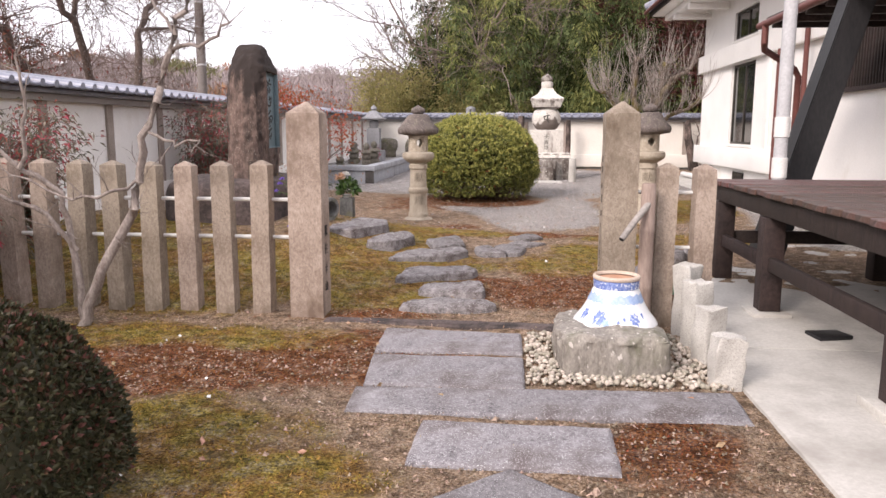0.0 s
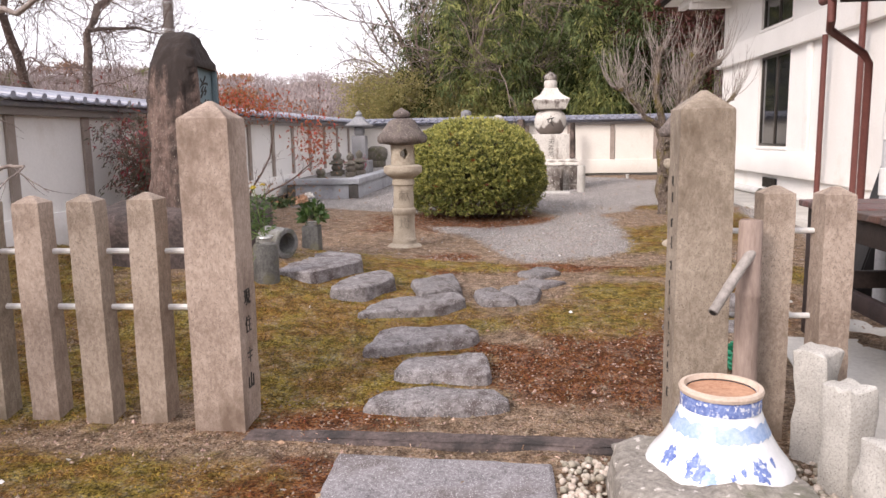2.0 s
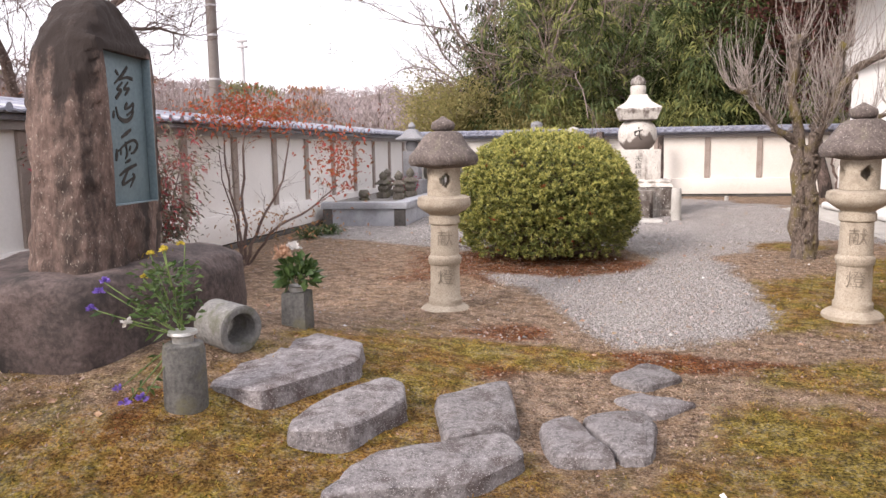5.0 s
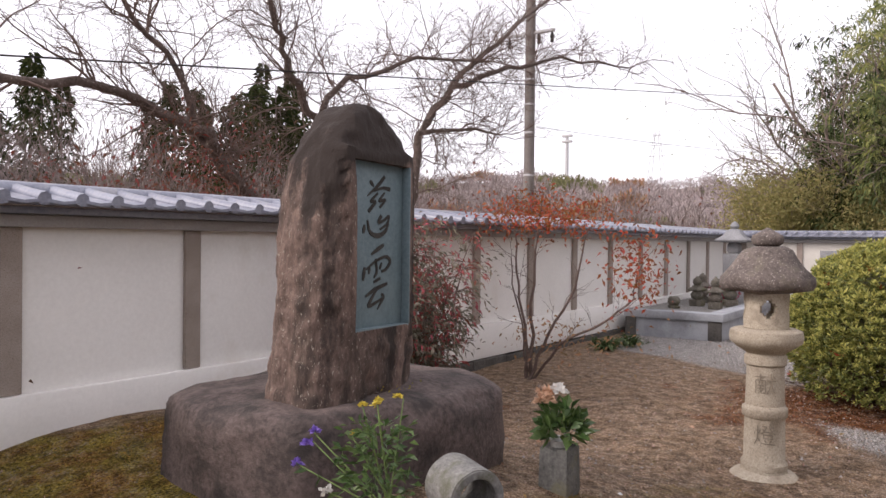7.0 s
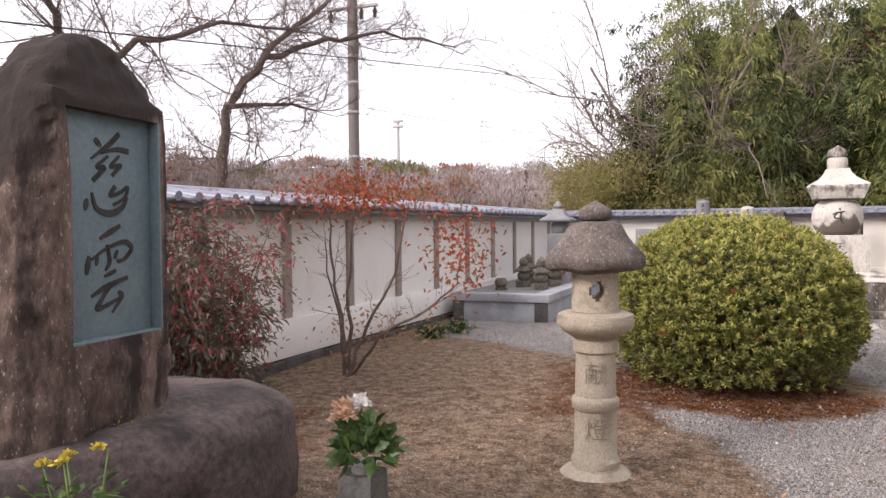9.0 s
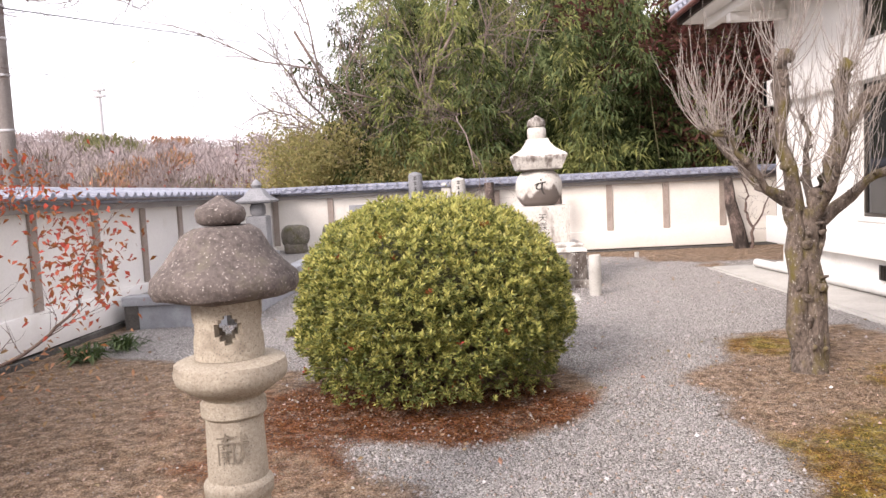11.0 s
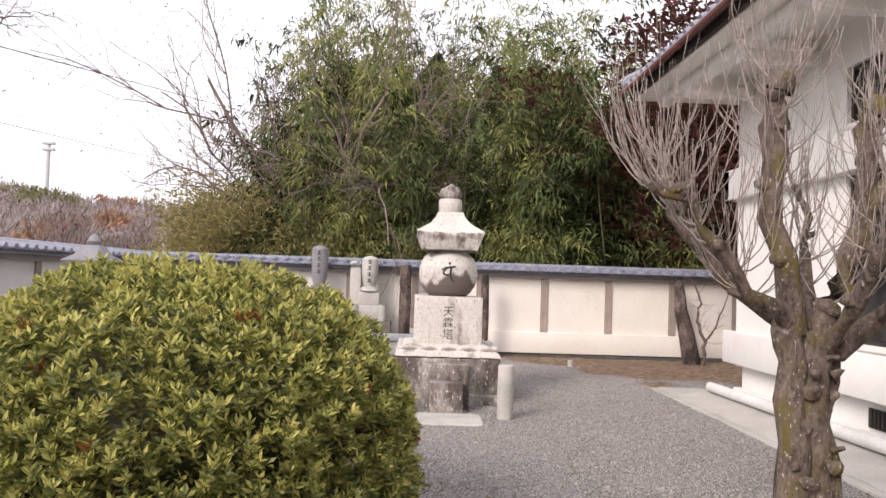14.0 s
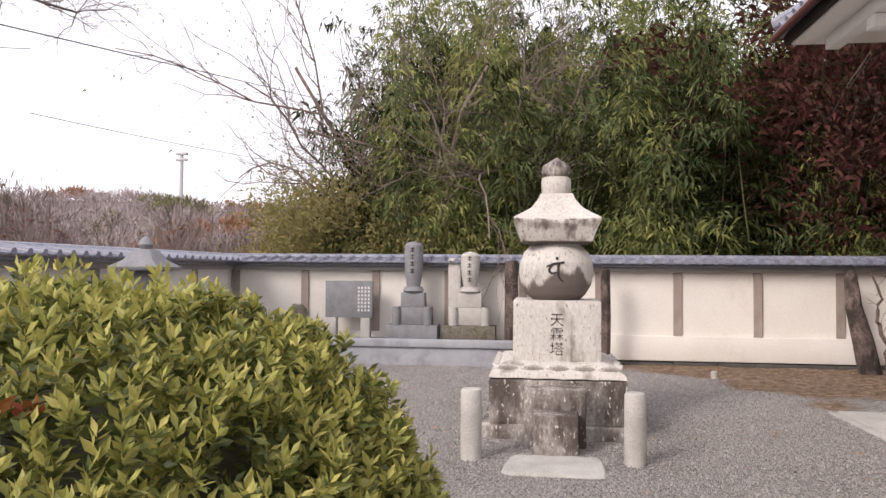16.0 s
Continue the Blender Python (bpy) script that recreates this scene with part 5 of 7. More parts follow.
    tube(bm, [(-1.40, 22.74, 5.02), (0.0, 21.4, 5.66), (2.0, 19.5, 6.6)], [0.10, 0.11, 0.11], 8)
    part("hip_ridge", bm, TILE, t)
    bm = bmesh.new()
    tube(bm, [(-1.44, 8.0, 4.83), (-1.44, 22.7, 4.83)], 0.045, 8)
    part("gutter", bm, PIPE_RED, t)
    for x, y, top, mat in ((-0.12, 15.0, 3.02, PIPE_RED), (-0.12, 13.7, 4.7, PIPE_RED)):
        bm = bmesh.new()
        tube(bm, [(x - 0.06, y, 0.2), (x - 0.06, y, top)], 0.045, 10)
        part("drainpipe", bm, mat, t, "brown drainpipe")
    # porch roof on the near side, with its gutter and grey pipe
    p = slab("porch_roof", DARK_WOOD, -1.75, 6.0, 2.95, -0.15, 10.9, 3.0, 0.01, label="dark porch roof on rafters")
    for i in range(9):
        slab("rafter", DARK_WOOD, -1.7, 6.1 + i * 0.58, 2.85, -0.15, 6.17 + i * 0.58, 2.948, 0.004, p)
    bm = bmesh.new()
    tube(bm, [(-1.8, 6.0, 2.93), (-1.8, 11.0, 2.90)], 0.05, 10)
    part("gutter", bm, PIPE_RED, p)
    bm = bmesh.new()
    tube(bm, [(-1.8, 10.75, 2.9), (-1.8, 10.75, 2.66), (-1.75, 10.9, 2.58), (-1.2, 11.3, 2.35), (-1.13, 11.32, 2.25), (-1.13, 11.32, 0.0)], 0.045, 10)
    part("drainpipe", bm, PIPE_RED, p, "brown drainpipe with a bend")


building()
bm = bmesh.new()
tube(bm, [(2.72, 7.85, 0.05), (2.72, 7.85, 4.2)], 0.065, 14)
gp = solid("drainpipe", bm, PIPE_GREY, Matrix(), "stout grey drainpipe with white joint sleeves", "pipe")
for z in (1.02, 1.42):
    bm = bmesh.new()
    lathe(bm, ((0.066, 0), (0.074, 0.004), (0.074, 0.196), (0.066, 0.2)), 16, (2.72, 7.85, z))
    part("sleeve", bm, RAIL, gp, "white joint sleeve")
bm = bmesh.new()
loft(bm, [[(2.62 + s, 8.22 + d, 0.0) for s, d in ((0, 0), (0.30, 0), (0.30, 0.30), (0, 0.30))], [(3.85 + s, 8.22 + d, 4.4) for s, d in ((0, 0), (0.26, 0), (0.26, 0.30), (0, 0.30))]])
bmesh.ops.bevel(bm, geom=list(bm.edges), offset=0.012, segments=2, affect="EDGES")
solid("slanted_strut", bm, BLACK, Matrix(), "heavy black painted timber strut leaning beside the stage", "beam")


# ---- timber stage ----
def stage():
    t = thing("timber_stage", pose(0, 0, 0), "weathered dark timber stage on square legs over concrete", "platform")
    TOP, X0, X1, Y1 = 1.02, 2.0, 5.1, 7.62
    ms = []
    for i in range(5):
        bm = bmesh.new()
        box(bm, 0, -0.094, -0.045, X1 - X0, 0.094, 0.0, 0.006, 1)
        bmesh.ops.subdivide_edges(bm, edges=[e for e in bm.edges if e.calc_length() > 1], cuts=8)
        roughen(bm, 0.003, 2.5, i, 3)
        me = mesh_of("plank", bm)
        me.materials.append(DECK_WOOD)
        ms.append(me)
    n = 36
    for i in range(n):
        o = part("plank", ms[i % 5], DECK_WOOD, t, angle=0)
        o.location = (X0 + 0.012 * math.sin(i * 4.7), Y1 - 0.1 - i * 0.196, TOP + 0.003 * math.sin(i * 2.9))
    def bar(nm, x0, y0, z0, x1, y1, z1, mat=DARK_WOOD):
        bm = bmesh.new()
        box(bm, x0, y0, z0, x1, y1, z1, 0.006)
        return part(nm, bm, mat, t)
    bar("edge_beam", X0 + 0.05, 0.5, TOP - 0.20, X0 + 0.16, Y1 - 0.05, TOP - 0.05)
    bar("edge_beam", X0 + 0.165, Y1 - 0.16, TOP - 0.20, X1, Y1 - 0.05, TOP - 0.05)
    bar("inner_beam", X0 + 1.5, 0.5, TOP - 0.20, X0 + 1.62, Y1 - 0.165, TOP - 0.05)
    for y in (7.45, 6.12, 4.02, 2.0):
        for x in (X0 + 0.02, X0 + 1.47):
            bar("leg", x + 0.01, y - 0.08, 0.078, x + 0.17, y + 0.08, TOP - 0.205)
            bm = bmesh.new()
            box(bm, x - 0.06, y - 0.16, 0.0, x + 0.24, y + 0.16, 0.075, 0.012)
            roughen(bm, 0.004, 8, y)
            part("foot_stone", bm, CONCRETE, t)
    ys = (7.45, 6.12, 4.02, 2.0)
    for a, b in zip(ys, ys[1:]):
        bar("stretcher", X0 + 0.07, b + 0.092, 0.40, X0 + 0.12, a - 0.092, 0.51)
    bar("stretcher", X0 + 0.205, 7.42, 0.42, X0 + 1.465, 7.47, 0.54)
    return t


stage()
bm = bmesh.new()
box(bm, -0.125, -0.095, 0, 0.125, 0.095, 0.03, 0.01)
roughen(bm, 0.008, 6, 3)
solid("slate_tile", bm, BLACK, pose(2.34, 5.5, 0.028, 0, 0, 12), "dark flat slate lying on the concrete", "tile")


# ---- raised grave terrace ----
KERB = material("blue_grey_granite_kerb", (0.30, 0.31, 0.335), (0.46, 0.47, 0.495), 3, 110, 0.7, 0.2, (0.2, 0.2, 0.22), 220, 0.3, (0.24, 0.24, 0.25), 1.6, 0.35)
TERRACE_GRAVEL = material("terrace_gravel", (0.10, 0.095, 0.09), (0.34, 0.32, 0.30), 40, 70, 0.95, 1.0, (0.5, 0.48, 0.46), 90, 0.2)
def terrace():
    t = thing("grave_terrace", pose(0, 0, 0), "raised grave terrace with pale granite kerb and gravel top", "terrace", kind="structure")
    def bar(nm, mat, x0, y0, z0, x1, y1, z1, bev=0.01):
        bm = bmesh.new()
        box(bm, x0, y0, z0, x1, y1, z1, bev)
        return part(nm, bm, mat, t)
    bar("kerb_face", KERB, -4.80, 17.8, 0.05, -3.27, 17.95, 0.53)
    bar("kerb_cap", KERB, -4.82, 17.74, 0.533, -3.22, 18.02, 0.655)
    bar("kerb_face", KERB, -3.40, 17.952, 0.05, -3.27, 24.95, 0.53)
    bar("kerb_cap", KERB, -3.50, 18.022, 0.533, -3.22, 24.9, 0.655)
    bar("kerb_face", KERB, -3.269, 24.95, 0.05, 0.55, 25.08, 0.53)
    bar("kerb_cap", KERB, -3.50, 24.902, 0.533, 0.6, 25.15, 0.655)
    bar("corner_post", FOOT, -3.46, 17.77, 0.05, -3.25, 17.798, 0.53)
    bar("corner_post", FOOT, -4.80, 17.77, 0.05, -4.62, 17.798, 0.53)
    bar("fill", TERRACE_GRAVEL, -4.80, 18.02, 0.05, -3.50, 25.6, 0.625, 0)
    bar("fill", TERRACE_GRAVEL, -3.499, 25.15, 0.05, 0.55, 25.62, 0.625, 0)


terrace()
TZ = 0.63


def pagoda(x, y, s, seed, parts):
    """A small old five-part grave pagoda of rough round and square stones."""
    t = thing("grave_pagoda", pose(x, y, TZ - 0.003, 0, 0, seed * 31), "small old mossy five-part stone grave pagoda", "grave", "old grave pagodas")
    z = 0.0
    for nm, r, h in parts:
        bm = bmesh.new()
        if nm == "block":
            lathe(bm, ((r * 0.96, 0), (r, 0.02), (r, h - 0.02), (r * 0.96, h)), 24, square=1.0)
        elif nm == "ball":
            lathe(bm, [(r * (0.62 + 0.38 * math.sin(math.pi * k / 8)), h * k / 8) for k in range(9)], 20)
        elif nm == "cap":
            lathe(bm, ((r * 0.8, 0), (r, 0.02), (r * 1.02, h * 0.35), (r * 0.7, h * 0.6), (r * 0.4, h)), 24, square=1.0)
        else:
            lathe(bm, ((r * 0.7, 0), (r, h * 0.3), (r * 0.9, h * 0.6), (r * 0.5, h * 0.8), (r * 0.1, h)), 18)
        for v in bm.verts:
            v.co *= s
        roughen(bm, 0.010, 8, seed + z, 4)
        o = part(nm, bm, MOSSY, t)
        o.location.z = z
        z += h * s
    return t


FULL = (("block", 0.14, 0.16), ("ball", 0.16, 0.22), ("cap", 0.17, 0.15), ("jewel", 0.115, 0.24))
pagoda(-4.30, 18.75, 0.7, 1, (("block", 0.12, 0.06), ("ball", 0.155, 0.23)))
pagoda(-4.12, 19.5, 0.70, 2, FULL)
pagoda(-3.68, 19.05, 0.72, 3, FULL)
pagoda(-3.62, 19.8, 0.78, 4, FULL)
pagoda(-4.25, 20.3, 0.74, 5, FULL)


def grave_lantern():
    t = thing("grave_lantern", pose(-3.82, 20.9, TZ - 0.003), "grey granite grave lantern with a flared roof", "lantern")
    def part_of(nm, prof, sq=1.0, mat=GREY_GRANITE, n=32):
        bm = bmesh.new()
        lathe(bm, prof, n, square=sq)
        part(nm, bm, mat, t)
    part_of("base", ((0.27, 0), (0.27, 0.30), (0.25, 0.32)))
    part_of("pillar", ((0.17, 0.32), (0.17, 0.92), (0.14, 0.94)))
    part_of("fire_box", ((0.10, 0.94), (0.13, 0.98), (0.13, 1.10), (0.10, 1.15)), 0.3)
    part_of("roof", ((0.18, 1.15), (0.29, 1.17), (0.30, 1.20), (0.18, 1.28), (0.11, 1.39), (0.07, 1.41)), 1.0)
    part_of("jewel", ((0.06, 1.41), (0.09, 1.46), (0.06, 1.52), (0.01, 1.56)), 0.0, GREY_GRANITE, 16)


grave_lantern()


def grave(x, y, label, dark, tall, w):
    mat = GREY_GRANITE if dark else PALE_GRANITE
    t = thing("grave_stone", pose(x, y, TZ - 0.003), label, "grave", "graves")
    def bx(nm, hx, y0, y1, z0, z1, m=mat):
        bm = bmesh.new()
        box(bm, -hx, y0, z0, hx, y1, z1, 0.01)
        return part(nm, bm, m, t)
    bx("base", w, -0.22, 0.22, 0.0, 0.25, mat if dark else MOSSY)
    bx("step", w * 0.72, -0.16, 0.2, 0.253, 0.55)
    bx("plinth", w * 0.46, -0.12, 0.16, 0.553, 0.80)
    for s in (-1, 1):
        bm = bmesh.new()
        lathe(bm, ((0.07, 0.253), (0.075, 0.45), (0.07, 0.56), (0.05, 0.563)), 14, (s * w * 0.62, -0.17, 0))
        part("flower_holder", bm, mat, t)
    bm = bmesh.new()
    lathe(bm, ((0.15, 0.80), (0.19, 0.83), (0.15, 0.90)), 20)
    part("lotus", bm, mat, t)
    bm = bmesh.new()
    lathe(bm, ((0.115, 0.90), (0.15, 1.1), (0.165, 0.85 + tall * 0.75), (0.158, 0.86 + tall), (0.12, 0.90 + tall), (0.02, 0.93 + tall)), 24)
    o = part("egg_tower", bm, mat, t)
    for i in range(4):
        bm = bmesh.new()
        box(bm, -0.035, -0.003, -0.035, 0.035, 0.003, -0.022)
        box(bm, -0.008, -0.003, -0.04, 0.008, 0.003, 0.035)
        box(bm, -0.035, -0.003, 0.012, 0.035, 0.003, 0.022)
        q = part("character", bm, INK, o)
        q.location = (0, -0.162, 0.90 + tall * 0.85 - i * 0.12)
    return t


grave(-1.38, 25.38, "blue-grey granite grave with a tall egg-shaped tower", True, 0.75, 0.44)
grave(-0.40, 25.40, "pale weathered grave with an egg-shaped tower", False, 0.58, 0.44)
bm = bmesh.new()
box(bm, -0.12, -0.05, 0.0, 0.12, 0.06, 1.40, 0.04, 3)
roughen(bm, 0.01, 6, 4)
solid("upright_slab", bm, PALE_GRANITE, pose(-0.68, 25.56, TZ - 0.003), "pale upright granite slab behind the graves", "slab")
bm = bmesh.new()
box(bm, -0.42, -0.04, 0.35, 0.42, 0.04, 0.99, 0.008)
pl = solid("name_tablet", bm, GREY_GRANITE, pose(-2.52, 25.4, TZ - 0.003), "wide grey granite tablet on two feet", "tablet")
for s in (-0.3, 0.3):
    bm = bmesh.new()
    box(bm, s - 0.08, -0.08, 0, s + 0.08, 0.08, 0.348, 0.008)
    part("foot", bm, PALE_GRANITE, pl)
for i in range(4):
    bm = bmesh.new()
    for k in range(7):
        box(bm, 0.16 + i * 0.06, -0.043, 0.46 + k * 0.065, 0.19 + i * 0.06, -0.0405, 0.50 + k * 0.065)
    part("inscription", bm, RAIL, pl)
bm = bmesh.new()
rock(bm, 0.36, 0.25, 0.62, 4, 0.9, 4, 0.15, 0.1)
solid("pointed_stone", bm, MOSSY, pose(-3.42, 25.35, TZ - 0.01), "dark pointed natural stone on the terrace", "stone")
bm = bmesh.new()
rock(bm, 0.6, 0.5, 0.5, 6, 0.5, 4, 0.12, 0.2)
solid("round_stone", bm, MOSSY, pose(-4.05, 24.6, TZ + 0.15), "dark rounded stone on the terrace", "stone")
bm = bmesh.new()
rock(bm, 0.5, 0.45, 0.3, 9, 0.5, 3, 0.1, 0.4)
solid("round_stone", bm, MOSSY, pose(-4.05, 24.6, TZ - 0.03), "dark support stone on the terrace", "stone")
for x, r, h, lab in ((1.85, 0.085, 1.62, "dark weathered timber post beside the tower"), (0.30, 0.12, 1.35, "dark weathered post behind the tower")):
    bm = bmesh.new()
    tube(bm, [(0, 0, -0.1), (0.01, 0, h * 0.5), (0, 0, h)], [r, r, r * 0.9], 8)
    roughen(bm, 0.006, 9, x)
    solid("wooden_post", bm, BROWN_ROCK, pose(x, 25.2 if x > 1 else 25.3, 0.23 if x > 1 else TZ), lab, "post")
bm = bmesh.new()
tube(bm, [(0.22, 0, -0.1), (0.1, 0, 0.5), (-0.03, 0.02, 1.05), (-0.06, 0.05, 1.5), (-0.05, 0.05, 1.62)], [0.17, 0.14, 0.13, 0.11, 0.05], 10)
roughen(bm, 0.03, 5, 2)
solid("leaning_stone", bm, BROWN_ROCK, pose(5.75, 25.2, 0.23), "slender brown natural stone leaning by the back wall", "stone")

# ---- beyond the walls ----
def grove():
    """A dense stand of bamboo behind the back wall, in drooping leafy plumes."""
    rng = np.random.default_rng(11)
    culms = Limbs(31, 5)
    tones = {"bright": [], "mid": [], "deep": []}
    t = thing("bamboo_grove", pose(0, 0, -0.2), "dense tall bamboo grove behind the back wall", "bamboo", kind="stuff")
    def crest(x):
        return np.interp(x, (-4.0, -2.8, -0.8, 2, 4, 6, 8, 18), (6.2, 9.4, 11.4, 12.0, 11.8, 11.0, 9.6, 8.0)) * (0.92 + 0.30 * noise.noise(Vector((x * 0.8, 3.3, 0))))
    def plume(x, y, h, tone, low, sprays, big=1.0):
        lean = rng.normal(0, 0.09, 2)
        path = culms.limb((x, y, 0), (lean[0] - 0.02, lean[1] - 0.03, 1), h, 0.030, 0.005, 8, 0.045, -0.02)
        for j in range(sprays):
            u = low + (1 - low) * (j + rng.random()) / sprays
            a = int(min(7, u * 8))
            p = np.array(path[a][0].lerp(path[a + 1][0], u * 8 - a))
            ang = rng.uniform(0, 2 * math.pi)
            reach = rng.uniform(0.45, 1.2) * (1.15 - 0.7 * u) * big
            out = np.array([math.cos(ang), math.sin(ang), 0])
            # light painted in: upper and front sprays turn lighter, low and rear ones darker
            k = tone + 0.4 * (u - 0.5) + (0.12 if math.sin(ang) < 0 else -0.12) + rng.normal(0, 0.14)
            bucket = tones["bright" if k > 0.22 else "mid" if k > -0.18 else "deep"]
            # a flat spray that arches out and hangs at its end
            for _ in range(24):
                v = rng.random() ** 0.6
                c = p + out * reach * v + np.array([0, 0, reach * (0.55 * v - 0.9 * v * v)]) + rng.normal(0, 1, 3) * (0.13, 0.13, 0.045)
                bucket.append((*c, *(out * 0.75 + np.array([0, 0, 0.15 - 0.9 * v]) + rng.normal(0, 0.3, 3))))
    for i in range(450):
        x = rng.uniform(-3.4, 15)
        y = 28.0 + 7.5 * rng.random() ** 1.15
        h = crest(x) * np.interp(y, (28, 30, 33), (0.52, 0.80, 1.0)) * rng.uniform(0.72, 1.06)
        tone = 1.1 * noise.noise(Vector((x * 0.55, y * 0.4, 7))) + rng.normal(0, 0.16)
        plume(x, y, h, tone, 0.10 if y < 30.5 else 0.30, 27)
    # low bright clumps that hang over the wall
    for cx, cy, n, h in ((3.6, 28.0, 9, 3.7), (0.2, 28.2, 5, 3.2), (7.6, 27.8, 6, 3.4), (-1.6, 28.4, 5, 3.8)):
        for _ in range(n):
            plume(cx + rng.normal(0, 0.45), cy + rng.normal(0, 0.25), h * rng.uniform(0.75, 1.0), 0.45 if cx < 7 else 0.1, 0.25, 18, 0.9)
    part("culm_stand", culms.mesh("culms"), material("bamboo_culm", (0.06, 0.065, 0.03), (0.15, 0.145, 0.07), 3, 20, 0.5, 0.0), t, angle=0)
    part("foliage", leaves("leaves", tones["bright"], 0.19, 0.2, 0.3, 5, -0.05, 0.25, 0.25), LEAF_BAMBOO, t, "yellow-green plumes, light painted in by height and facing", angle=0)
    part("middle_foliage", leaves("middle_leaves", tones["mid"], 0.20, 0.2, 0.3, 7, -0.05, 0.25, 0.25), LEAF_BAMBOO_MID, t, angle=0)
    part("inner_foliage", leaves("shaded_leaves", tones["deep"], 0.22, 0.22, 0.3, 6, -0.05, 0.25, 0.3), LEAF_BAMBOO_DEEP, t, "dark green leaves, shade painted in by height and facing", angle=0)
    # added solid mass; its dark colour stands for shade deep in the grove
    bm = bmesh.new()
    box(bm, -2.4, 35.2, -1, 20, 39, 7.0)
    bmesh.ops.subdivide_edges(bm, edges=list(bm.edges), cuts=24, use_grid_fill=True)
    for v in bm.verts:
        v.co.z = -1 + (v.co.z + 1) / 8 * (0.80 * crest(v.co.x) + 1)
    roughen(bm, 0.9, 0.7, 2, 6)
    part("undergrowth", bm, LEAF_BAMBOO_DEEP, t, "solid dark mass standing for shade deep inside the grove")


grove()


def scrub(name, label, category, spots, mat, leaf_mat, seed, height, leafy, lsize=0.14, dens=6, kind="", depth=2, kids=5, thick=0.012, wander=0.10, stems=3):
    for i, (x, y, h) in enumerate(spots):
        s = Limbs(seed + i, 5)
        t = thing(name, pose(x, y, -0.3), label, category, kind=kind)
        for k in range(stems):
            s.grow((0.2 * math.cos(k * 2.1), 0.2 * math.sin(k * 2.1), 0), (0.3 * math.cos(k * 2.1), 0.3 * math.sin(k * 2.1), 1), h * 0.62, h * thick, depth, kids, 0.55, 0.55, 0.05, wander, 0.2)
        part("bough_work", s.mesh("boughs"), mat, t, angle=0)
        if leafy:
            rng = random.Random(seed + i)
            rows = []
            for p, d in s.tips:
                for _ in range(dens):
                    rows.append((p.x + rng.gauss(0, 0.22), p.y + rng.gauss(0, 0.22), p.z + rng.gauss(0, 0.2), d.x, d.y, d.z))
            part("leaves", leaves("leaves", rows, lsize, 0.3, 0.3, seed), leaf_mat, t, angle=0)


scrub("thicket_bush", "straw-green winter thicket of thin arching stems", "bush",
      [(-4.6, 31.5, 5.0), (-3.4, 29.6, 4.4), (-5.4, 33.5, 4.6), (-2.4, 30.2, 5.0), (-4.1, 29.2, 3.4), (-2.8, 28.6, 3.6), (-1.7, 28.8, 4.2), (-0.7, 28.6, 3.6)], TWIG_GREY, LEAF_STRAW, 50, 5, True, 0.15, 22, depth=3, kids=5, thick=0.005)
scrub("bare_tree", "tall bare winter tree reaching over the grove", "tree", [(-3.0, 29.6, 11.8), (-4.6, 31.0, 8.6), (-2.0, 31.5, 12.0), (-1.2, 29.4, 10.0)], TWIG_GREY, LEAF_BAMBOO, 70, 10, True, 0.10, 1, depth=3, kids=8, thick=0.007, wander=0.24, stems=2)
scrub("russet_tree", "thin tree with russet leaves clinging to twigs", "tree", [(-7.6, 11.6, 3.4), (-9.0, 13.0, 4.0), (-8.6, 11.4, 3.8), (-8.4, 10.0, 3.9)], TWIG_DARK, LEAF_RUSSET, 110, 4, True, 0.09, 8, depth=3, kids=4, wander=0.2)
scrub("cedar", "dark red-brown withered conifer by the building", "tree", [(9.3, 28.2, 10.4), (11.0, 29.5, 11.0), (8.2, 30.0, 10.0), (12.6, 28.0, 10.5)], TWIG_DARK, LEAF_CEDAR, 90, 9, True, 0.26, 34, depth=3, kids=5)


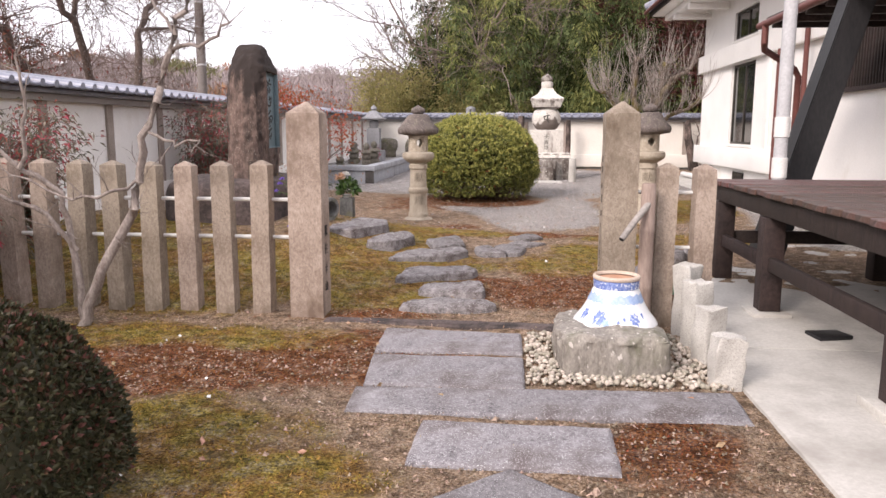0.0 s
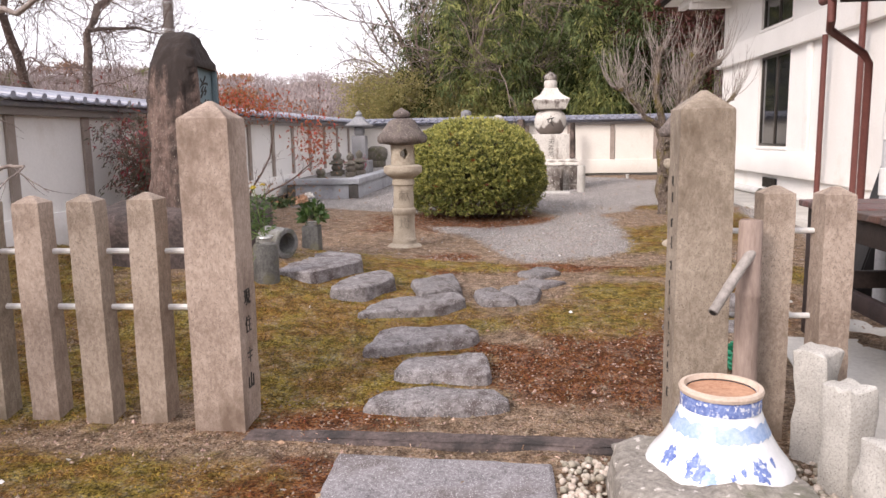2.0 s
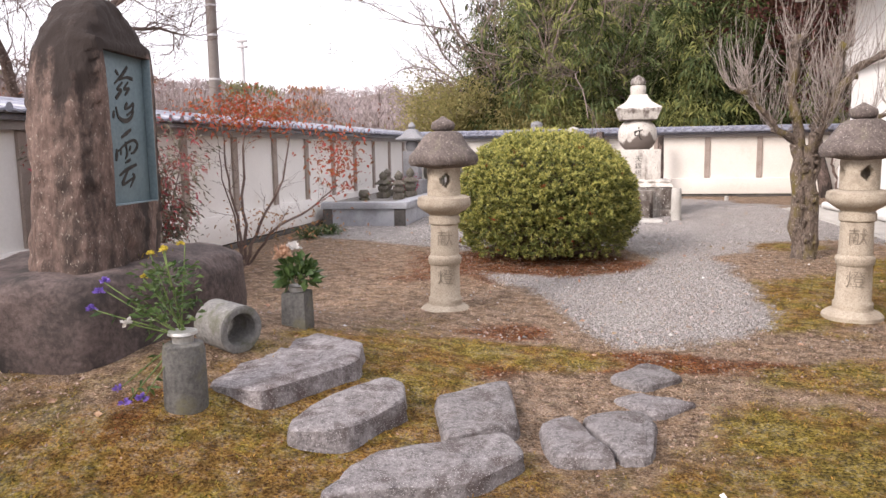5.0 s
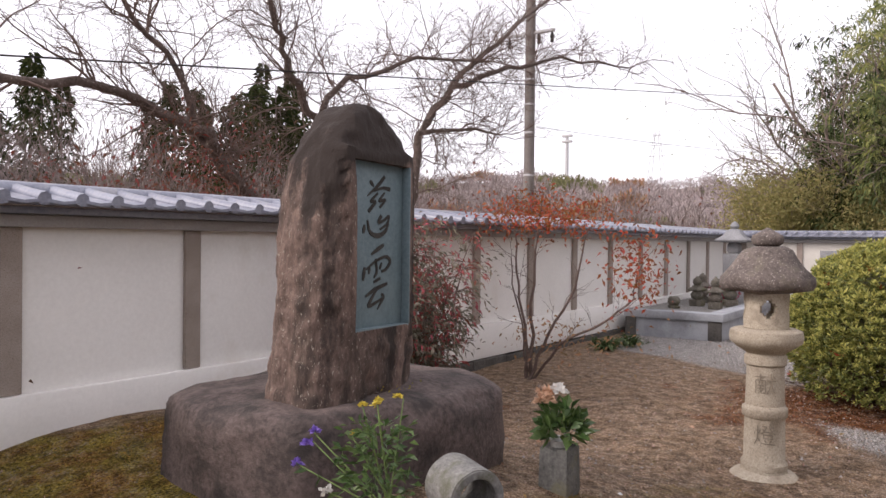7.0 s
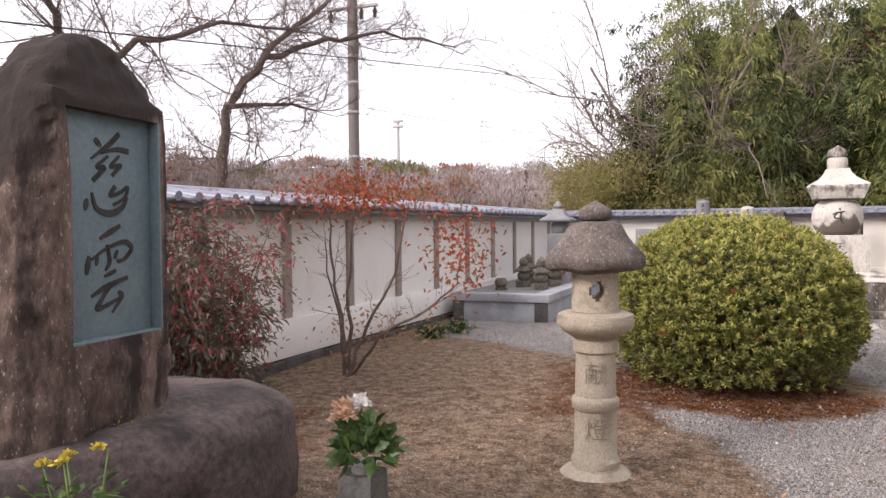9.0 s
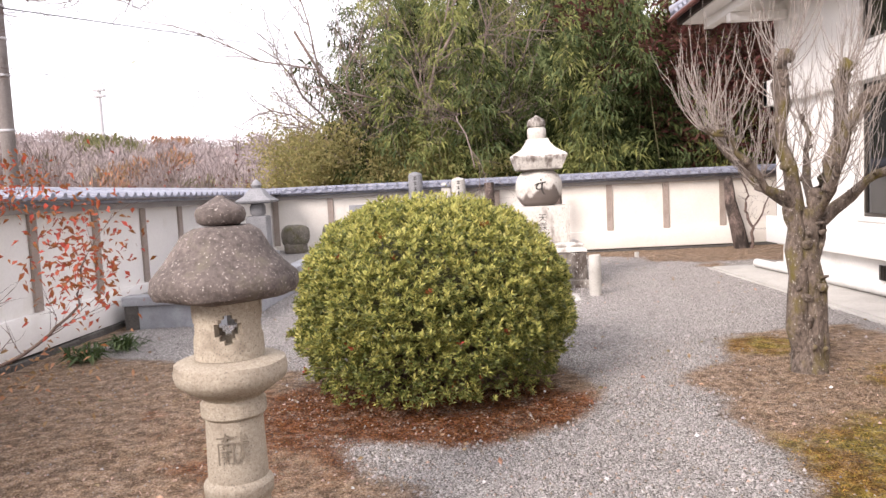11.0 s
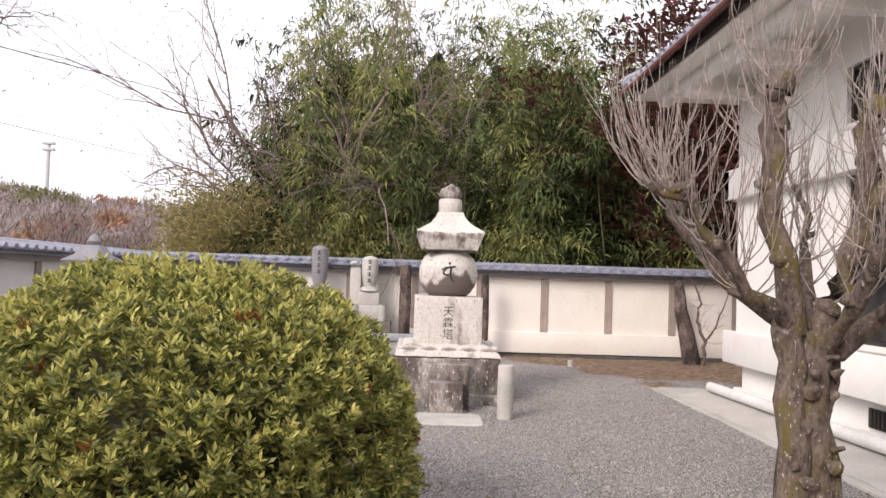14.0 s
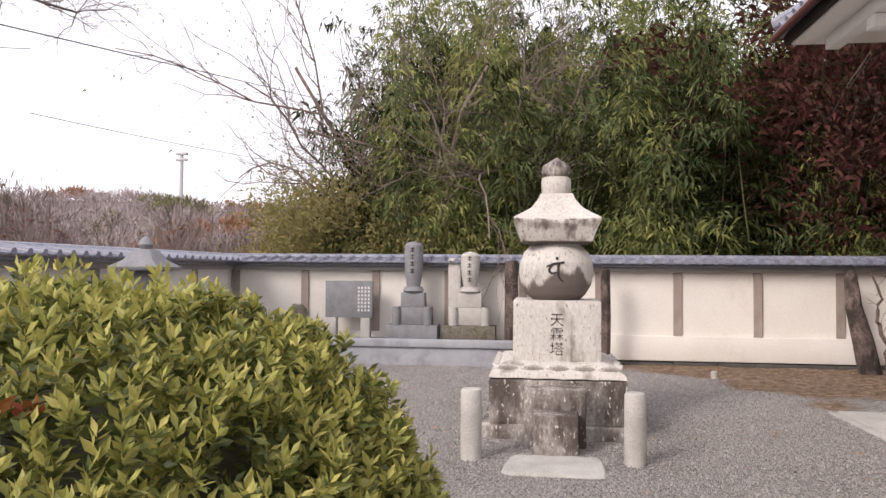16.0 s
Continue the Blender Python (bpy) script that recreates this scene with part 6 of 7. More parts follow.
def hills():
    """Low wooded hills all round the horizon, with a fuzz of bare crowns."""
    rng = np.random.default_rng(3)
    verts, faces = [], []
    n = 150
    rings = ((52, -1), (70, 1.6), (100, 6.0), (150, 13.2), (190, 10))
    def top(a, r, z):
        if z < 0:
            return -0.8
        k = 1 + 0.22 * noise.fractal(Vector((math.cos(a) * 3, math.sin(a) * 3, r * 0.01)), 1, 2, 4)
        return z * k
    for r, z in rings:
        for i in range(n):
            a = 2 * math.pi * i / n
            verts.append((math.cos(a) * r, 10 + math.sin(a) * r, top(a, r, z)))
    for j in range(len(rings) - 1):
        for i in range(n):
            k = (i + 1) % n
            faces.append((j * n + i, j * n + k, (j + 1) * n + k, (j + 1) * n + i))
    me = raw("hills", verts, faces)
    me.shade_smooth()
    earth = material("winter_hillside", (0.20, 0.16, 0.145), (0.32, 0.265, 0.24), 0.05, 0.8, 0.95, 0.0, stain=(0.14, 0.13, 0.06), stain_scale=0.04, stain_part=0.4)
    me.materials.append(earth)
    h = tagged(new("hills", me), "low brown wooded winter hills on the horizon", "backdrop", kind="structure")
    # crowns
    groups = {"bare": [], "green": [], "rust": []}
    for i in range(4600):
        a = rng.uniform(radians(80), radians(178))
        r = rng.uniform(58, 150)
        z = np.interp(r, [q[0] for q in rings], [q[1] for q in rings])
        z0 = top(a, r, z) if z > 0 else -0.8
        c = (math.cos(a) * r, 10 + math.sin(a) * r, z0)
        k = noise.noise(Vector((a * 9, r * 0.03, 2)))
        groups["green" if k > 0.24 and rng.random() < 0.8 else "rust" if k < -0.38 else "bare"].append((c, rng.uniform(1.8, 3.4)))
    # bare crowns are paled towards mauve: distance haze put into their colour
    for key, mat, label in (("bare", material("far_bare_crowns", (0.23, 0.19, 0.185), (0.38, 0.325, 0.32), 0.2, 2, 0.95, 0.0, vary=0.25, island=True), "hazy brown bare woods on the hills"),
                            ("green", material("far_green_crowns", (0.09, 0.095, 0.045), (0.19, 0.18, 0.08), 0.2, 2, 0.95, 0.0, vary=0.3, island=True), "patches of olive evergreen woods on the hills"),
                            ("rust", material("far_rust_crowns", (0.20, 0.11, 0.06), (0.33, 0.19, 0.11), 0.2, 2, 0.95, 0.0, vary=0.3, island=True), "patches of rust-coloured woods on the hills")):
        v, f = [], []
        for (x, y, z), s in groups[key]:
            for _ in range(46):
                d = rng.normal(0, 1, 3)
                d[2] = abs(d[2]) + 0.3
                d /= np.linalg.norm(d)
                p = np.array([x, y, z + s * 0.15]) + d * s * rng.uniform(0.1, 0.5) * np.array([1, 1, 1.3])
                e = d * s * rng.uniform(0.12, 0.3)
                w = np.cross(e, rng.normal(0, 1, 3))
                w /= np.linalg.norm(w)
                w *= s * (0.022 if key == "bare" else 0.05)
                b = len(v)
                v += [tuple(p - w), tuple(p + w), tuple(p + e)]
                f.append((b, b + 1, b + 2))
        me = raw("far_woods", v, f)
        me.materials.append(mat)
        tagged(new("far_woods", me), label, "woods", kind="stuff")


hills()

# ---- trees, poles and wires beyond the west wall ----
def guided(name, m, label, category, trunks, mat, seed, twig=(3, 0.5, 0.02), depth=2, dense=4, dark=None, wander=0.14):
    """A bare tree whose main limbs follow given courses; twigs grow along them."""
    t = thing(name, m, label, category)
    s, w = Limbs(seed, 8), Limbs(seed + 1, 4)
    rng = w.rng
    for path, r0, r1 in trunks:
        bm_path = [Vector(p) for p in path]
        fine = []
        for a, b in zip(bm_path, bm_path[1:]):
            for k in range(4):
                fine.append(a.lerp(b, k / 4) + Vector((rng.gauss(0, 0.012), rng.gauss(0, 0.012), rng.gauss(0, 0.012))) * (1 + 6 * r0) * wander / 0.14)
        fine.append(bm_path[-1])
        b = bmesh.new()
        tube(b, fine, [r0 + (r1 - r0) * i / (len(fine) - 1) for i in range(len(fine))], 9)
        roughen(b, r0 * 0.10, 6, seed, 3)
        part("limb", b, mat, t)
        for i in range(len(fine)):
            if i < len(fine) * 0.2:
                continue
            d = (fine[min(i + 1, len(fine) - 1)] - fine[i - 1]).normalized()
            for _ in range(dense if i < len(fine) - 1 else dense + 2):
                if rng.random() < 0.6:
                    a = Vector((rng.gauss(0, 1), rng.gauss(0, 1), rng.gauss(0.25, 0.8)))
                    w.grow(fine[i], d * 0.5 + a * 0.6, twig[1] * rng.uniform(0.6, 1.4), twig[2] * rng.uniform(0.6, 1.1), depth, twig[0], 0.6, 0.6, 0.03, wander, 0.25)
    part("twig_spray", w.mesh("twigs"), dark or mat, t, angle=0)
    return t


DARK_BARK = material("dark_winter_bark", (0.05, 0.036, 0.03), (0.17, 0.13, 0.112), 13, 50, 0.95, 0.9, (0.30, 0.27, 0.25), 26, 0.1)
guided("wall_tree", pose(-8.5, 13.2, -0.3), "large leafless tree with spreading dark limbs behind the wall", "tree",
       [(((0.0, 0.3, 0.0), (0, -0.1, 2.6), (0, -0.7, 3.0), (0.1, -1.1, 3.4), (0.1, -1.8, 3.66), (0.2, -2.8, 3.76), (0.3, -4.2, 3.6)), 0.12, 0.04),
        (((0.0, -1.1, 3.4), (0.1, -1.5, 4.1), (0.2, -2.4, 4.9), (0.3, -3.4, 5.5)), 0.05, 0.015)], DARK_BARK, 120, (6, 1.05, 0.015), 2, 4, TWIG_DARK, 0.27)
guided("wall_tree", pose(-8.5, 15.2, -0.3), "leafless tree with upswept dark limbs behind the monument", "tree",
       [(((0, 0.2, 0), (0, -0.2, 2.6), (0, -0.93, 3.88), (0.1, -1.53, 4.5), (0.1, -1.9, 5.1), (0.2, -2.1, 6.0)), 0.10, 0.025), (((0, -0.93, 3.88), (0.1, -0.4, 4.6), (0.2, 1.4, 5.3), (0.4, 3.2, 5.6)), 0.06, 0.02)], DARK_BARK, 140, (6, 1.1, 0.014), 2, 6, TWIG_DARK, 0.27)
guided("wall_tree", pose(-8.5, 16.5, -0.3), "leafless tree with long arching limbs over the wall", "tree",
       [(((0, 0, 0), (0, 0.2, 2.6), (0, 0.42, 4.0), (0, 1.5, 5.1), (0.1, 3.0, 6.2), (0.2, 5.3, 7.8)), 0.11, 0.03), (((0, 1.5, 5.1), (0.3, 3.2, 5.75), (0.6, 5.1, 6.3), (1.0, 8.5, 6.7)), 0.06, 0.02), (((0, 0.42, 4.0), (0.2, 1.2, 4.2), (0.4, 2.6, 4.25)), 0.05, 0.02)], DARK_BARK, 160, (6, 1.1, 0.014), 2, 7, TWIG_DARK, 0.27)


def wooded_edge():
    """The edge of the wood west of the wall: bare trunks, russet scrub and dark conifers."""
    rng = np.random.default_rng(77)
    s = Limbs(200, 4)
    rust, dark, fuzz = [], [], []
    for i in range(180):
        a, r = rng.uniform(radians(100), radians(178)), rng.uniform(24, 46)
        x, y = math.cos(a) * r, 8 + math.sin(a) * r
        if x > -7:
            continue
        h = (r * math.tan(radians(np.interp(math.degrees(a), (100, 115, 128, 178), (3.0, 4.2, 8.0, 9.0)))) + 2.0) * rng.uniform(0.6, 1.05)
        s.grow((x, y, -0.6), (rng.normal(0, 0.15), rng.normal(0, 0.15), 1), h * 0.8, 0.05, 2, 6, 0.5, 0.42, 0.06, 0.10, 0.12)
        for p, d in s.tips[-37:]:
            for _ in range(6):
                fuzz.append((*(np.array(p) + rng.normal(0, 0.35, 3)), d.x, d.y, d.z + 0.5))
        for p, d in s.tips[-30:]:
            if rng.random() < 0.16:
                for _ in range(3):
                    rust.append((*(np.array(p) + rng.normal(0, 0.2, 3)), *d))
    for i in range(34):
        a, r = rng.uniform(radians(136), radians(178)), rng.uniform(38, 52)
        x, y, h = math.cos(a) * r, 8 + math.sin(a) * r, rng.uniform(8.5, 12.5)
        s.limb((x, y, -0.5), (0, 0, 1), h, 0.12, 0.02, 5, 0.02)
        for j in range(900):
            u = rng.random() ** 0.7
            ang, q = rng.uniform(0, 6.28), ((1.02 - u) * 1.7 + 0.06) * rng.uniform(0.2, 1) * (1 + 0.55 * math.sin(u * 34 + i))
            dark.append((x + math.cos(ang) * q, y + math.sin(ang) * q, h * (0.28 + 0.72 * u) - 0.5, math.cos(ang), math.sin(ang), -0.2))
    me = s.mesh("bare_wood")
    # grey-mauve of distance haze is mixed into the wood's colour
    me.materials.append(material("hazy_bare_wood", (0.125, 0.10, 0.095), (0.245, 0.20, 0.19), 1, 8, 0.95, 0.0))
    tagged(new("bare_wood", me), "bare brown winter wood beyond the wall", "woods", kind="stuff")
    me = leaves("twig_haze", fuzz, 0.55, 0.06, 0.0, 11, 0.2, 0.2, 0.45)
    me.materials.append(bpy.data.materials["hazy_bare_wood"])
    tagged(new("twig_haze", me), "fine bare twigs of the winter wood", "woods", kind="stuff")
    me = leaves("scrub_leaves", rust, 0.22, 0.5, 0.2, 9)
    me.materials.append(LEAF_RUSSET)
    tagged(new("scrub_leaves", me), "russet leaves left on the winter scrub", "leaves", kind="stuff")
    me = leaves("conifer_foliage", dark, 0.34, 0.4, 0.3, 10, -0.1)
    me.materials.append(LEAF_BAMBOO_DEEP)
    tagged(new("conifer_foliage", me), "dark conifers standing in the winter wood", "woods", kind="stuff")


wooded_edge()


POLE = material("weathered_pole_concrete", (0.13, 0.115, 0.108), (0.23, 0.21, 0.198), 2, 40, 0.9, 0.2)


def utility_pole():
    t = thing("utility_pole", pose(-10.3, 24.6, -0.6), "tall concrete utility pole with dark insulators", "pole")
    bm = bmesh.new()
    lathe(bm, ((0.165, 0), (0.15, 4), (0.135, 9), (0.12, 11.5), (0.05, 11.55)), 14)
    part("shaft", bm, POLE, t)
    for z in (2.6, 4.2, 5.4, 6.2, 6.9):
        bm = bmesh.new()
        lathe(bm, ((0.155, z), (0.163, z + 0.01), (0.163, z + 0.05), (0.155, z + 0.06)), 14)
        part("band", bm, PIPE_GREY, t)
    for z, l in ((8.2, 0.75), (10.4, 0.9)):
        bm = bmesh.new()
        box(bm, -l, -0.05, z, l, 0.05, z + 0.08, 0.005)
        arm = part("crossarm", bm, PIPE_GREY, t)
        for k in (-1, 0.4, 1):
            bm = bmesh.new()
            lathe(bm, ((0.02, z - 0.30), (0.06, z - 0.26), (0.04, z - 0.2), (0.07, z - 0.14), (0.03, z - 0.04), (0.03, z)), 8, (k * l * 0.9, 0, 0))
            part("insulator", bm, BLACK, arm)
    for x, y, h in ((-69.9, 153.0, 17.0),):
        q = thing("antenna_mast", pose(x, y, 8), "distant slim grey antenna mast on the hill", "mast")
        bm = bmesh.new()
        lathe(bm, ((0.5, 0), (0.35, h), (0.1, h + 0.05)), 10)
        part("shaft", bm, PIPE_GREY, q)
        for z in (h - 0.5, h - 1.7):
            bm = bmesh.new()
            box(bm, -1.1, -0.5, z, 1.1, 0.5, z + 0.5, 0.05)
            part("antenna_ring", bm, PIPE_GREY, q)
    # lattice pylon far off
    p = thing("pylon", pose(-60.7, 183.7, 12), "far grey lattice power pylon on the hill", "pylon")
    corners = [(-1, -1), (1, -1), (1, 1), (-1, 1)]
    for a in corners:
        bm = bmesh.new()
        tube(bm, [(a[0] * 2.2, a[1] * 2.2, 0), (a[0] * 0.5, a[1] * 0.5, 17)], 0.07, 4)
        part("leg", bm, PIPE_GREY, p)
    for i in range(7):
        z0, z1 = i * 2.4, (i + 1) * 2.4
        k0, k1 = 2.2 - 1.7 * z0 / 17, 2.2 - 1.7 * z1 / 17
        for a, b in zip(corners, corners[1:] + corners[:1]):
            bm = bmesh.new()
            tube(bm, [(a[0] * k0, a[1] * k0, z0), (b[0] * k1, b[1] * k1, z1)], 0.04, 4)
            part("brace", bm, PIPE_GREY, p)
    for z in (11, 13.6, 16):
        bm = bmesh.new()
        tube(bm, [(-2.4, 0, z), (2.4, 0, z)], 0.07, 4)
        part("crossarm", bm, PIPE_GREY, p)


utility_pole()


def wire(a, b, sag, r, label):
    a, b = Vector(a), Vector(b)
    bm = bmesh.new()
    tube(bm, [a.lerp(b, k / 16) - Vector((0, 0, sag * 4 * (k / 16) * (1 - k / 16))) for k in range(17)], r, 5)
    solid("overhead_wire", bm, BLACK, Matrix(), label, "wire")


wire((-8.95, 5.0, 2.99), (-4.9, 45, 8.45), 0.0, 0.011, "black overhead cable slung past the wall")
wire((-14.9, 33.8, 8.6), (-60, 12, 8.0), 0.5, 0.012, "thin overhead wire running to the concrete pole")
wire((-14.9, 33.8, 6.6), (-4.0, 60, 7.4), 0.4, 0.012, "thin overhead wire leaving the concrete pole")
bm = bmesh.new()
lathe(bm, ((0.1, 0), (0.08, 3.3), (0.04, 3.32)), 10, (-8.95, 5.0, -0.3))
solid("cable_pole", bm, CONCRETE, Matrix(), "short grey pole holding the cable outside the wall", "pole")


# ---- water basin group by the gate ----
def basin():
    bm = bmesh.new()
    rock(bm, 0.70, 0.76, 0.38, 7.7, 0.20, 5, 0.12, 0.55)
    for v in bm.verts:
        g = noise.noise(Vector((v.co.x * 13, v.co.y * 13, v.co.z * 1.5)))
        if v.co.z < 0.3:
            v.co.x *= 1 - 0.12 * max(0, g)
            v.co.y *= 1 - 0.12 * max(0, g)
    roughen(bm, 0.010, 14, 3, 4)
    grey = material("split_grey_rock", (0.13, 0.115, 0.10), (0.36, 0.33, 0.29), 4, 40, 0.9, 0.9, (0.5, 0.46, 0.42), 30, 0.12, (0.12, 0.12, 0.08), 3, 0.35, stretch=(1, 1, 0.5))
    solid("pedestal_rock", bm, grey, pose(0.71, 4.85, -0.09), "split grey boulder carrying the porcelain bowl", "boulder", angle=60)
    t = thing("porcelain_bowl", pose(0.765, 4.95, 0.227), "upturned blue and white porcelain bowl with a bare clay foot", "bowl")
    white = material("white_porcelain", (0.70, 0.71, 0.72), (0.80, 0.81, 0.82), 3, 40, 0.18, 0.0, gloss=0.6)
    blue = material("cobalt_glaze", (0.07, 0.11, 0.33), (0.26, 0.34, 0.60), 30, 90, 0.2, 0.0, speck=(0.6, 0.64, 0.72), speck_size=60, speck_part=0.5, gloss=0.6)
    wash = material("pale_blue_glaze", (0.25, 0.36, 0.58), (0.45, 0.54, 0.70), 8, 60, 0.2, 0.0, gloss=0.6)
    clay = material("bare_clay", (0.30, 0.15, 0.09), (0.48, 0.28, 0.18), 8, 60, 0.85, 0.2)
    prof = [(0.262, 0.0), (0.272, 0.012), (0.268, 0.03), (0.245, 0.06), (0.214, 0.10), (0.186, 0.15), (0.162, 0.20), (0.150, 0.235), (0.140, 0.25)]
    bm = bmesh.new()
    lathe(bm, prof, 48)
    part("body", bm, white, t, "white glazed flaring body")
    def rad(z):
        return float(np.interp(z, [p[1] for p in prof], [p[0] for p in prof]))
    bm = bmesh.new()
    lathe(bm, [(0.138, 0.245), (0.146, 0.252), (0.146, 0.298), (0.138, 0.304)], 48)
    part("foot_band", bm, blue, t, "cobalt scroll band")
    bm = bmesh.new()
    loft(bm, [[(r * math.cos(2 * math.pi * i / 48), r * math.sin(2 * math.pi * i / 48), z) for i in range(48)] for r, z in ((0.139, 0.300), (0.150, 0.306), (0.153, 0.318), (0.148, 0.328), (0.133, 0.33), (0.125, 0.312))], False)
    part("foot_rim", bm, material("pale_clay_rim", (0.42, 0.33, 0.26), (0.58, 0.48, 0.40), 8, 60, 0.8, 0.2), t, "pale unglazed foot rim")
    bm = bmesh.new()
    lathe(bm, [(0.126, 0.300), (0.126, 0.306), (0.10, 0.304), (0.06, 0.309), (0.05, 0.305), (0.02, 0.307)], 48)
    part("clay_hollow", bm, clay, t, "bare orange clay hollow")
    def spot(nm, a0, z0, w, h, mat, seed, petals):
        """A painted patch on the bowl's side: a thin raised scale of glaze."""
        bm = bmesh.new()
        n = 36
        c = None
        ring, mid = [], []
        for i in range(n):
            th = 2 * math.pi * i / n
            k = 0.82 + 0.13 * math.cos(petals * th + seed) + 0.09 * math.sin(11 * th + seed)
            for lst, f in ((ring, k), (mid, k * 0.5)):
                a, z = a0 + w * f * math.cos(th), z0 + h * f * math.sin(th)
                r = rad(z) + 0.0022
                lst.append(bm.verts.new((r * math.cos(a), r * math.sin(a), z)))
        r = rad(z0) + 0.003
        c = bm.verts.new((r * math.cos(a0), r * math.sin(a0), z0))
        for i in range(n):
            j = (i + 1) % n
            bm.faces.new((ring[i], ring[j], mid[j], mid[i]))
            bm.faces.new((mid[i], mid[j], c))
        part(nm, bm, mat, t)
    bm = bmesh.new()
    rows = []
    for k in range(4):
        z = 0.165 + k * 0.018
        rows.append([((rad(z) + 0.002) * math.cos(2 * math.pi * i / 60), (rad(z) + 0.002) * math.sin(2 * math.pi * i / 60), z + 0.008 * math.sin(i * 1.7) * (k in (0, 3))) for i in range(60)])
    loft(bm, rows, False)
    part("wash_band", bm, wash, t, "pale blue wash band")
    for a0, z0, w, h, m_, s_, pt in ((-2.15, 0.085, 0.22, 0.050, blue, 1, 6), (-1.95, 0.06, 0.12, 0.025, wash, 2, 5), (-1.15, 0.085, 0.17, 0.042, blue, 3, 7), (-1.45, 0.085, 0.05, 0.014, blue, 4, 3), (-0.85, 0.10, 0.05, 0.02, blue, 5, 3), (-1.62, 0.07, 0.05, 0.012, blue, 8, 4),
                                     (-2.7, 0.09, 0.15, 0.04, blue, 6, 6), (0.3, 0.09, 0.2, 0.045, blue, 7, 6), (2.0, 0.09, 0.2, 0.045, blue, 9, 6)):
        spot("painted_flower", a0, z0, w, h, m_, s_, pt)
    # bamboo upright with its spout
    bam = material("grey_bamboo", (0.20, 0.145, 0.12), (0.34, 0.265, 0.225), 5, 40, 0.7, 0.2, stretch=(1, 1, 0.2))
    u = thing("bamboo_spout", pose(1.07, 5.66, 0.0), "weathered bamboo upright with a slanting water spout", "spout")
    bm = bmesh.new()
    lathe(bm, ((0.055, -0.05), (0.055, 0.32), (0.060, 0.335), (0.055, 0.35), (0.053, 0.74), (0.058, 0.755), (0.053, 0.77), (0.052, 1.09), (0.044, 1.10), (0.04, 1.02)), 18)
    part("upright", bm, bam, u)
    bm = bmesh.new()
    tube(bm, [(0.0, -0.03, 0.955), (-0.07, -0.09, 0.88), (-0.14, -0.15, 0.80), (-0.21, -0.21, 0.715)], [0.024, 0.024, 0.023, 0.022], 14)
    sp = part("spout", bm, material("pale_bamboo", (0.19, 0.17, 0.155), (0.34, 0.31, 0.285), 6, 50, 0.6, 0.1), u, "pale bamboo spout")
    # black disc on the closed end stands for the shaded bore
    bm = bmesh.new()
    lathe(bm, ((0.015, -0.002), (0.016, 0.001)), 12)
    o = part("mouth", bm, BLACK, sp)
    o.matrix_basis = look((-0.2125, -0.2125, 0.7125), (-0.14, -0.15, 0.80))
    # split granite stubs along the concrete
    for i, (y, h, w) in enumerate(((4.44, 0.30, 0.17), (4.86, 0.38, 0.16), (5.22, 0.47, 0.15), (5.56, 0.53, 0.15))):
        bm = bmesh.new()
        box(bm, -w / 2, -w / 2, -0.06, w / 2, w / 2, h, 0.012)
        bmesh.ops.subdivide_edges(bm, edges=[e for e in bm.edges if e.calc_length() > 0.06], cuts=4, use_grid_fill=True)
        roughen(bm, 0.022, 9, i, 4)
        roughen(bm, 0.006, 40, i, 2)
        solid("granite_stub", bm, PALE_GRANITE, pose(1.335 + 0.01 * i, y, 0, 0, 3 - 2 * i, 14 * i), "rough split pale granite stub post", "post", "granite stubs", angle=30)
    # pale cobbles round the pedestal
    rng = np.random.default_rng(4)
    ico = bmesh.new()
    bmesh.ops.create_icosphere(ico, subdivisions=1, radius=1)
    base = np.array([v.co for v in ico.verts])
    fs = [[v.index for v in f.verts] for f in ico.faces]
    ico.free()
    v, f = [], []
    for i in range(1500):
        x, y = rng.uniform(0.19, 1.36), rng.uniform(4.33, 5.45)
        if math.hypot((x - 0.71) / 0.36, (y - 4.88) / 0.32) < 1:
            continue
        s = rng.uniform(0.010, 0.023)
        q = base * s * rng.uniform(0.7, 1.25, 3) * (1 + rng.normal(0, 0.07, base.shape))
        a = rng.uniform(0, 6.28)
        q = q @ np.array([[math.cos(a), -math.sin(a), 0], [math.sin(a), math.cos(a), 0], [0, 0, 0.8]])
        b = len(v)
        v += (q + [x, y, 0.012 + rng.uniform(0, 0.02)]).tolist()
        f += [[b + k for k in t_] for t_ in fs]
    me = raw("cobbles", v, f)
    me.shade_smooth()
    me.materials.append(material("pale_cobbles", (0.27, 0.23, 0.18), (0.52, 0.47, 0.40), 12, 60, 0.8, 0.2, vary=0.35, island=True))
    tagged(new("cobbles", me), "pale rounded cobbles strewn round the pedestal rock", "pebbles", kind="stuff")


basin()


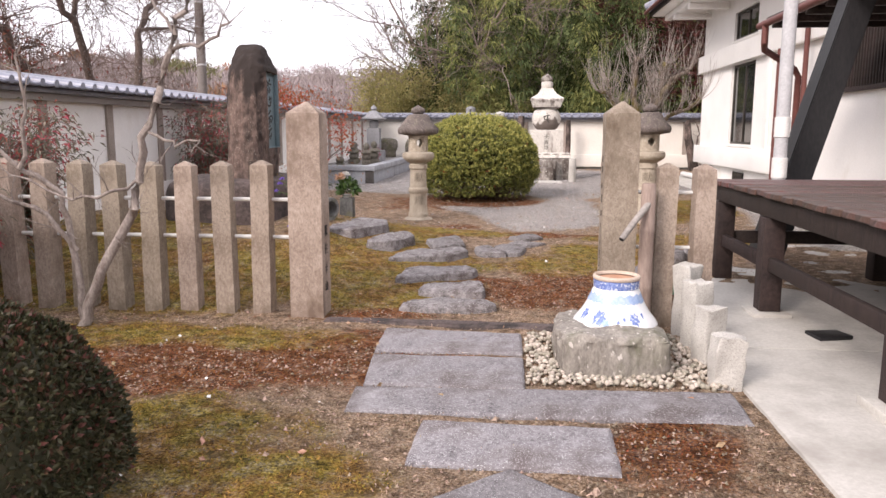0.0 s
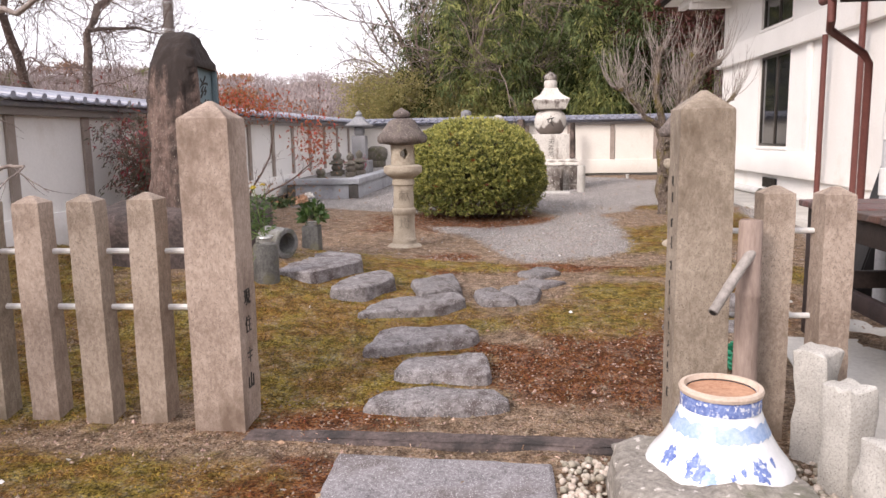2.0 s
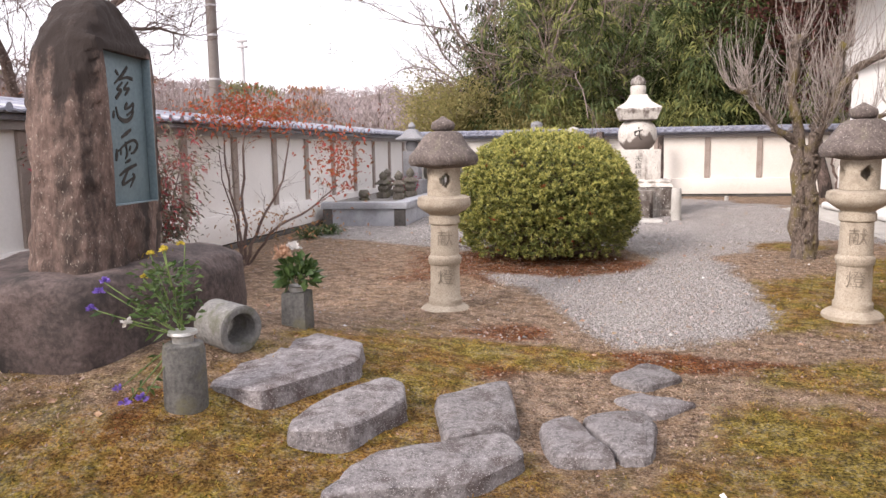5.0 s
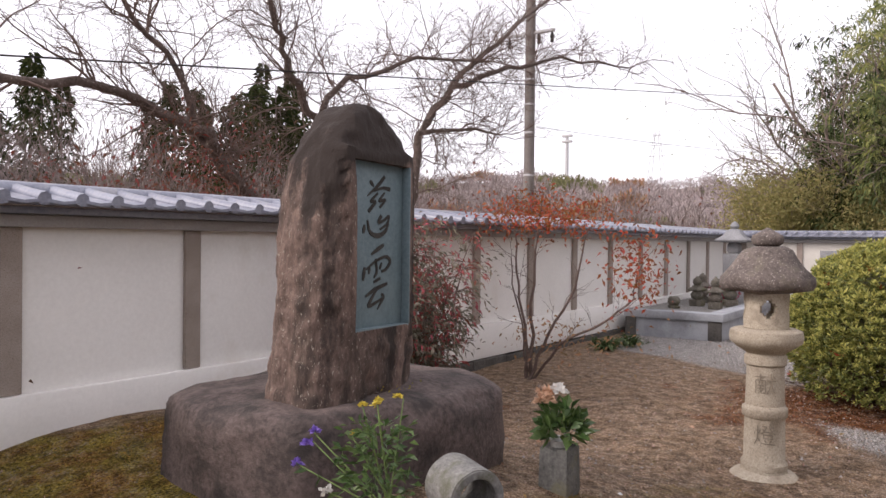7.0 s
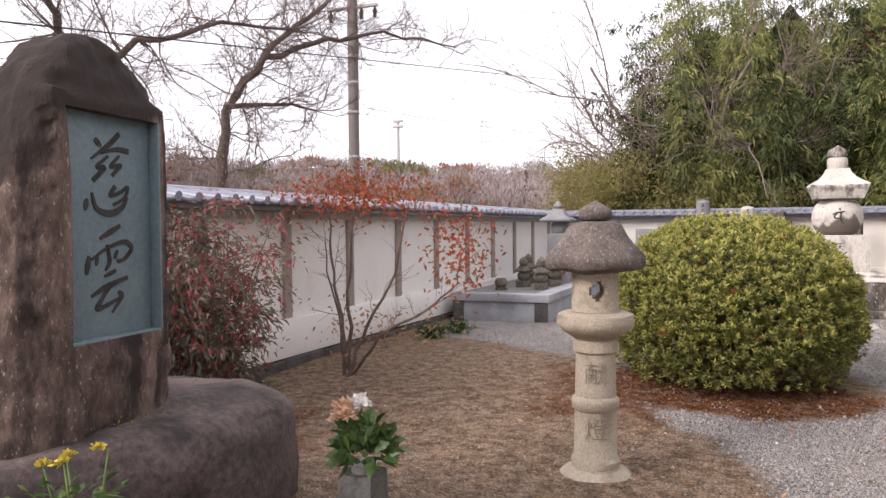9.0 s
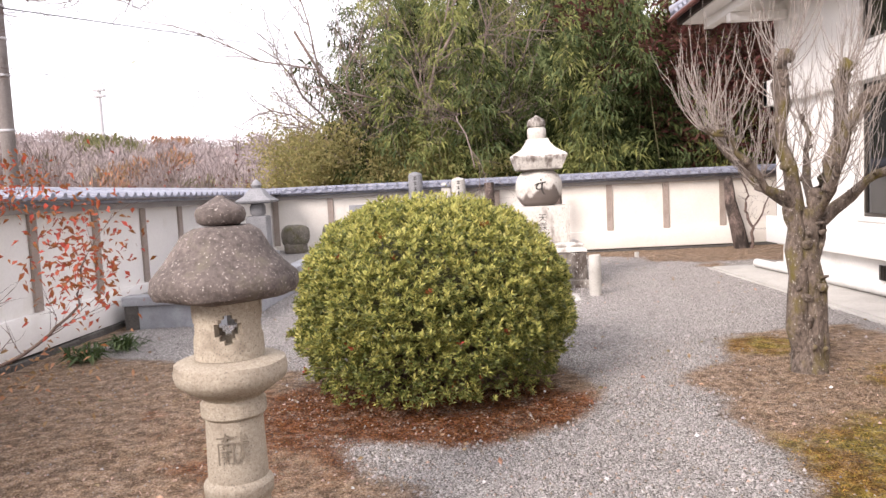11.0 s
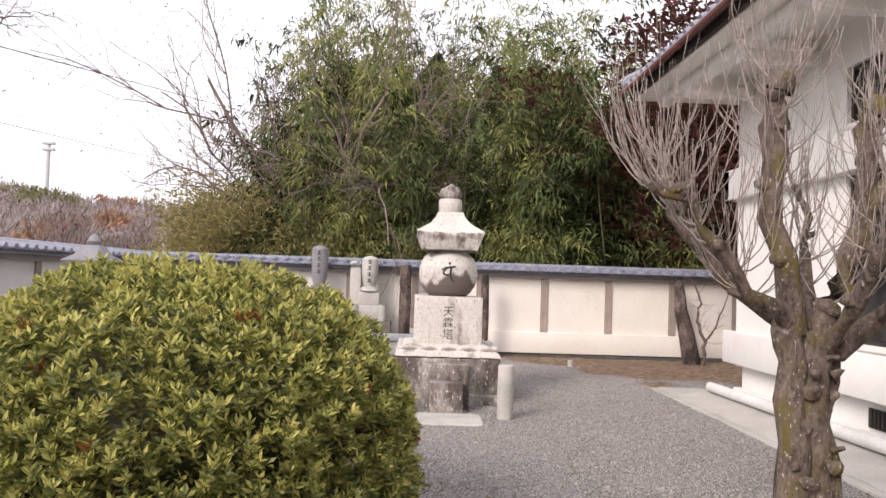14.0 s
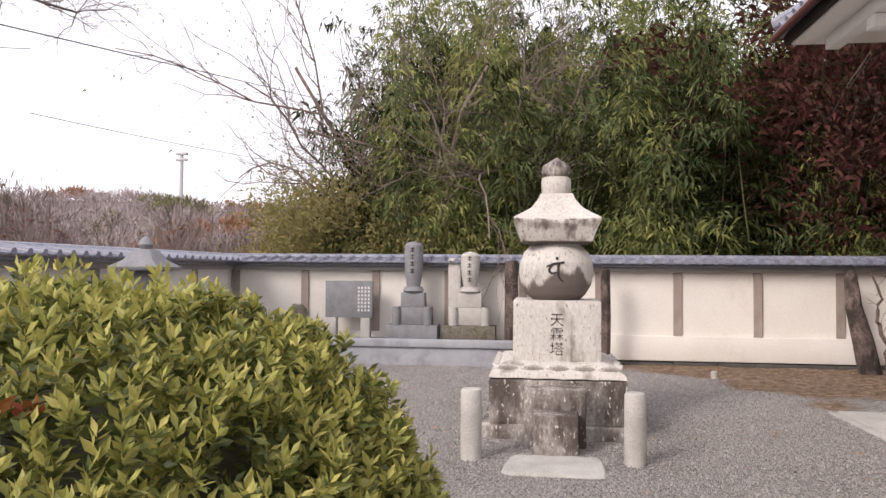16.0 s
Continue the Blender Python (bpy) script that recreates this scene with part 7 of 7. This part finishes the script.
# ---- flowers and vessels before the monument ----
def offerings():
    stone = material("grey_vase_stone", (0.06, 0.06, 0.058), (0.17, 0.165, 0.155), 8, 60, 0.85, 0.4, stain=(0.14, 0.13, 0.08), stain_scale=6, stain_part=0.35)
    steel = material("tin_collar", (0.40, 0.40, 0.38), (0.58, 0.58, 0.56), 20, 80, 0.4, 0.1, metal=0.7)
    stemg = material("flower_stem", (0.06, 0.10, 0.03), (0.15, 0.20, 0.06), 8, 40, 0.6, 0.0)
    leafg = material("cut_flower_leaves", (0.03, 0.065, 0.02), (0.11, 0.17, 0.055), 8, 40, 0.35, 0.0, vary=0.3, island=True, through=0.2)
    petal = {"yellow": material("yellow_petals", (0.45, 0.35, 0.04), (0.66, 0.54, 0.10), 20, 60, 0.6, 0.0, through=0.2), "violet": material("violet_petals", (0.14, 0.08, 0.36), (0.26, 0.17, 0.55), 20, 60, 0.6, 0.0, through=0.2),
             "peach": material("peach_petals", (0.50, 0.30, 0.19), (0.68, 0.46, 0.32), 20, 60, 0.7, 0.0, through=0.2), "white": material("white_petals", (0.6, 0.58, 0.55), (0.75, 0.73, 0.70), 20, 60, 0.7, 0.0, through=0.2)}
    rng = np.random.default_rng(12)
    def bloom(par, nm, p, r, key, count=26):
        rows = []
        for _ in range(count):
            d = rng.normal(0, 1, 3)
            d[2] = abs(d[2])
            rows.append((*(np.array(p) + d * r * 0.2), *d))
        part(nm, leaves(nm, rows, r, 0.7, 0.1, int(rng.integers(999)), 0.1, 0.3, 0.3), petal[key], par, key + " flower head", angle=0)
    # tall vase with mixed flowers
    z = ground_z(-2.04, 8.1)
    t = thing("flower_vase", pose(-2.04, 8.1, z - 0.02), "round grey stone vase with yellow and violet flowers", "vase")
    bm = bmesh.new()
    lathe(bm, ((0.100, 0), (0.105, 0.02), (0.102, 0.30), (0.096, 0.335), (0.08, 0.345)), 24)
    roughen(bm, 0.003, 9, 1)
    part("vase", bm, stone, t)
    bm = bmesh.new()
    lathe(bm, ((0.05, 0.34), (0.052, 0.375), (0.072, 0.385), (0.068, 0.40), (0.05, 0.398)), 20)
    part("collar", bm, steel, t, "dull tin collar")
    s = Limbs(300, 4)
    rows = []
    heads = [(-0.10, 0.05, 0.79, "yellow"), (-0.03, 0.08, 0.81, "yellow"), (-0.16, 0.02, 0.77, "yellow"), (-0.07, 0.0, 0.79, "yellow"), (-0.17, -0.02, 0.66, "yellow"), (-0.42, -0.02, 0.58, "violet"), (-0.45, -0.05, 0.50, "violet"), (-0.40, 0.0, 0.63, "violet"), (-0.20, -0.14, 0.46, "white"), (-0.14, -0.16, 0.10, "violet"), (-0.24, -0.14, 0.07, "violet"), (-0.30, -0.1, 0.12, "violet")]
    for x, y, h, key in heads:
        p0 = Vector((rng.normal(0, 0.015), rng.normal(0, 0.015), 0.37))
        d = Vector((x, y, h)) - p0
        s.limb(p0, d, d.length, 0.005, 0.003, 4, 0.02)
        for k in range(5):
            q = p0.lerp(Vector((x, y, h)), rng.uniform(0.25, 0.9))
            rows.append((*q, *rng.normal(0, 1, 3)))
        bloom(t, "flower", (x, y, h), 0.018 if key == "yellow" else 0.024, key)
    for _ in range(330):
        a = rng.uniform(0, 6.28)
        q = rng.uniform(0.02, 0.15)
        rows.append((math.cos(a) * q - 0.06, math.sin(a) * q, rng.uniform(0.42, 0.72), math.cos(a), math.sin(a), 0.2))
    part("stem_tangle", s.mesh("stems"), stemg, t, angle=0)
    part("leaf_spray", leaves("leafs", rows, 0.05, 0.35, 0.2, 8), leafg, t, angle=0)
    # vase with broad leaves and peach flowers
    z = ground_z(-2.06, 9.62)
    t = thing("flower_vase", pose(-2.06, 9.62, z - 0.02), "dark square stone vase with peach flowers and glossy leaves", "vase")
    bm = bmesh.new()
    lathe(bm, ((0.092, 0), (0.097, 0.02), (0.092, 0.26), (0.085, 0.27), (0.06, 0.268)), 24, square=0.6)
    roughen(bm, 0.003, 9, 2)
    part("vase", bm, stone, t)
    bm = bmesh.new()
    lathe(bm, ((0.05, 0.266), (0.052, 0.30), (0.07, 0.31), (0.05, 0.312)), 20)
    part("collar", bm, steel, t, "dull tin collar")
    rows = []
    for _ in range(190):
        d = rng.normal(0, 1, 3)
        d[2] = abs(d[2]) * 0.8 + 0.2
        d /= np.linalg.norm(d)
        q = rng.uniform(0.05, 0.15)
        rows.append((d[0] * q * 1.1 + 0.02, d[1] * q, 0.31 + d[2] * q * 1.3, *d))
    part("leaf_spray", leaves("leafs", rows, 0.085, 0.55, 0.2, 18), leafg, t, angle=0)
    for x, y, h, key in ((-0.07, 0.0, 0.55, "peach"), (-0.12, 0.02, 0.52, "peach"), (-0.03, 0.03, 0.57, "white"), (-0.10, -0.04, 0.50, "peach"), (-0.05, -0.05, 0.52, "peach"), (0.0, 0.0, 0.56, "white")):
        bloom(t, "flower", (x, y, h), 0.038, key)
    # short concrete pipe lying on its side
    bm = bmesh.new()
    n, ro, ri, L = 36, 0.142, 0.098, 0.27
    rings = []
    for r, x in ((ro, 0), (ro, L), (ri, L), (ri, 0)):
        rings.append([bm.verts.new((x, r * math.cos(2 * math.pi * i / n), r * math.sin(2 * math.pi * i / n))) for i in range(n)])
    for a, b in zip(rings, rings[1:] + rings[:1]):
        for i in range(n):
            j = (i + 1) % n
            bm.faces.new((a[i], a[j], b[j], b[i]))
    bmesh.ops.recalc_face_normals(bm, faces=bm.faces)
    bmesh.ops.bevel(bm, geom=[e for e in bm.edges if e.calc_face_angle(0) > 1.2], offset=0.006, segments=2, affect="EDGES")
    roughen(bm, 0.003, 12, 1)
    solid("concrete_pipe", bm, material("old_concrete", (0.11, 0.11, 0.105), (0.27, 0.265, 0.255), 8, 50, 0.9, 0.5, stain=(0.12, 0.12, 0.09), stain_scale=7, stain_part=0.4), pose(-2.30, 8.90, ground_z(-2.25, 8.85) + 0.115, 0, 3, -28),
          "short grey concrete pipe lying on its side", "pipe")


offerings()


# ---- shrubs along the west wall ----
def maple():
    t = guided("red_maple", pose(-4.28, 13.4, ground_z(-4.3, 13.4) - 0.03), "young red-leaved maple shrub by the white wall", "tree",
               [(((0, 0, 0), (-0.03, 0, 0.62), (-0.18, 0.05, 1.25), (-0.25, 0.1, 1.85)), 0.022, 0.007), (((0.02, 0.02, 0), (0.03, 0, 0.7), (0.1, 0, 1.5), (0.14, 0.05, 2.15)), 0.024, 0.007), (((0.03, -0.03, 0), (0.25, 0, 0.55), (0.6, -0.05, 1.1), (0.75, -0.05, 1.75)), 0.022, 0.007),
                (((0.04, 0, 0), (0.4, -0.05, 0.45), (0.95, -0.1, 0.75), (1.25, -0.1, 1.0), (1.35, -0.1, 1.35)), 0.018, 0.006), (((0, 0, 0.1), (-0.2, 0.1, 0.8), (-0.32, 0.15, 1.4)), 0.014, 0.006)], TWIG_DARK, 400, (3, 0.42, 0.005), 1, 1)
    rng = np.random.default_rng(40)
    rows, low = [], []
    for i in range(1500):
        # flat leafy tiers near the top
        x = rng.normal(0.15, 0.42)
        rows.append((x, rng.normal(0.02, 0.30), rng.normal(1.93 - 0.12 * abs(x - 0.1), 0.13), rng.normal(0, 1), rng.normal(0, 1), -0.2))
    for i in range(520):
        rows.append((rng.normal(1.3, 0.16), rng.normal(-0.1, 0.2), rng.normal(1.35, 0.22), rng.normal(0, 1), rng.normal(0, 1), -0.2))
    for i in range(280):
        low.append((rng.normal(0.5, 0.45), rng.normal(-0.1, 0.2), rng.normal(0.55, 0.15), rng.normal(0, 1), rng.normal(0, 1), -0.2))
    part("leaf_tier", leaves("leaf_tier", rows, 0.052, 0.5, 0.3, 3, -0.1), LEAF_RED, t, "orange-red leaves", angle=0)
    part("lower_leaf_tier", leaves("lower_leaf_tier", low, 0.05, 0.45, 0.3, 4, -0.1), material("tan_leaves", (0.28, 0.15, 0.07), (0.42, 0.26, 0.15), 3, 30, 0.7, 0.0, vary=0.3, island=True, through=0.3), t, "withered tan leaves", angle=0)


maple()


def nandina(m, label, h, w, seed):
    t = thing("nandina", m, label, "shrub")
    rng = np.random.default_rng(seed)
    s = Limbs(seed, 5)
    green, red = [], []
    for i in range(int(60 * w)):
        a = rng.uniform(0, 6.28)
        d = Vector((math.cos(a) * 0.36 * w, math.sin(a) * 0.32 * w, 1))
        path = s.limb((math.cos(a) * 0.08, math.sin(a) * 0.08, -0.02), d, h * rng.uniform(0.55, 1.0), 0.009, 0.004, 6, 0.06, -0.02)
        for j in range(2, 7):
            for _ in range(5):
                p = path[j][0]
                b = rng.uniform(0, 6.28)
                e = Vector((math.cos(b), math.sin(b), rng.uniform(-0.5, 0.5)))
                q = s.limb(p, e, rng.uniform(0.15, 0.34), 0.003, 0.0015, 3, 0.10, -0.06, 3)
                for k in range(12):
                    u = q[1 + k % 3][0]
                    (red if rng.random() < (0.38 if j > 4 else 0.2) else green).append((*(np.array(u) + rng.normal(0, 0.035, 3)), *(np.array(e) + rng.normal(0, 0.5, 3))))
    part("stem_tangle", s.mesh("stems"), TWIG_DARK, t, angle=0)
    part("foliage", leaves("foliage", green, 0.062, 0.3, 0.35, seed, -0.2), material("nandina_leaves", (0.085, 0.085, 0.06), (0.25, 0.22, 0.16), 5, 30, 0.5, 0.0, vary=0.4, island=True, through=0.2), t, angle=0)
    part("red_foliage", leaves("red_foliage", red, 0.062, 0.3, 0.35, seed + 1, -0.2), LEAF_CRIMSON, t, "crimson winter leaves", angle=0)


nandina(pose(-4.35, 11.35, ground_z(-4.35, 11.35)), "bushy nandina with crimson winter leaves by the wall", 1.82, 0.72, 61)
nandina(pose(-4.75, 6.4, ground_z(-4.75, 6.4)), "thin nandina with red leaves behind the fence", 1.7, 0.9, 71)
nandina(pose(-4.3, 5.0, 0), "thin red-leaved nandina at the fence", 1.5, 0.8, 81)

guided("bare_shrub", pose(-3.16, 5.33, 0), "leafless pale-barked shrub tree with knobbly twigs by the fence", "tree",
       [(((0, 0, -0.05), (0.15, 0, 0.33), (0.40, 0, 0.77), (0.50, 0.02, 1.08), (0.62, 0, 1.51), (0.80, 0.02, 2.03), (0.93, 0.05, 2.40), (0.98, 0.1, 2.9)), 0.042, 0.016), (((0.80, 0.02, 2.03), (1.05, -0.05, 2.06), (1.3, -0.1, 2.2)), 0.017, 0.008),
        (((0.52, 0.02, 1.10), (0.35, -0.1, 1.02), (0.1, -0.15, 0.98), (-0.3, -0.2, 1.15)), 0.014, 0.007), (((0.64, 0, 1.45), (0.85, -0.05, 1.36), (1.05, -0.1, 1.40)), 0.012, 0.006), (((-0.02, 0.1, -0.05), (-0.05, 0.1, 0.6), (-0.14, 0.1, 1.0), (-0.5, 0.05, 1.25), (-0.9, 0, 1.5)), 0.03, 0.014),
        (((-0.05, 0.1, 0.6), (-0.3, 0.0, 0.9), (-0.6, -0.1, 1.0)), 0.022, 0.012), (((-0.4, 0.05, 1.18), (-0.3, 0, 1.6), (-0.35, 0, 2.0)), 0.018, 0.008), (((0.85, 0.03, 2.15), (0.6, 0, 2.5), (0.5, 0, 2.9)), 0.012, 0.005)], BARK, 500, (3, 0.2, 0.006), 1, 1)
guided("crooked_shrub", pose(6.05, 24.9, 0.2), "small crooked leafless shrub by the back wall", "shrub",
       [(((0, 0, 0), (0.05, 0, 0.5), (-0.15, 0, 0.9), (-0.05, 0, 1.2), (-0.2, 0, 1.6)), 0.04, 0.015), (((0.05, 0, 0.5), (0.25, 0, 0.8), (0.5, 0, 1.5)), 0.025, 0.008)], TWIG_DARK, 540, (3, 0.3, 0.006), 1, 1)

# tufts of green blades by the wall
for x, y, k in ((-4.2, 16.4, 1), (-4.35, 15.9, 2), (-4.6, 12.2, 3)):
    rng = np.random.default_rng(k)
    rows = [(rng.normal(0, 0.06), rng.normal(0, 0.06), 0, rng.normal(0, 0.6), rng.normal(0, 0.6), 0.8) for _ in range(150)]
    me = leaves("grass_tuft", rows, 0.32, 0.06, 0.45, k, 0.0, 0.2, 0.2)
    solid("grass_tuft", me, material("dark_grass", (0.035, 0.06, 0.02), (0.09, 0.13, 0.045), 6, 30, 0.6, 0.0, vary=0.3, island=True), pose(x, y, ground_z(x, y)), "tuft of dark arching grass by the wall", "grass", "grass tufts", angle=0)


# ---- small things along the building ----
bm = bmesh.new()
tube(bm, [(4.72, 21.2, 0.34), (4.80, 19.0, 0.34), (4.86, 17.3, 0.34)], 0.07, 14)
wp = solid("lying_pipe", bm, RAIL, Matrix(), "white plastic pipe lying along the foundation", "pipe")
# black end disc stands for the shade inside the pipe
bm = bmesh.new()
tube(bm, [(4.862, 17.298, 0.34), (4.862, 17.288, 0.34)], 0.055, 14)
part("mouth", bm, BLACK, wp)
for i, (x, y, s) in enumerate(((4.85, 16.6, 0.22), (4.88, 16.15, 0.26), (4.85, 15.75, 0.22), (4.8, 17.05, 0.18))):
    bm = bmesh.new()
    rock(bm, s, s * 0.8, s * 0.9, 60 + i, 0.8, 4, 0.3, 0.1)
    solid("garden_stone", bm, MOSSY if i % 2 else BASE_ROCK, pose(x, y, 0.245), "rough grey garden stone set by the foundation", "stone", "stones by the foundation")
green_plastic = material("green_hose", (0.01, 0.16, 0.08), (0.03, 0.27, 0.15), 6, 50, 0.4, 0.05)
bm = bmesh.new()
path = []
for i in range(150):
    a = i * 0.35
    r = 0.14 + 0.03 * math.sin(i * 0.9)
    path.append((r * math.cos(a), r * math.sin(a), 0.02 + 0.10 * (i / 150) + 0.01 * math.sin(i * 2.1)))
tube(bm, path, 0.013, 6)
solid("garden_hose", bm, green_plastic, pose(1.42, 6.75, ground_z(1.4, 6.75)), "coiled green garden hose on the ground", "hose")
for i, (x, y, s) in enumerate(((1.75, 7.95, 0.3), (2.05, 8.3, 0.25), (1.55, 8.2, 0.22))):
    bm = bmesh.new()
    rock(bm, s, s * 0.8, s * 0.7, 80 + i, 0.7, 3, 0.25, 0.1)
    solid("garden_stone", bm, STEP, pose(x, y, ground_z(x, y) - 0.02), "rough grey stone by the stage foot", "stone", "stones by the stage")
bm = bmesh.new()
lathe(bm, ((0.05, -0.05), (0.05, 0.10), (0.04, 0.11)), 10)
solid("marker_stub", bm, PALE_GRANITE, pose(3.35, 24.2, 0.23), "tiny concrete marker stub in the gravel", "marker")


# small crimson shrub at the terrace
rng = np.random.default_rng(44)
rows = []
s = Limbs(450, 4)
for i in range(26):
    a = rng.uniform(0, 6.28)
    path = s.limb((0, 0, -0.02), (math.cos(a) * 0.5, math.sin(a) * 0.5, 1), rng.uniform(0.25, 0.5), 0.006, 0.002, 5, 0.12)
    for p, d, r in path[1:]:
        for _ in range(9):
            rows.append((*(np.array(p) + rng.normal(0, 0.035, 3)), *rng.normal(0, 1, 3)))
cs = thing("crimson_shrub", pose(-3.75, 20.0, TZ), "small crimson-leaved shrub among the mossy grave stones", "shrub")
part("stem_spray", s.mesh("stems"), TWIG_DARK, cs, angle=0)
part("foliage", leaves("foliage", rows, 0.045, 0.5, 0.2, 45), material("purple_red_leaves", (0.16, 0.02, 0.035), (0.34, 0.06, 0.08), 6, 30, 0.6, 0.0, vary=0.3, island=True, through=0.25), cs, angle=0)

# ---- loose cover on the ground ----
def cover():
    rng = np.random.default_rng(99)
    # grey gravel
    v, f = [], []
    cone = np.array([(1, 0, -0.3), (0, 1, -0.3), (-1, 0, -0.3), (0, -1, -0.3), (0.15, 0.1, 0.8)], float)
    tri = ((0, 1, 4), (1, 2, 4), (2, 3, 4), (3, 0, 4))
    def stone(x, y, z, r):
        q = cone * r * rng.uniform(0.6, 1.3, 3) * rng.uniform(0.75, 1.25, (5, 1))
        a = rng.uniform(0, 6.28)
        c_, s_ = math.cos(a), math.sin(a)
        q = q @ np.array([[c_, -s_, 0.15], [s_, c_, 0.1], [0, 0.2, 0.85]])
        b = len(v)
        v.extend((q + [x, y, z]).tolist())
        f.extend([b + k for k in t] for t in tri)
    count = 0
    while count < 92000:
        x, y = rng.uniform(-4.4, 4.1), 10.2 + 14.5 * rng.random() ** 1.3
        g = gravel_at(x, y)
        if rng.random() > g * 0.98 + 0.02 or math.hypot((x + 0.6) / 0.9, (y - 14.3) / 0.85) < 1:
            continue
        stone(x, y, ground_z(x, y) + 0.005, rng.uniform(0.006, 0.013) * (1.7 if rng.random() < 0.04 else 1))
        count += 1
    me = raw("gravel", v, f)
    me.materials.append(material("grey_gravel", (0.135, 0.124, 0.118), (0.40, 0.37, 0.355), 30, 80, 0.9, 0.1, vary=0.36, island=True))
    tagged(new("gravel", me), "loose grey gravel strewn over the court", "gravel", kind="stuff")
    # small stones and crumbs of earth over the bare ground
    v, f = [], []
    count = 0
    while count < 26000:
        y = 1.8 + 14.0 * rng.random() ** 1.25
        x = rng.uniform(-4.9, 1.35 if y < 7.6 else 4.0)
        if max(patch(x, y, *p) for p in MOSS) > 0.75 * rng.random() + 0.2:
            continue
        stone(x, y, ground_z(x, y) + 0.008, rng.uniform(0.004, 0.010) * (1.9 if rng.random() < 0.03 else 1))
        count += 1
    me = raw("small_stones", v, f)
    me.materials.append(material("earth_crumbs", (0.12, 0.075, 0.052), (0.42, 0.325, 0.25), 30, 80, 0.95, 0.1, vary=0.4, island=True))
    tagged(new("small_stones", me), "small stones and crumbs of earth on bare ground", "pebbles", kind="stuff")
    # blades of moss and litter
    sets = {"moss": [], "rust": [], "litter": []}
    while sum(len(s) for s in sets.values()) < 130000:
        y = 1.6 + 12.8 * rng.random() ** 1.3
        x = rng.uniform(-4.9, 2.0 if y < 7.8 else 4.0)
        if (y > 10.2 and gravel_at(x, y) > 0.5) or (x > 1.35 and y < 7.6):
            continue
        if noise.noise(Vector((x * 9, y * 9, 3))) + 0.5 * noise.noise(Vector((x * 30, y * 30, 5))) < rng.uniform(-0.5, 0.3):
            continue
        m = max(patch(x, y, *p) for p in MOSS)
        r = max(patch(x, y, *p) for p in RUST)
        k = "moss" if m > rng.uniform(0.1, 0.7) else "rust" if r > rng.uniform(0.1, 0.7) else "litter"
        z = ground_z(x, y) + 0.014 * noise.fractal(Vector((x * 2.2, y * 2.2, 0)), 1, 2, 5) + 0.012 * m * (1 if k == "moss" else 0.5)
        for _ in range(5):
            up = 0.9 if k != "litter" else 0.12
            sets[k].append((x + rng.normal(0, 0.012), y + rng.normal(0, 0.012), z - 0.004, rng.normal(0, 0.7), rng.normal(0, 0.7), up))
    for k, size, asp, cols, label in (("moss", 0.026, 0.2, ((0.13, 0.09, 0.014), (0.40, 0.29, 0.06)), "short yellow-green moss sprouts on the ground"), ("rust", 0.024, 0.2, ((0.08, 0.027, 0.009), (0.27, 0.115, 0.035)), "short rust-brown withered moss on the ground"),
                                      ("litter", 0.034, 0.12, ((0.17, 0.11, 0.065), (0.58, 0.46, 0.33)), "dry straw and needle litter on the ground")):
        me = leaves("ground_" + k, sets[k], size, asp, 0.2, 7, 0.0, 0.2, 0.35)
        me.materials.append(material(k + "_cover", *cols, 20, 60, 0.95, 0.0, vary=0.5, island=True))
        tagged(new("ground_" + k, me), label, "ground cover", kind="stuff")
    rows = []
    for i in range(900):
        y = 2 + 22 * rng.random() ** 1.3
        x = rng.uniform(-4.8, 1.3 if y < 8 else 4.0)
        rows.append((x, y, ground_z(x, y) + 0.014, rng.normal(0, 1), rng.normal(0, 1), 0.05))
    me = leaves("fallen_leaves", rows, 0.045, 0.55, 0.0, 17, 0.05, 0.3, 0.15)
    me.materials.append(material("fallen_leaf", (0.16, 0.09, 0.045), (0.42, 0.30, 0.19), 10, 40, 0.8, 0.0, vary=0.5, island=True))
    tagged(new("fallen_leaves", me), "scattered dry brown fallen leaves", "leaves", kind="stuff")
    rows = []
    for i in range(90):
        y = 2 + 14 * rng.random()
        x = rng.uniform(-3.6, 1.3 if y < 8 else 3.4)
        rows.append((x, y, ground_z(x, y) + 0.016, rng.normal(0, 1), rng.normal(0, 1), 0.05))
    me = leaves("pale_chips", rows, 0.028, 0.8, 0.0, 19, 0.05, 0.3, 0.1)
    me.materials.append(RAIL)
    tagged(new("pale_chips", me), "small pale chips scattered on the earth", "chips", kind="stuff")


cover()
